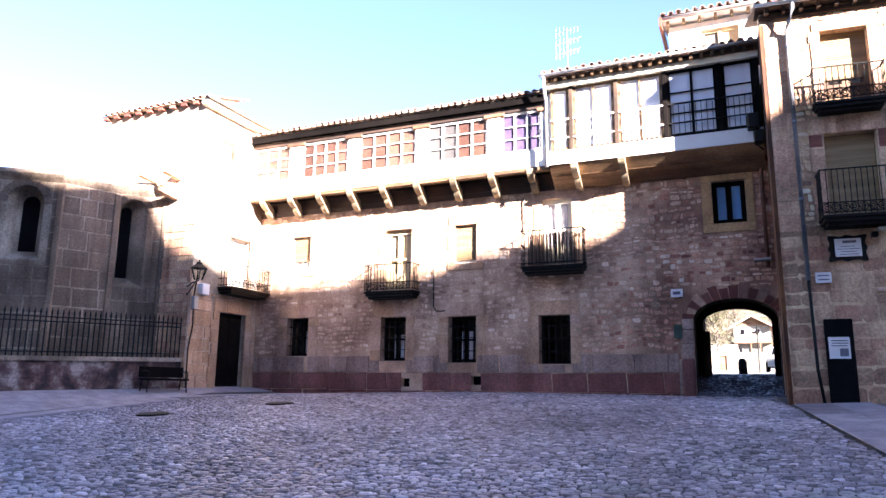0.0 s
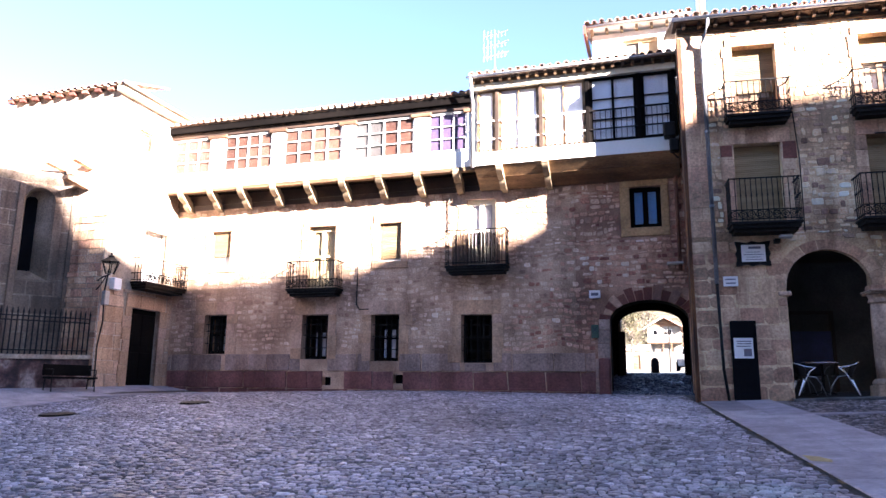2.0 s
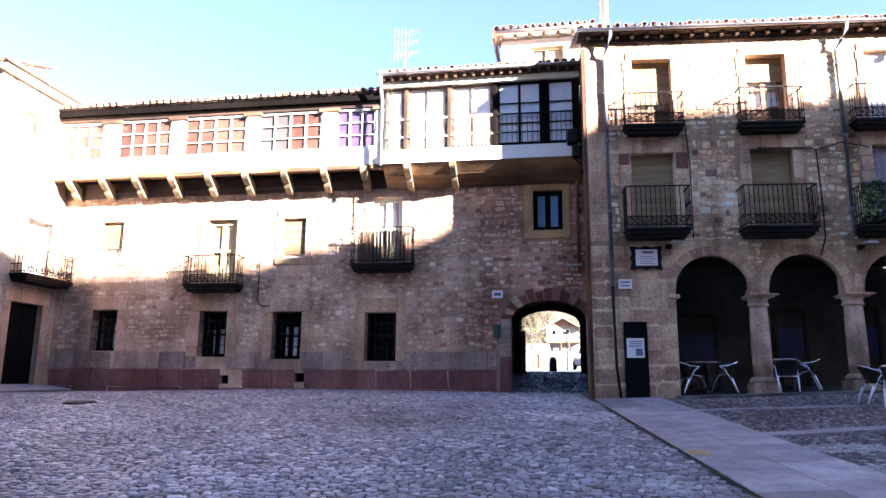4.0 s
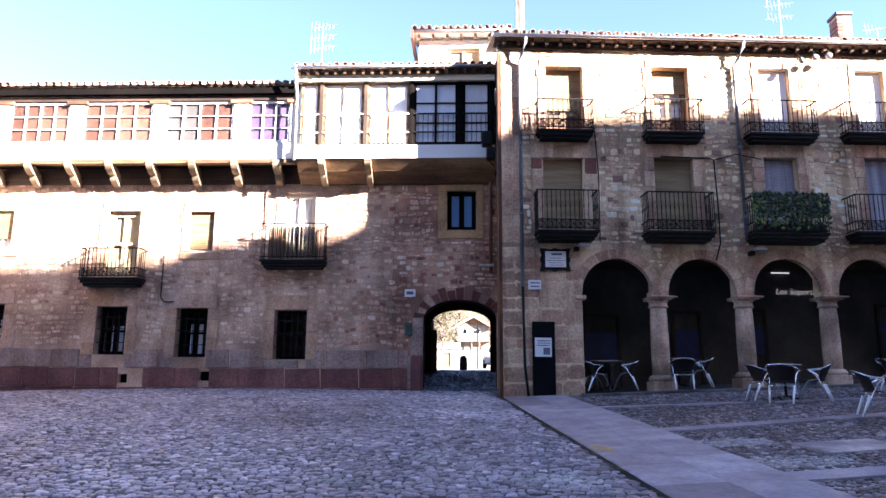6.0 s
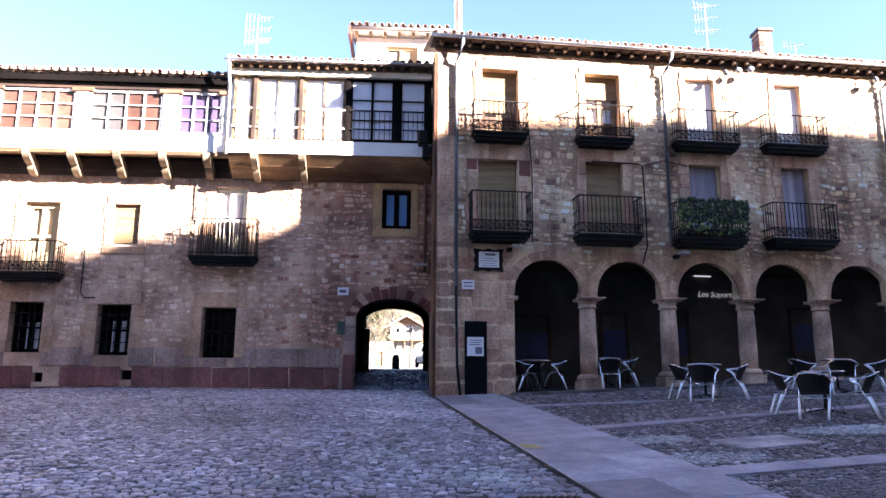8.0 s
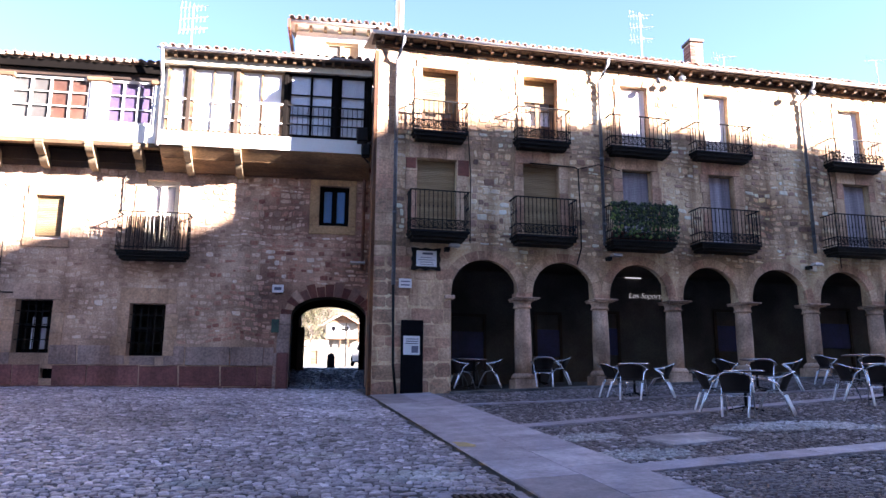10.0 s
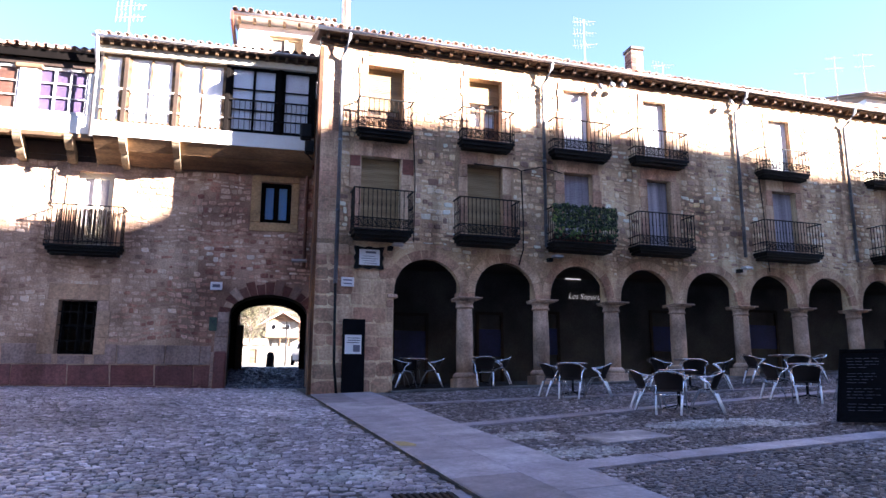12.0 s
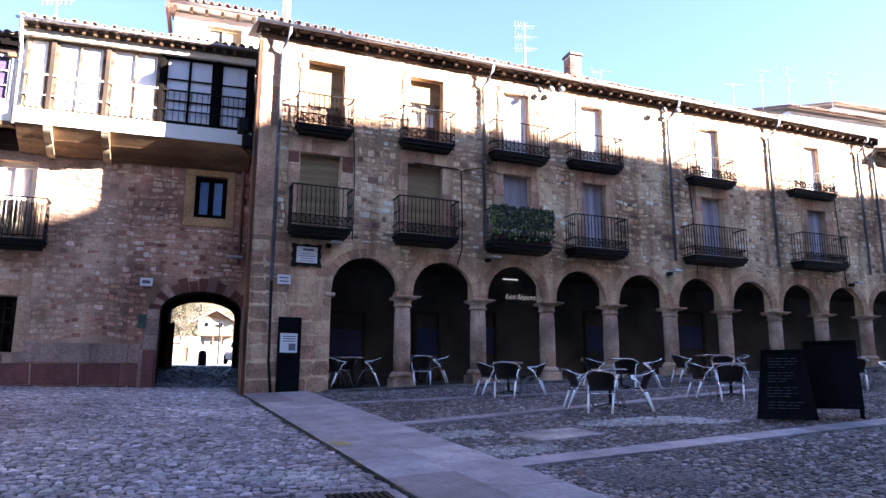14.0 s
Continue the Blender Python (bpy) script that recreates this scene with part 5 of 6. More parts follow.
# ---- masonry of the two long walls ----
b_avoid = [(h[0] - 0.34, h[1] + 0.34, h[2], h[3] + 0.42) for h in B_LOW] + [(h[0] - 0.27, h[1] + 0.27, h[2] - 0.22, h[3] + 0.3) for h in B_UP] + [(-0.92, 0.42, 5.7, 7.4), (-1.72, 0.9, 0.5, 3.2), (-1.62, 0.9, 3.1, 4.28)] + B_VENT
b_cells = courses(-15.65, 0.88, 2.6, 8.0, b_avoid, (0.075, 0.2), (0.09, 0.29), 0.018, 5, 0.28)
pick = random.Random(61)
red_cells, tan_cells = [], []
for cell in b_cells:
    share = (cell[0] + 4.6) / 2.8 + (3.8 - cell[2]) * 0.2
    (red_cells if pick.random() < share else tan_cells).append(cell)
lay(front_b, red_cells, mat_rubble_one, mat_rubble, lambda a, b, c, d: -2.3 < a < 0.8 and c < 5.2, 0.017, 0.2, "stone", 6, "red and tan rubble stones in rough courses", 0.05)
lay(tan_b, tan_cells, mat_rubble_one, mat_tan_rubble, lambda *a: False, 0.014, 0.2, "stone", 26, "tan rubble stones in rough courses", 0.08)
lay(front_b, courses(-15.65, 0.88, 0.9, 1.98, [(-1.72, 0.9, 0.5, 3.2)] + B_VENT, (0.5, 0.58), (0.6, 1.4), 0.004, 10), mat_plinth_red, mat_plinth_red, lambda *a: True, 0.035, 0.012, "plinth_block", 21)
lay(front_b, courses(-15.65, 0.88, 1.98, 2.6, [(-1.72, 0.9, 0.5, 3.2)] + [(h[0] - 0.02, h[1] + 0.02, h[2] - 0.02, h[3]) for h in B_LOW] + B_VENT, (0.5, 0.62), (0.6, 1.4), 0.012, 8), mat_plinth_grey, mat_plinth_grey, lambda *a: True, 0.035, 0.012, "plinth_block", 9)
a_avoid = [(x0 - 0.32, x1 + 0.32, f - 0.02, z1 + 0.37) for (x0, x1, z1), f in zip(A_D, d_floor)] + [(x0 - 0.24, x1 + 0.24, f - 0.02, z1 + 0.24) for (x0, x1, z1), f in zip(A_U, u_floor)]


def clear_of_arches(cell):
    for a, b in arch_spans:
        c, hw = (a + b) / 2, (b - a) / 2
        for x in cell[:2]:
            for z in cell[2:]:
                if ((x - c) / (hw * 1.3)) ** 2 + ((z - spring_z(c) - ARCH_LIFT) / 1.14) ** 2 < 1:
                    return False
    return True


a_cells = courses(0.6, A_LONG, 4.0, 10.5, a_avoid, (0.085, 0.23), (0.1, 0.31), 0.02, 15, 0.28)
a_cells = [c for c in a_cells if c[2] > 5.2 or (c[0] > 2.2 and clear_of_arches(c))]
lay(front_a, a_cells, mat_grey_rubble_one, mat_grey_rubble, lambda a, b, c, d: 2.4 < a < 5.5 and 5.2 < c < 7.4, 0.015, 0.22, "stone", 16, "grey and tan rubble stones in rough courses", 0.1)
lay(front_a, courses(0.075, 2.1, 0.9, 5.15, [(1.9, 2.2, 3.65, 3.85)], (0.2, 0.42), (0.22, 0.7), 0.005, 17, 0.1), mat_grey_block, mat_grey_block, lambda *a: True, 0.006, 0.12, "block", 18)
lay(front_a, courses(0.075, 0.6, 5.15, 10.4, [], (0.3, 0.45), (0.25, 0.55), 0.006, 19), mat_grey_block, mat_grey_block, lambda *a: True, 0.012, 0.02, "quoin", 20)

# ---- signs and small things on the walls ----


def bars(parent, x0, x1, z0, z1, rows, y, mat, seed=0, h=0.4):
    """Writing too small to read, as plain bars."""
    r = random.Random(seed)
    for k in range(rows):
        zc = z1 - (z1 - z0) * (k + 0.5) / rows
        hh = (z1 - z0) / rows * h / 2
        a, e = x0 + r.uniform(0, 0.15) * (x1 - x0), x1 - r.uniform(0, 0.2) * (x1 - x0)
        part("text_bar", Shape().box(a, e, y - 0.004, y, zc - hh, zc + hh), mat, parent)


plaque = thing("wall_plaque", FRAME_A @ Matrix.Translation((1.03, 0, 4.41)), "white tile plaque in a scalloped black frame", "plaque")
o = []
for k in range(48):
    a = 2 * math.pi * k / 48
    q = max(abs(math.cos(a)), abs(math.sin(a)))
    o.append((0.39 + 0.37 * math.cos(a) / q * (1 + 0.05 * math.cos(8 * a)), 0.3 + 0.28 * math.sin(a) / q * (1 + 0.06 * math.cos(8 * a))))
part("frame", Shape().prism(o, -0.08, -0.02), mat_iron, plaque, "black scalloped frame")
part("panel", Shape().box(0.13, 0.66, -0.1, -0.081, 0.1, 0.51, 0.005), mat_paper, plaque, "white tile panel")
bars(plaque, 0.28, 0.62, 0.38, 0.49, 1, -0.101, mat_ink, 1, 0.5)
bars(plaque, 0.17, 0.62, 0.12, 0.36, 4, -0.101, mat_ink, 2, 0.22)
small = thing("street_sign", FRAME_A @ Matrix.Translation((0.72, 0, 3.94)), "small white enamel street sign with grey writing", "sign")
part("plate", Shape().box(0, 0.33, -0.05, -0.03, 0, 0.24, 0.004), mat_paper, small)
bars(small, 0.04, 0.31, 0.03, 0.21, 2, -0.051, mat_ink, 3, 0.35)
notice = thing("notice_board", FRAME_A @ Matrix.Translation((0.8, 0, ground_a(1.05, 0.1) - 0.02)), "tall dark wooden panel with a white notice", "notice board")
part("panel", Shape().box(0, 0.56, -0.1, -0.028, 0, 1.85, 0.012), mat_black, notice)
nz = 2.72 - ground_a(1.05, 0.1) + 0.02
part("paper", Shape().box(0.05, 0.47, -0.106, -0.101, nz - 0.47, nz), mat_paper, notice, "white printed notice")
part("picture", Shape().box(0.26, 0.43, -0.11, -0.107, nz - 0.42, nz - 0.25), mat_ink, notice)
bars(notice, 0.1, 0.44, nz - 0.22, nz - 0.05, 3, -0.107, mat_chalk, 4, 0.3)
tag = thing("wall_tag", FRAME_B @ Matrix.Translation((-1.84, 0, 4.01)), "small white plate with dark marks on stone", "sign")
part("plate", Shape().box(0, 0.31, -0.06, -0.04, 0, 0.22, 0.004), mat_paper, tag)
bars(tag, 0.03, 0.29, 0.05, 0.17, 1, -0.061, mat_ink, 5, 0.7)
gbox = thing("green_plate", FRAME_B @ Matrix.Translation((-1.81, 0, 2.9)), "dark green metal plate with a pale cross", "sign")
part("plate", Shape().box(0, 0.2, -0.07, -0.04, 0, 0.37, 0.006), mat_green, gbox)
part("cross", Shape().tube([(0.03, -0.075, 0.14), (0.17, -0.075, 0.32)], 0.006, 4).tube([(0.17, -0.075, 0.14), (0.03, -0.075, 0.32)], 0.006, 4), mat_chalk, gbox)


def wall_lamp(x, z, frame_m=FRAME_A):
    t = thing("wall_lamp", frame_m @ Matrix.Translation((x, 0, z)), "small grey floodlight on a short arm", "lamp", "wall lamps")
    part("arm", Shape().box(-0.1, 0.02, -0.2, -0.03, -0.1, 0.0), mat_iron, t)
    part("head", Shape().add([(-0.02, -0.38, 0.0), (0.26, -0.38, 0.0), (0.26, -0.15, 0.0), (-0.02, -0.15, 0.0), (0.0, -0.36, 0.07), (0.24, -0.36, 0.07), (0.24, -0.17, 0.07), (0.0, -0.17, 0.07)],
         [(0, 1, 2, 3), (4, 7, 6, 5), (0, 4, 5, 1), (1, 5, 6, 2), (2, 6, 7, 3), (3, 7, 4, 0)]), mat_gutter, t, "pale lamp head")


wall_lamp(2.0, 5.03)
wall_lamp(6.55, 4.98)
wall_lamp(12.9, 5.0)
wall_lamp(21.0, 5.1)
bar_lamp = thing("wall_lamp", FRAME_B @ Matrix.Translation((0.5, 0, 4.86)), "slim grey lamp on the stone wall", "lamp", "wall lamps")
part("head", Shape().box(-0.22, 0.2, -0.3, -0.05, 0, 0.06, 0.01), mat_gutter, bar_lamp)
loud = thing("projector_lamp", FRAME_B @ Matrix.Translation((0.6, -0.95, 8.0)), "black swivel spotlight at the loggia corner", "lamp")
part("bracket", Shape().tube([(0.1, 0, 0.25), (0.0, -0.25, 0.1), (-0.05, -0.2, -0.3), (0.1, -0.02, -0.4)], 0.025, 6), mat_iron, loud)
part("head", Shape().box(-0.25, 0.05, -0.42, -0.12, 0.1, 0.5, 0.03), mat_iron, loud)
part("hood", Shape().box(-0.12, 0.12, -0.38, -0.14, -0.3, 0.05, 0.03), mat_iron, loud)


def eave_flood(x, z, turn):
    t = thing("eave_floodlight", FRAME_A @ pose(x, -0.3, z + 0.12, 0, 0, turn) @ Matrix.Diagonal((0.75, 0.75, 0.75, 1)), "round grey floodlight hung under the eave", "lamp", "eave floodlights")
    part("head", Shape().lathe([(0.03, -0.09), (0.11, -0.02), (0.125, 0.07), (0.08, 0.1)], 0, 0, 14), mat_pipe, t, "", True, m=pose(0, 0, 0, 70, 0, 0))
    part("arm", Shape().tube([(0, 0, 0.1), (0, 0.1, 0.3)], 0.02, 6), mat_iron, t)


for x, z, tn in ((8.2, 10.1, 40), (8.6, 10.2, 0), (8.98, 10.25, -30), (12.85, 10.2, 30), (13.4, 10.25, -20)):
    eave_flood(x, z, tn)


def cable(points, r=0.014, frame_m=FRAME_A, label="thin dark cable clipped to the wall"):
    t = thing("wall_cable", frame_m, label, "cable", "wall cables")
    part("cable", Shape().tube(points, r, 5), mat_iron, t)


cable([(4.3, -0.05, 7.52), (5.6, -0.05, 7.5), (5.72, -0.05, 7.45), (5.75, -0.06, 6.0), (5.74, -0.06, 5.2), (5.6, -0.06, 4.75)], 0.02)
cable([(5.72, -0.05, 7.45), (6.3, -0.13, 7.6), (7.0, -0.05, 7.5)], 0.015)
cable([(2.55, -0.05, 8.3), (2.62, -0.05, 7.0), (2.6, -0.05, 5.2)], 0.015)
cable([(13.9, -0.05, 8.6), (14.0, -0.05, 7.0), (14.05, -0.05, 5.0)], 0.016)
cable([(20.6, -0.05, 8.4), (20.7, -0.05, 6.5), (20.8, -0.05, 5.0)], 0.016)
cable([(-8.9, -0.06, 5.2), (-8.9, -0.06, 4.0), (-8.8, -0.06, 3.85), (-8.5, -0.06, 3.85)], 0.018, FRAME_B)
cable([(-5.95, -0.06, 7.2), (-5.93, -0.06, 6.2)], 0.018, FRAME_B)

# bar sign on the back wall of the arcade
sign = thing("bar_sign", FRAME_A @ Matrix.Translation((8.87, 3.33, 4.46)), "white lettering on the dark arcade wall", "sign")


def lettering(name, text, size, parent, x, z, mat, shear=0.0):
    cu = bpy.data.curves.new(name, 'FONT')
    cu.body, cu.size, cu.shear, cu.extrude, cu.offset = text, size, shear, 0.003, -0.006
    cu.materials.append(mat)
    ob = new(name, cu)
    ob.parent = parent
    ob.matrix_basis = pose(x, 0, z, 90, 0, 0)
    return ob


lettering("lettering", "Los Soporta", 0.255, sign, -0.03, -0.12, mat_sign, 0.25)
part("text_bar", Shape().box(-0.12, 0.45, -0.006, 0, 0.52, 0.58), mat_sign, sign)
# doors and windows dimly seen under the arcade
for s, w in ((2.92, 1.0), (5.66, 0.75), (7.75, 0.65), (12.0, 1.2), (16.0, 1.2)):
    part("shop_window", Shape().box(s, s + w, 3.34, 3.39, ground_a(s) + 0.9, ground_a(s) + 1.75, 0.01), mat_navy, arcade_house, "dim shop window")
    part("shop_frame", Shape().box(s - 0.08, s, 3.3, 3.39, ground_a(s) + 0.1, ground_a(s) + 2.3).box(s + w, s + w + 0.08, 3.3, 3.39, ground_a(s) + 0.1, ground_a(s) + 2.3).box(s, s + w, 3.3, 3.39, ground_a(s) + 2.2, ground_a(s) + 2.3), mat_darkwood, arcade_house)

# plants on one balcony
plant = thing("balcony_plants", FRAME_A @ Matrix.Translation((6.42, -0.62, 5.42)), "dense green ivy hanging over a balcony rail", "plant")
lv = Shape()
r = random.Random(21)
for _ in range(2200):
    x, z = r.uniform(-0.02, 1.95), r.uniform(0.05, 1.0)
    y = r.uniform(-0.1, 0.06)
    if r.random() < (0.75 if z < 0.35 else 0.25):
        continue
    a, b, sz = r.uniform(0, 6.28), r.uniform(-0.9, 0.9), r.uniform(0.03, 0.065)
    u = Vector((math.cos(a), math.sin(b) * 0.5, math.sin(a))) * sz
    w = Vector((-math.sin(a), math.cos(b) * 0.4, math.cos(a))) * sz * 0.7
    p = Vector((x, y, z))
    lv.add([p - u, p - u * 0.2 + w, p + u, p - u * 0.2 - w, p + Vector((0, -0.012, 0))], [(0, 4, 1), (1, 4, 2), (2, 4, 3), (3, 4, 0)])
part("leaves", lv, mat_leaf, plant)
part("planter", Shape().box(0.05, 1.9, 0.06, 0.24, 0.0, 0.2, 0.02), mat_arch_red, plant)

# ---- aerials, chimney and roofs against the sky ----


def aerial(x, y, z0, z1, arms, label="thin grey television aerial on a mast"):
    t = thing("aerial", pose(x, y, z0), label, "aerial", "roof aerials")
    part("mast", Shape().tube([(0, 0, -1.6), (0, 0, z1 - z0)], 0.017, 6), mat_gutter, t)
    for k in range(arms):
        h = (z1 - z0) * (0.95 - 0.22 * k)
        part("boom", Shape().tube([(-0.45, 0.1, h), (0.5, -0.1, h + 0.05)], 0.01, 5), mat_gutter, t)
        for j in range(7):
            q = -0.4 + 0.13 * j
            part("element", Shape().tube([(q, -0.05, h - 0.22 + 0.02 * j), (q, 0.05, h + 0.25 - 0.02 * j)], 0.006, 4), mat_gutter, t)


aerial(-5.2, 23.0, 12.3, 14.15, 3)
aerial(11.3, 24.0, 13.6, 15.85, 3)
aerial(14.7, 24.0, 13.4, 14.3, 1)
aerial(23.2, 26.0, 14.6, 15.8, 1)
aerial(25.9, 27.0, 15.0, 17.4, 2)
aerial(27.6, 27.0, 15.0, 17.8, 2)
aerial(31.6, 28.0, 16.4, 18.5, 2)
chim = thing("roof_chimney", pose(12.78, 23.0, 11.85), "pale rendered chimney with brick bands", "chimney")
part("shaft", Shape().box(0, 0.47, 0, 0.5, -1, 2.42), mat_sandstone, chim)
# brick bands on the left half only; that side's shade is partly their colour
for k in range(9):
    part("brick_course", Shape().box(-0.02, 0.2, -0.02, 0.52, 1.2 + k * 0.13, 1.3 + k * 0.13), mat_arch_red, chim)
part("cap", Shape().box(-0.06, 0.53, -0.06, 0.56, 2.42, 2.55, 0.02), mat_darkwood, chim)
rear_house = thing("rear_house", pose(26.5, 26.0, 0.15), "white house with tiled roof behind the arcade", "house")
part("wall", Shape().box(0, 9, 0, 5, 8, 14.7), mat_white, rear_house)
eave_tiles(rear_house, -0.3, 9, -0.3, 14.8, 0.3, 2.5)
rear_house2 = thing("rear_house", pose(34.0, 30.0, 0), "white house with tiled roof on higher ground", "house")
part("wall", Shape().box(0, 9, 0, 5, 8, 17.6), mat_white, rear_house2)
eave_tiles(rear_house2, -0.3, 9, -0.3, 17.7, 0.3, 2.5)

# ---- terrace furniture ----


def build_chair():
    """A stacking terrace chair: its rear legs rise forward into the arms, which run back into the rim of the backrest."""
    t = thing("terrace_chair", Matrix(), "aluminium terrace chair with dark woven seat and back", "chair", "terrace chairs")
    for sx in (-1, 1):
        part("rear_leg", Shape().tube([(0.22 * sx, -0.33, 0.0), (0.235 * sx, -0.2, 0.3), (0.25 * sx, -0.06, 0.57), (0.27 * sx, 0.05, 0.65)], 0.0165, 8), mat_alu, t, "", True)
        # added wrap that thickens and brightens the lower rear leg
        part("leg_sleeve", Shape().tube([(0.219 * sx, -0.338, 0.004), (0.234 * sx, -0.21, 0.36)], 0.021, 8), mat_brightleg, t, "", True)
        # front legs take a duller grey: their shade is put into the colour
        part("front_leg", Shape().tube([(0.235 * sx, 0.29, 0), (0.24 * sx, 0.2, 0.25), (0.25 * sx, 0.08, 0.43), (0.25 * sx, -0.1, 0.46)], 0.013, 8), mat_pipe, t, "", True)
        arm = [(0.27 * sx, 0.05, 0.65), (0.31 * sx, 0.07, 0.665), (0.335 * sx, 0.02, 0.665), (0.335 * sx, -0.12, 0.675), (0.31 * sx, -0.25, 0.705), (0.25 * sx, -0.335, 0.75), (0.15 * sx, -0.38, 0.785), (0.0, -0.395, 0.795)]
        part("armrest", Shape().tube(arm, [0.011, 0.010, 0.010, 0.010, 0.010, 0.009, 0.007, 0.006], 8), mat_alu, t, "bright aluminium armrest and back rim", True)
    s = Shape()
    n = 11
    prof = [(-1.0 + 2.0 * k / (n - 1)) for k in range(n)]
    rows = [(0.43, 0.225, 0.0, 0.20), (0.55, 0.245, 0.02, 0.24), (0.68, 0.262, 0.05, 0.275), (0.765, 0.25, 0.075, 0.295)]
    for d in (0.0, 0.016):
        for zz, half, lean, bow in rows:
            s.v += [(half * q, -bow * (1 - 0.42 * q * q) - lean + d, zz - (0.045 * q * q if zz > 0.7 else 0.0)) for q in prof]
    m = len(rows)
    for layer in range(2):
        b = layer * m * n
        s.f += [(b + i * n + k, b + i * n + k + 1, b + (i + 1) * n + k + 1, b + (i + 1) * n + k) for i in range(m - 1) for k in range(n - 1)]
    h = m * n
    s.f += [((m - 1) * n + k, (m - 1) * n + k + 1, h + (m - 1) * n + k + 1, h + (m - 1) * n + k) for k in range(n - 1)] + [(k, h + k, h + k + 1, k + 1) for k in range(n - 1)]
    s.f += [(i * n + e, (i + 1) * n + e, h + (i + 1) * n + e, h + i * n + e) for i in range(m - 1) for e in (0, n - 1)]
    part("backrest", s, mat_weave, t, "dark woven backrest")
    seat = [(0.235 * math.copysign(abs(math.cos(a)) ** 0.7, math.cos(a)), -0.01 + 0.225 * math.copysign(abs(math.sin(a)) ** 0.7, math.sin(a))) for a in np.linspace(0, 2 * math.pi, 21)[:-1]]
    st = Shape()
    st.add([(x * q, y * q, z) for q, z in ((0.95, 0.425), (1.0, 0.435), (1.0, 0.45), (0.94, 0.462)) for x, y in seat], [(i * 20 + k, i * 20 + (k + 1) % 20, (i + 1) * 20 + (k + 1) % 20, (i + 1) * 20 + k) for i in range(3) for k in range(20)] + [tuple(range(19, -1, -1)), tuple(range(60, 80))])
    part("seat", st, mat_weave, t)
    part("crossbar", Shape().tube([(-0.235, -0.2, 0.37), (0.235, -0.2, 0.37)], 0.009, 6), mat_alu, t, "", True)
    return t


def build_table():
    t = thing("terrace_table", Matrix(), "round red-brown terrace table with aluminium rim", "table", "terrace tables")
    part("tabletop", Shape().lathe([(0.33, 0.7), (0.345, 0.71), (0.345, 0.725), (0.33, 0.73)], 0, 0, 24), mat_redwood, t, "red-brown tabletop")
    part("rim", Shape().tube([(0.35 * math.cos(a), 0.35 * math.sin(a), 0.715) for a in np.linspace(0, 2 * math.pi, 25)[:-1]], 0.007, 6, True), mat_alu, t, "", True)
    part("pillar", Shape().lathe([(0.03, 0.05), (0.03, 0.7)], 0, 0, 10), mat_iron, t, "", True)
    for k in range(4):
        a = math.pi * (k / 2 + 0.25)
        part("foot", Shape().tube([(0, 0, 0.08), (0.3 * math.cos(a), 0.3 * math.sin(a), 0.015)], 0.016, 6), mat_iron, t)
    return t


def face(x, y, tx, ty):
    return pose(x, y, ground_z(x, y), 0, 0, math.degrees(math.atan2(-(tx - x), ty - y))) @ Matrix.Scale(0.97, 4)


# each table, and its chairs with the way that they face
SETS = [((6.62, 15.3), [(6.27, 14.54, 0.59, 0.81), (6.98, 14.82, -0.85, 0.5), (6.15, 15.2, 0.9, 0.05)]),
        ((7.36, 12.12), [(6.78, 11.41, 0.65, 0.76), (7.48, 11.46, -0.8, 0.6), (6.8, 12.2, 0.9, -0.25)]),
        ((9.8, 15.6), [(9.55, 15.0, 0.5, 0.85), (10.25, 15.15, -0.85, 0.5), (9.2, 15.7, 0.9, 0.0)]),
        ((10.75, 12.8), [(10.09, 12.04, 0.52, 0.85), (10.14, 12.88, 0.9, -0.15), (11.25, 12.25, -0.8, 0.6)]),
        ((12.95, 16.2), [(12.27, 16.35, 0.9, -0.1), (12.8, 15.55, 0.4, 0.9), (13.6, 16.0, -0.9, 0.2)]),
        ((15.0, 13.6), [(14.55, 13.1, 0.6, 0.8), (15.35, 13.0, -0.6, 0.8), (14.3, 13.8, 0.9, -0.2)])]
chair0, table0 = build_chair(), build_table()
first_chair = first_table = True
for (tx, ty), seats in SETS:
    m = pose(tx, ty, ground_z(tx, ty))
    if first_table:
        table0.matrix_basis, first_table = m, False
    else:
        copy_thing(table0, m)
    for x, y, dx, dy in seats:
        if first_chair:
            chair0.matrix_basis, first_chair = face(x, y, x + dx, y + dy), False
        else:
            copy_thing(chair0, face(x, y, x + dx, y + dy))
for x, y, dx, dy in ((3.22, 18.2, 0.9, 0.2), (3.9, 18.15, -0.9, 0.2), (3.5, 18.9, 0.1, -0.9), (5.28, 17.95, 0.1, 0.9), (5.8, 18.3, -0.9, 0.2)):
    copy_thing(chair0, face(x, y, x + dx, y + dy) @ Matrix.Translation((0, 0, 0.05)))
copy_thing(table0, pose(3.56, 18.4, ground_z(3.56, 18.4) + 0.05))
copy_thing(table0, pose(5.38, 18.6, ground_z(5.38, 18.6) + 0.05))


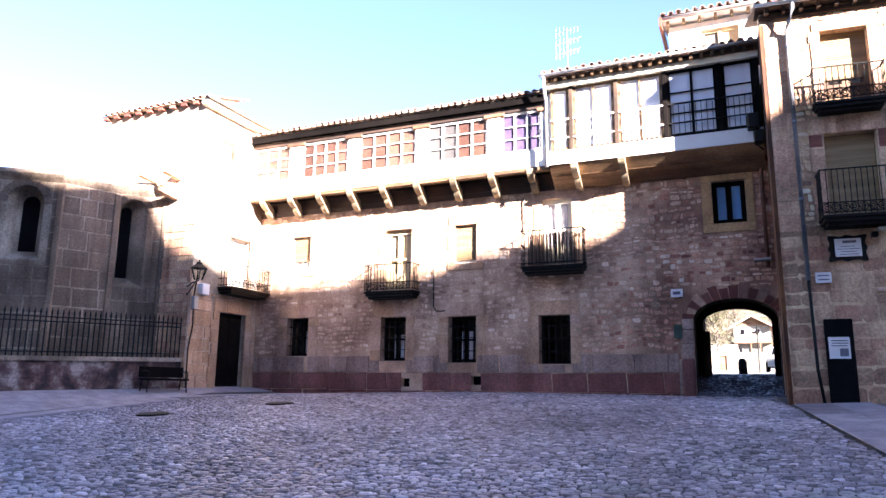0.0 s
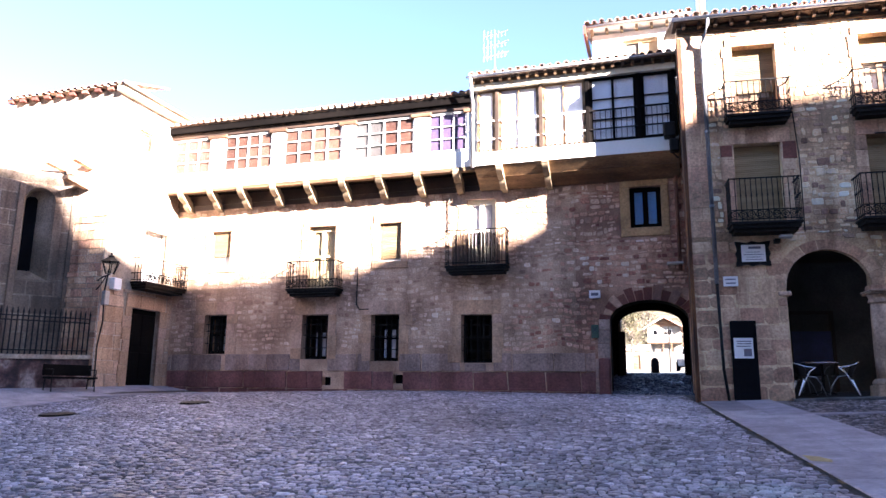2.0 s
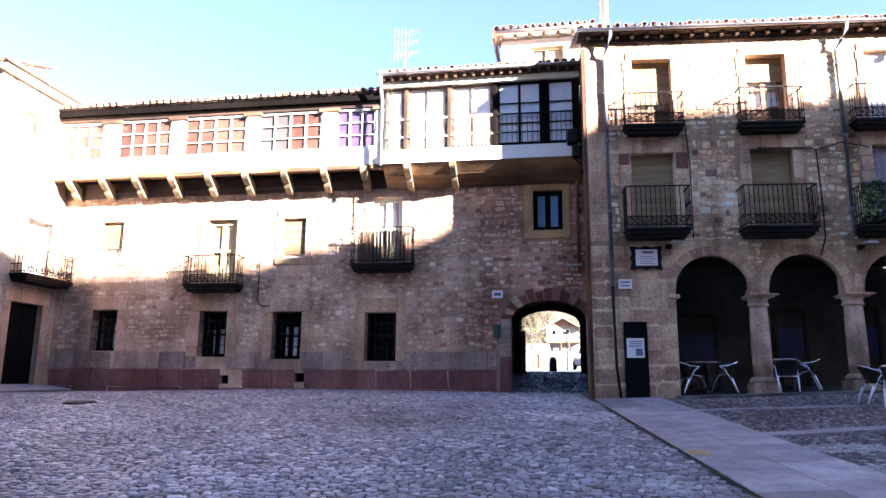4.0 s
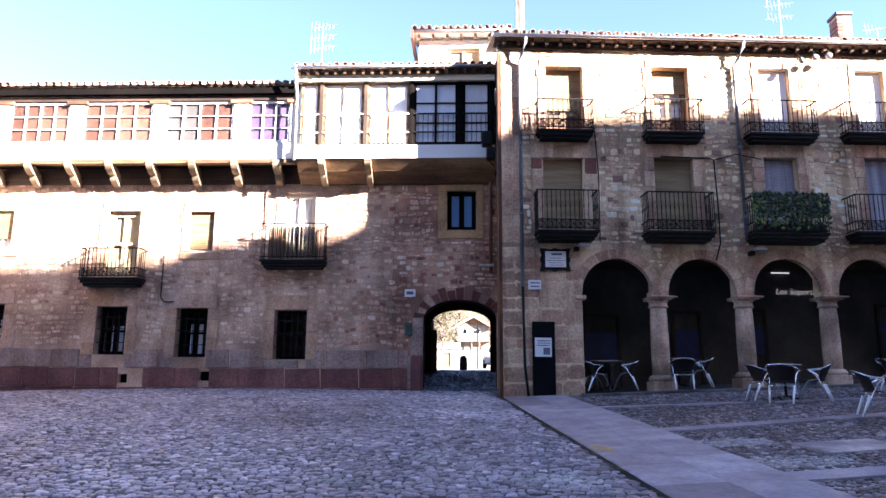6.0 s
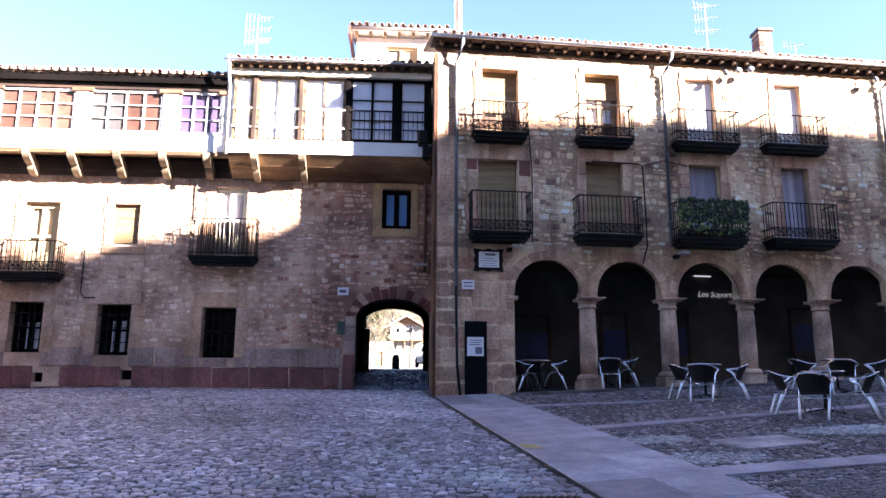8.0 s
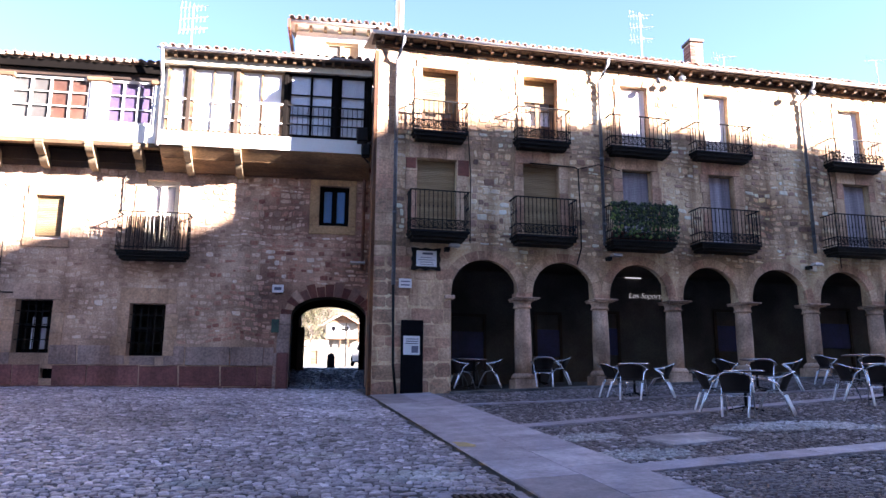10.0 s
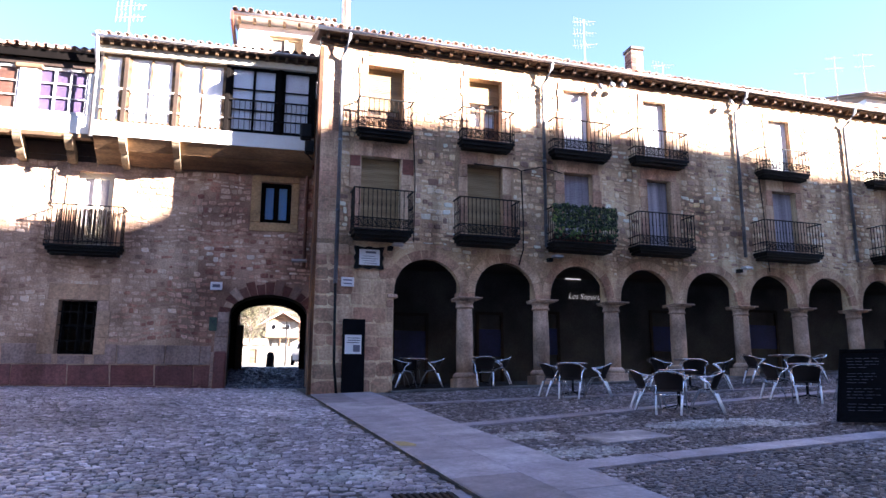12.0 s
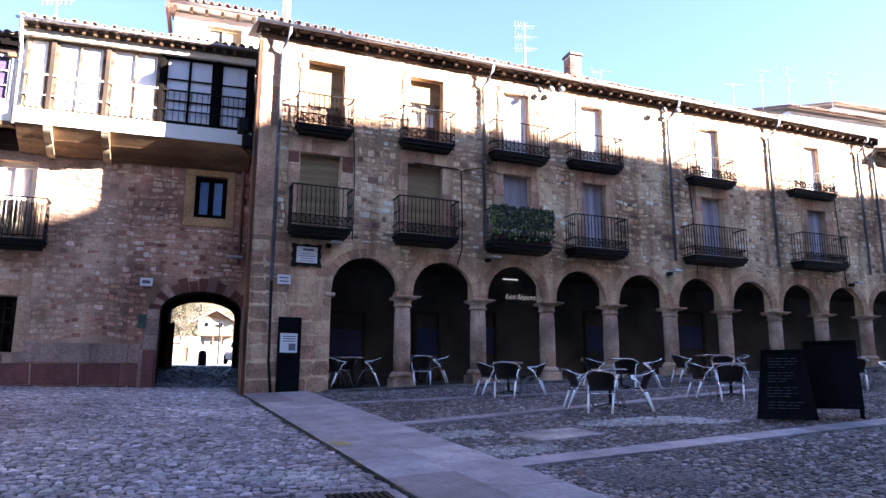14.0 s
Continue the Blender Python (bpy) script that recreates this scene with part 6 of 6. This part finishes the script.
def menu_board(x, y, turn, w, h, taper, label, legs, lines):
    """A folding board, narrower at the top, with chalk writing too small to read."""
    t = thing("menu_board", pose(x, y, ground_z(x, y), 0, 0, turn), label, "menu board", "menu boards")
    low = 0.16 if legs else 0.02

    def panel(*boxes):
        sh = Shape()
        for b in boxes:
            sh.box(*b)
        sh.v = [(px * (1 - taper * max(0.0, pz - low) / (h - low)), py, pz) for px, py, pz in sh.v]
        return sh

    tilt, back = pose(0, -0.2, 0, -10, 0, 0), pose(0, 0.28, 0, 12, 0, 0)
    e = w / 2
    part("frame", panel((-e, -e + 0.05, -0.035, 0.0, low, h, 0.006), (e - 0.05, e, -0.035, 0.0, low, h, 0.006), (-e + 0.05, e - 0.05, -0.035, 0.0, low, low + 0.06, 0.006), (-e + 0.05, e - 0.05, -0.035, 0.0, h - 0.06, h, 0.006)), mat_black, t, "", m=tilt)
    brd = part("board", panel((-e + 0.05, e - 0.05, -0.02, -0.008, low + 0.06, h - 0.06)), mat_black, t, "dark chalkboard", m=tilt)
    part("rear_panel", panel((-e, e, -0.03, 0.0, low, h, 0.006)), mat_black, t, m=back)
    if legs:
        for sx in (-1, 1):
            for m in (tilt, back):
                part("leg", Shape().box(sx * (e - 0.03) - 0.025, sx * (e - 0.03) + 0.025, -0.03, 0, 0, low), mat_black, t, m=m)
    part("hinge_rail", Shape().box(-e * (1 - taper), e * (1 - taper), -0.06, 0.06, h * 0.985 - 0.03, h * 0.985), mat_black, t)
    r = random.Random(int(x * 10))
    for k in range(lines):
        if k in (4, 9, 14):
            continue
        z = h - 0.15 - (h - low - 0.28) * k / lines
        a, end = -e + 0.13 + r.uniform(0, 0.04), e - 0.15 - r.uniform(0, 0.25)
        while a < end:
            b = min(end, a + r.uniform(0.05, 0.17))
            part("text_bar", panel((a, b, -0.024, -0.021, z - 0.004, z + 0.004)), mat_chalk, brd)
            a = b + r.uniform(0.02, 0.05)


menu_board(9.05, 9.5, -42, 0.9, 1.16, 0.3, "black chalkboard menu with faint pale writing", False, 18)
menu_board(9.98, 9.42, -46, 0.85, 1.3, 0.06, "black folding menu board on splayed legs", True, 0)

# ---- view through the passage ----
road = Shape()
xs, ys = np.linspace(-14, 14, 15), np.linspace(24.6, 78, 28)
road.v = [(x, y, ground_z(min(x, 1.2), y) - 0.005) for y in ys for x in xs]
road.f = [(j * 15 + i, j * 15 + i + 1, (j + 1) * 15 + i + 1, (j + 1) * 15 + i) for j in range(27) for i in range(14)]
setting("road", road, mat_grass, "pale sunlit gravel road beyond the passage", category="road")
bol = thing("stone_bollard", pose(-0.24, 30.0, ground_z(-0.24, 30)), "dark round-topped stone bollard in the road", "bollard")
part("shaft", Shape().lathe([(0.16, 0), (0.16, 0.42), (0.14, 0.52), (0.09, 0.58), (0.02, 0.6)], 0, 0, 14), mat_black, bol, "", True)
pole = thing("lamp_post", pose(0.47, 40.0, ground_z(0.47, 40)), "thin dark metal post beside the road", "post")
part("shaft", Shape().lathe([(0.04, 0), (0.03, 2.4)], 0, 0, 10), mat_iron, pole)
part("head", Shape().box(-0.25, 0.12, -0.06, 0.06, 2.0, 2.1), mat_iron, pole)
yard = thing("yard_wall", pose(-12, 72, ground_z(0, 72)), "white plastered garden wall with a gate", "wall")
part("wall", wall_shape(0, 30, -0.5, 1.7, 0.3, [(9.4, 10.1, -0.2, 1.4)]), mat_farwall, yard)
part("gate", Shape().box(9.4, 10.1, 0.1, 0.15, -0.1, 1.4), mat_wood, yard)
hz = ground_z(0, 110)
out_house = thing("country_house", pose(0.62, 110, hz), "white gabled house with wide brown eaves", "house")
part("wall", Shape().prism([(-2.4, -3), (2.4, -3), (2.4, 10.6 - hz), (0, 12.0 - hz), (-2.4, 10.6 - hz)], 0, 8), mat_farwall, out_house)
for sx in (-1, 1):
    part("roof", Shape().prism([(0, 12.35 - hz), (0, 12.1 - hz), (sx * 3.0, 10.4 - hz), (sx * 3.0, 10.62 - hz)], -0.9, 8.5), mat_tile, out_house, "brown tiled roof slope")
part("gable_panel", Shape().prism([(-2.0, 10.85 - hz), (2.0, 10.85 - hz), (0, 11.95 - hz)], -0.06, -0.01), mat_wood, out_house, "brown boarded gable")
for x in (-1.25, 0.75):
    w = part("window", Shape().box(x - 0.38, x + 0.38, -0.05, 0.02, 9.55 - hz, 10.4 - hz, 0.02), mat_whitewood, out_house)
    part("pane", Shape().box(x - 0.3, x + 0.3, -0.06, -0.05, 9.62 - hz, 10.33 - hz), mat_black, w)
for x in (-0.6, 1.4):
    w = part("window", Shape().box(x - 0.4, x + 0.4, -0.05, 0.02, 5.2 - hz, 7.0 - hz, 0.02), mat_wood, out_house)
    part("pane", Shape().box(x - 0.3, x + 0.3, -0.06, -0.05, 5.3 - hz, 6.9 - hz), mat_black, w)

part("balcony", Shape().box(-2.4, 2.6, -0.9, 0.0, 8.3 - hz, 8.48 - hz, 0.02), mat_wood, out_house, "brown timber balcony floor")
for x in (-0.2, 1.0, 2.5):
    part("balcony_post", Shape().box(x - 0.07, x + 0.07, -0.88, -0.74, 4.0 - hz, 8.3 - hz), mat_wood, out_house)
annex = thing("annex_house", pose(-3.5, 103, hz), "low white annex with a brown tiled roof", "house")
part("wall", Shape().box(-1.6, 1.9, 0, 4, -3, 6.9 - hz), mat_farwall, annex)
part("roof", Shape().prism_x([(-0.5, 6.85 - hz), (-0.5, 7.0 - hz), (2.0, 7.9 - hz), (4.4, 7.0 - hz), (4.4, 6.85 - hz)], -1.8, 2.2), mat_tile, annex, "brown tiled roof")
part("door", Shape().box(-0.5, 0.35, -0.05, 0.02, 3.9 - hz, 6.0 - hz, 0.02), mat_wood, annex, "dark wooden garage door")
part("window", Shape().box(1.0, 1.5, -0.05, 0.02, 5.2 - hz, 6.0 - hz, 0.02), mat_black, annex)


def winter_tree(x, y, h, seed, leaves, label):
    r = random.Random(seed)
    z = ground_z(x, y)
    t = thing("tree", pose(x, y, z - 0.1), label, "tree", "roadside trees")
    tr = Shape().tube([(0, 0, 0), (0.1, 0, h * 0.3), (0.05, 0.1, h * 0.6), (0.1, 0, h)], [h * 0.025, h * 0.02, h * 0.012, 0.02], 8)
    tips = []
    for k in range(46):
        b = h * r.uniform(0.22, 0.92)
        a, ln = r.uniform(0, 6.28), h * r.uniform(0.15, 0.42) * (1.15 - b / h)
        m = (math.cos(a) * ln * 0.5, math.sin(a) * ln * 0.5, b + ln * 0.35)
        e = (math.cos(a) * ln, math.sin(a) * ln, b + ln * 0.85)
        tr.tube([(0.08, 0.03, b), m, e], [h * 0.008, h * 0.005, 0.01], 5)
        tips += [m, e]
        for _ in range(3):
            q = tuple(v + r.uniform(-0.12, 0.12) * h for v in e)
            tr.tube([m, q], [h * 0.004, 0.006], 4)
            tips.append(q)
    part("trunk", tr, mat_bark, t)
    lv = Shape()
    for _ in range(leaves):
        c = Vector(r.choice(tips)) + Vector((r.gauss(0, 0.04), r.gauss(0, 0.04), r.gauss(0, 0.04))) * h
        u = Vector((r.uniform(-1, 1), r.uniform(-1, 1), r.uniform(-1, 1))).normalized() * r.uniform(0.06, 0.14)
        w = u.cross(Vector((r.uniform(-1, 1), r.uniform(-1, 1), 1))).normalized() * 0.07
        lv.add([c - u, c + w, c + u, c - w], [(0, 1, 2, 3)])
    if leaves:
        part("crown", lv, mat_outleaf, t)


winter_tree(-3.6, 96, 8.5, 3, 2600, "yellow-green roadside tree with thin crown")
winter_tree(-6.5, 104, 10.5, 4, 2600, "yellow-green roadside tree with thin crown")
winter_tree(-1.6, 118, 12.0, 5, 1600, "bare brown winter tree")
winter_tree(-9.5, 88, 7.5, 6, 2200, "yellow-green roadside tree with thin crown")
winter_tree(4.0, 124, 12.0, 7, 1600, "bare brown winter tree")
hill = Shape()
hx, hy = np.linspace(-160, 160, 33), np.linspace(130, 330, 21)
hill.v = [(x, y, ground_z(0, 130) - 2 + (y - 130) * 0.26 + 2.5 * noise.noise(Vector((x * 0.03, y * 0.03, 0)))) for y in hy for x in hx]
hill.f = [(j * 33 + i, j * 33 + i + 1, (j + 1) * 33 + i + 1, (j + 1) * 33 + i) for j in range(20) for i in range(32)]
setting("hillside", hill, mat_hill, "pale winter hillside behind the houses", category="hill")
carm = pose(1.7, 45, ground_z(1.2, 45), 0, 0, 90)
car = thing("parked_car", carm, "pale blue parked car beyond the passage", "car")
part("body", Shape().prism_x([(-0.75, 0.25), (0.75, 0.25), (0.78, 0.7), (0.6, 0.85), (0.5, 1.3), (-0.5, 1.3), (-0.6, 0.85), (-0.78, 0.7)], -1.9, 1.9), mat_gutter, car)
part("windscreen", Shape().prism_x([(-0.52, 0.9), (0.52, 0.9), (0.44, 1.24), (-0.44, 1.24)], -1.92, -1.905), mat_black, car)
for x in (-1.2, 1.2):
    for y in (-0.72, 0.72):
        part("wheel", Shape().lathe([(0.28, -0.1), (0.3, 0), (0.28, 0.1)], 0, 0, 14), mat_black, car, m=pose(x, y, 0.3, 90, 0, 0))

# ---- paving ----


def strip(p0, p1, w0, w1, n, name, label, mat, proud=0.03, rows=1, seed=0):
    """A band of slabs from p0 to p1, each slab a part."""
    t = thing(name, Matrix(), label, "pavement", "", "structure")
    r = random.Random(seed)
    a, b = Vector(p0), Vector(p1)
    d = (b - a).normalized()
    q = Vector((-d.y, d.x))
    cuts = [0.0]
    while cuts[-1] < 1:
        cuts.append(min(1.0, cuts[-1] + r.uniform(0.75, 1.25) / n))
    if len(cuts) > 2 and cuts[-1] - cuts[-2] < 0.3 / n:
        cuts.pop(-2)
    for j in range(rows):
        for u0, u1 in zip(cuts, cuts[1:]):
            g = 0.011
            sh = (0.4 / n if j % 2 else 0)
            u0, u1 = min(1, u0 + sh), min(1, u1 + sh)
            if u1 - u0 < 0.01:
                continue
            pts = []
            for u, v in ((u0, j / rows), (u1, j / rows), (u1, (j + 1) / rows), (u0, (j + 1) / rows)):
                w = w0 + (w1 - w0) * u
                c = a + (b - a) * u + q * (w * v)
                pts.append(c)
            m = sum(pts, Vector((0, 0))) / 4
            top = [(*(p + (m - p).normalized() * g * 1.4), ground_z(*p) + proud + 0.002 * r.random()) for p in pts]
            low = [(*(p + (m - p).normalized() * g * 0.5), ground_z(*p) + proud - 0.012) for p in pts]
            bot = [(x, y, z - 0.09) for x, y, z in low]
            part("slab", Shape().add(bot + low + top, [(8, 9, 10, 11)] + [(k, (k + 1) % 4, (k + 1) % 4 + 4, k + 4) for k in range(4)] + [(k + 4, (k + 1) % 4 + 4, (k + 1) % 4 + 8, k + 8) for k in range(4)]), mat, t)
    return t


strip((3.0, -4.2), (0.84, 17.75), -1.62, -1.5, 20, "slab_walk", "long walk of pale stone slabs across the square", mat_slab, 0.012, 2, 3)
strip((3.0, 11.2), (16.5, 14.9), 0.34, 0.34, 12, "paving_band", "narrow pale stone band in the cobbles", mat_slab, 0.012, 1, 4)
strip((3.35, 7.55), (17.0, 9.6), 0.42, 0.42, 12, "paving_band", "narrow pale stone band in the cobbles", mat_slab, 0.012, 1, 5)
strip((2.5, 14.75), (13.0, 15.0), 0.22, 0.22, 14, "paving_band", "narrow pale stone band in the cobbles", mat_slab, 0.012, 1, 6)
strip((4.42, 9.05), (5.55, 9.3), 0.8, 0.75, 1, "stone_slab", "large flat pale stone slab let into cobbles", mat_paleslab, 0.008, 1, 7)
strip((-14.6, 9.5), (-14.75, 15.2), -0.5, -0.5, 6, "drain_stones", "row of flat drain stones by the church", mat_slab, 0.012, 1, 8)
strip((-14.75, 15.25), (-12.5, 18.6), 0.5, 0.5, 4, "drain_stones", "row of flat drain stones by the church", mat_slab, 0.012, 1, 9)
joint = Shape()
for k in range(60):
    y = -4.0 + 21.8 * k / 59
    wob = 0.02 * noise.noise(Vector((y * 2.3, 0, 0)))
    joint.v += [(kerb_x(y) - 0.025 + wob, y, ground_z(kerb_x(y), y) - 0.004), (kerb_x(y) + 0.06, y, ground_z(kerb_x(y), y) - 0.004)]
joint.f = [(2 * k, 2 * k + 1, 2 * k + 3, 2 * k + 2) for k in range(59)]
setting("gutter_joint", joint, mat_moss, "dark mossy joint along the slab walk", category="gutter")
pav = Shape()
px, py = np.linspace(-20, -14.75, 8), np.linspace(6, 19.95, 15)
pav.v = [(x if i < 7 else x + 0.02, y, ground_z(x, y) + 0.006) for y in py for i, x in enumerate(px)]
pav.f = [(j * 8 + i, j * 8 + i + 1, (j + 1) * 8 + i + 1, (j + 1) * 8 + i) for j in range(14) for i in range(7)]
setting("pavement", pav, mat_slab, "smooth stone paving before the church", category="pavement")
step = Shape()
sn = 31
for k in range(sn):
    s = 1.95 + (A_LONG - 1.95) * k / (sn - 1)
    zz = ground_a(s, 0.5) + 0.045
    step.v += [(s, -0.5, zz - 0.4), (s, -0.5, zz - 0.02), (s, -0.48, zz), (s, 3.4, zz + 0.02)]
step.f = [(4 * k + j, 4 * k + 4 + j, 4 * k + 5 + j, 4 * k + 1 + j) for k in range(sn - 1) for j in range(3)]
part("arcade_floor", step, mat_darkslab, arcade_house, "stone arcade floor with a low step")
yp = thing("yellow_mark", Matrix(), "worn yellow paint mark on kerb stone", "paint mark")
part("paint", Shape().add([(x, y, ground_z(x, y) + 0.019) for x, y in ((1.66, 9.62), (1.86, 9.52), (1.9, 9.7), (1.8, 9.95), (1.63, 10.05))], [(0, 1, 2, 3, 4)]), mat_yellow, yp)
gr = thing("drain_grate", pose(1.4, 6.55, ground_z(1.4, 6.55), 4, 0, 3), "dark iron drain grate in a pale frame", "drain")
part("frame", Shape().box(-0.42, 0.42, -0.36, 0.36, -0.02, 0.015), mat_slab, gr)
part("pit", Shape().box(-0.3, 0.3, -0.25, 0.25, 0.0, 0.02), mat_black, gr)
for k in range(9):
    part("grate_bar", Shape().box(-0.28 + k * 0.065, -0.25 + k * 0.065, -0.25, 0.25, 0.02, 0.03), mat_iron, gr)
for x, y in ((-11.9, 11.9), (-10.8, 14.9)):
    mh = thing("manhole_cover", pose(x, y, ground_z(x, y), 4, 0, 0), "round iron manhole cover among cobbles", "manhole", "manhole covers")
    part("lid", Shape().lathe([(0.34, -0.02), (0.34, 0.012), (0.3, 0.018)], 0, 0, 20), mat_iron, mh)


def cobbles(name, label, x0, x1, y0, y1, sx, sy, inside, mat_one, mat_joined, near, height, seed, pale=None):
    """Rounded stones set in uneven rows: the nearest as single parts, the others joined."""
    r = random.Random(seed)
    bed = thing(name, Matrix(), label, "paving", "", "structure")
    units = []
    for _ in range(8):
        s = Shape()
        a0 = r.uniform(0, 1)
        k = [(math.cos(a0 + math.pi * j / 3) * r.uniform(0.46, 0.6), math.sin(a0 + math.pi * j / 3) * r.uniform(0.46, 0.6)) for j in range(6)]
        s.add([(x, y, 0) for x, y in k] + [(x * 0.95, y * 0.95, 0.7) for x, y in k] + [(x * 0.82, y * 0.82, 1.0 + r.uniform(-0.15, 0.1)) for x, y in k], [(j, (j + 1) % 6, (j + 1) % 6 + 6, j + 6) for j in range(6)] + [(j + 6, (j + 1) % 6 + 6, (j + 1) % 6 + 12, j + 12) for j in range(6)] + [(12, 13, 14, 15, 16, 17)])
        units.append((s.mesh("cobble", mat_one, True), list(s.v), list(s.f)))
    heaps = {False: ([], []), True: ([], [])}
    singles, row, y = 0, 0, y0
    while y < y1:
        x = x0 + (sx / 2 if row % 2 else 0)
        while x < x1:
            w = sx * r.uniform(0.6, 1.5)
            cx, cy = x + w / 2, y + r.uniform(-0.4, 0.4) * sy + 0.9 * sy * math.sin(x * 1.1 + row * 0.07) + 0.5 * sy * math.sin(x * 3.7 + row * 0.3)
            gone = noise.noise(Vector((cx * 0.7, cy * 0.7, seed))) > 0.12 and r.random() < 0.16
            if inside(cx, cy) and not gone:
                me, uv, uf = r.choice(units)
                z = ground_z(cx, cy) - 0.031
                h = height * r.uniform(0.6, 1.25)
                dx, dy = w * r.uniform(0.85, 1.0), sy * r.uniform(0.8, 1.08)
                if singles < 300 and near(cx, cy):
                    singles += 1
                    part("cobble", me, None, bed, m=Matrix.Translation((cx, cy, z)) @ Matrix.Diagonal((dx, dy, h + 0.012, 1)))
                else:
                    V, F = heaps[bool(pale and pale(cx, cy))]
                    b = len(V)
                    tx, ty = r.uniform(-0.12, 0.12), r.uniform(-0.12, 0.12)
                    turn = r.uniform(-0.6, 0.6)
                    ct, sn = math.cos(turn), math.sin(turn)
                    V.extend((cx + p * dx * ct - q * dy * sn, cy + p * dx * sn + q * dy * ct, z + (t * h) + 0.0705 * q * dy + (p * dx * tx + q * dy * ty if t else 0) * 0.6) for p, q, t in uv)
                    F.extend(tuple(i + b for i in f) for f in uf)
            x += w
        y += sy
        row += 1
    for k, mat in ((False, mat_joined), (True, mat_pale_pebble)):
        V, F = heaps[k]
        if V:
            me = bpy.data.meshes.new("cobbles")
            me.from_pydata(V, [], F)
            me.materials.append(mat)
            me.polygons.foreach_set("use_smooth", [True] * len(me.polygons))
            tagged(part("cobbles", me, None, bed), "pale river pebbles" if k else "grey river cobbles", "", "", "stuff")


def in_blot(x, y, blots):
    return any(((x - a) / c) ** 2 + ((y - b) / d) ** 2 < 1 for a, b, c, d in blots)


cobbles("cobble_field", "grey river cobbles set in sand across the square", -14.4, 3.0, -4.0, 19.92, 0.105, 0.082,
        lambda x, y: x < kerb_x(y) - 0.06 and (y > 3.6 or x > -7) and not (0.97 < x < 1.83 and 6.18 < y < 6.92) and not in_blot(x, y, [(-11.9, 11.9, 0.42, 0.42), (-10.8, 14.9, 0.42, 0.42)]),
        mat_cobble_one, mat_cobble, lambda x, y: -0.6 < x < 1.6 and 5.6 < y < 7.0, 0.021, 71,
        lambda x, y: in_blot(x, y, [(0.9, 7.9, 0.55, 0.35), (-1.3, 7.6, 0.4, 0.22), (-0.3, 9.2, 0.4, 0.2), (-0.6, 6.3, 0.5, 0.25), (0.3, 12.5, 0.35, 0.2)]))
cobbles("pebble_field", "small brown river pebbles between the stone bands", 2.6, 19.0, -3.0, 18.6, 0.075, 0.06,
        lambda x, y: kerb_x(y) + 1.58 < x < max(8.0, 1.25 * y + 1.5) and (FRAME_A.inverted() @ Vector((x, y, 0))).y < -0.52, mat_pebble, mat_pebble, lambda x, y: 3.9 < x < 5.2 and 6.2 < y < 7.3, 0.021, 72,
        lambda x, y: in_blot(x, y, [(6.9, 10.4, 1.2, 0.45), (3.8, 8.7, 0.7, 0.35), (3.6, 10.2, 0.6, 0.35), (7.9, 9.95, 0.5, 0.25)]))
cobbles("passage_cobbles", "cobbles climbing through the passage, shade in their colour", -1.45, 0.9, 19.95, 24.6, 0.13, 0.1, lambda x, y: True, mat_darkcobble, mat_darkcobble, lambda x, y: False, 0.045, 73)
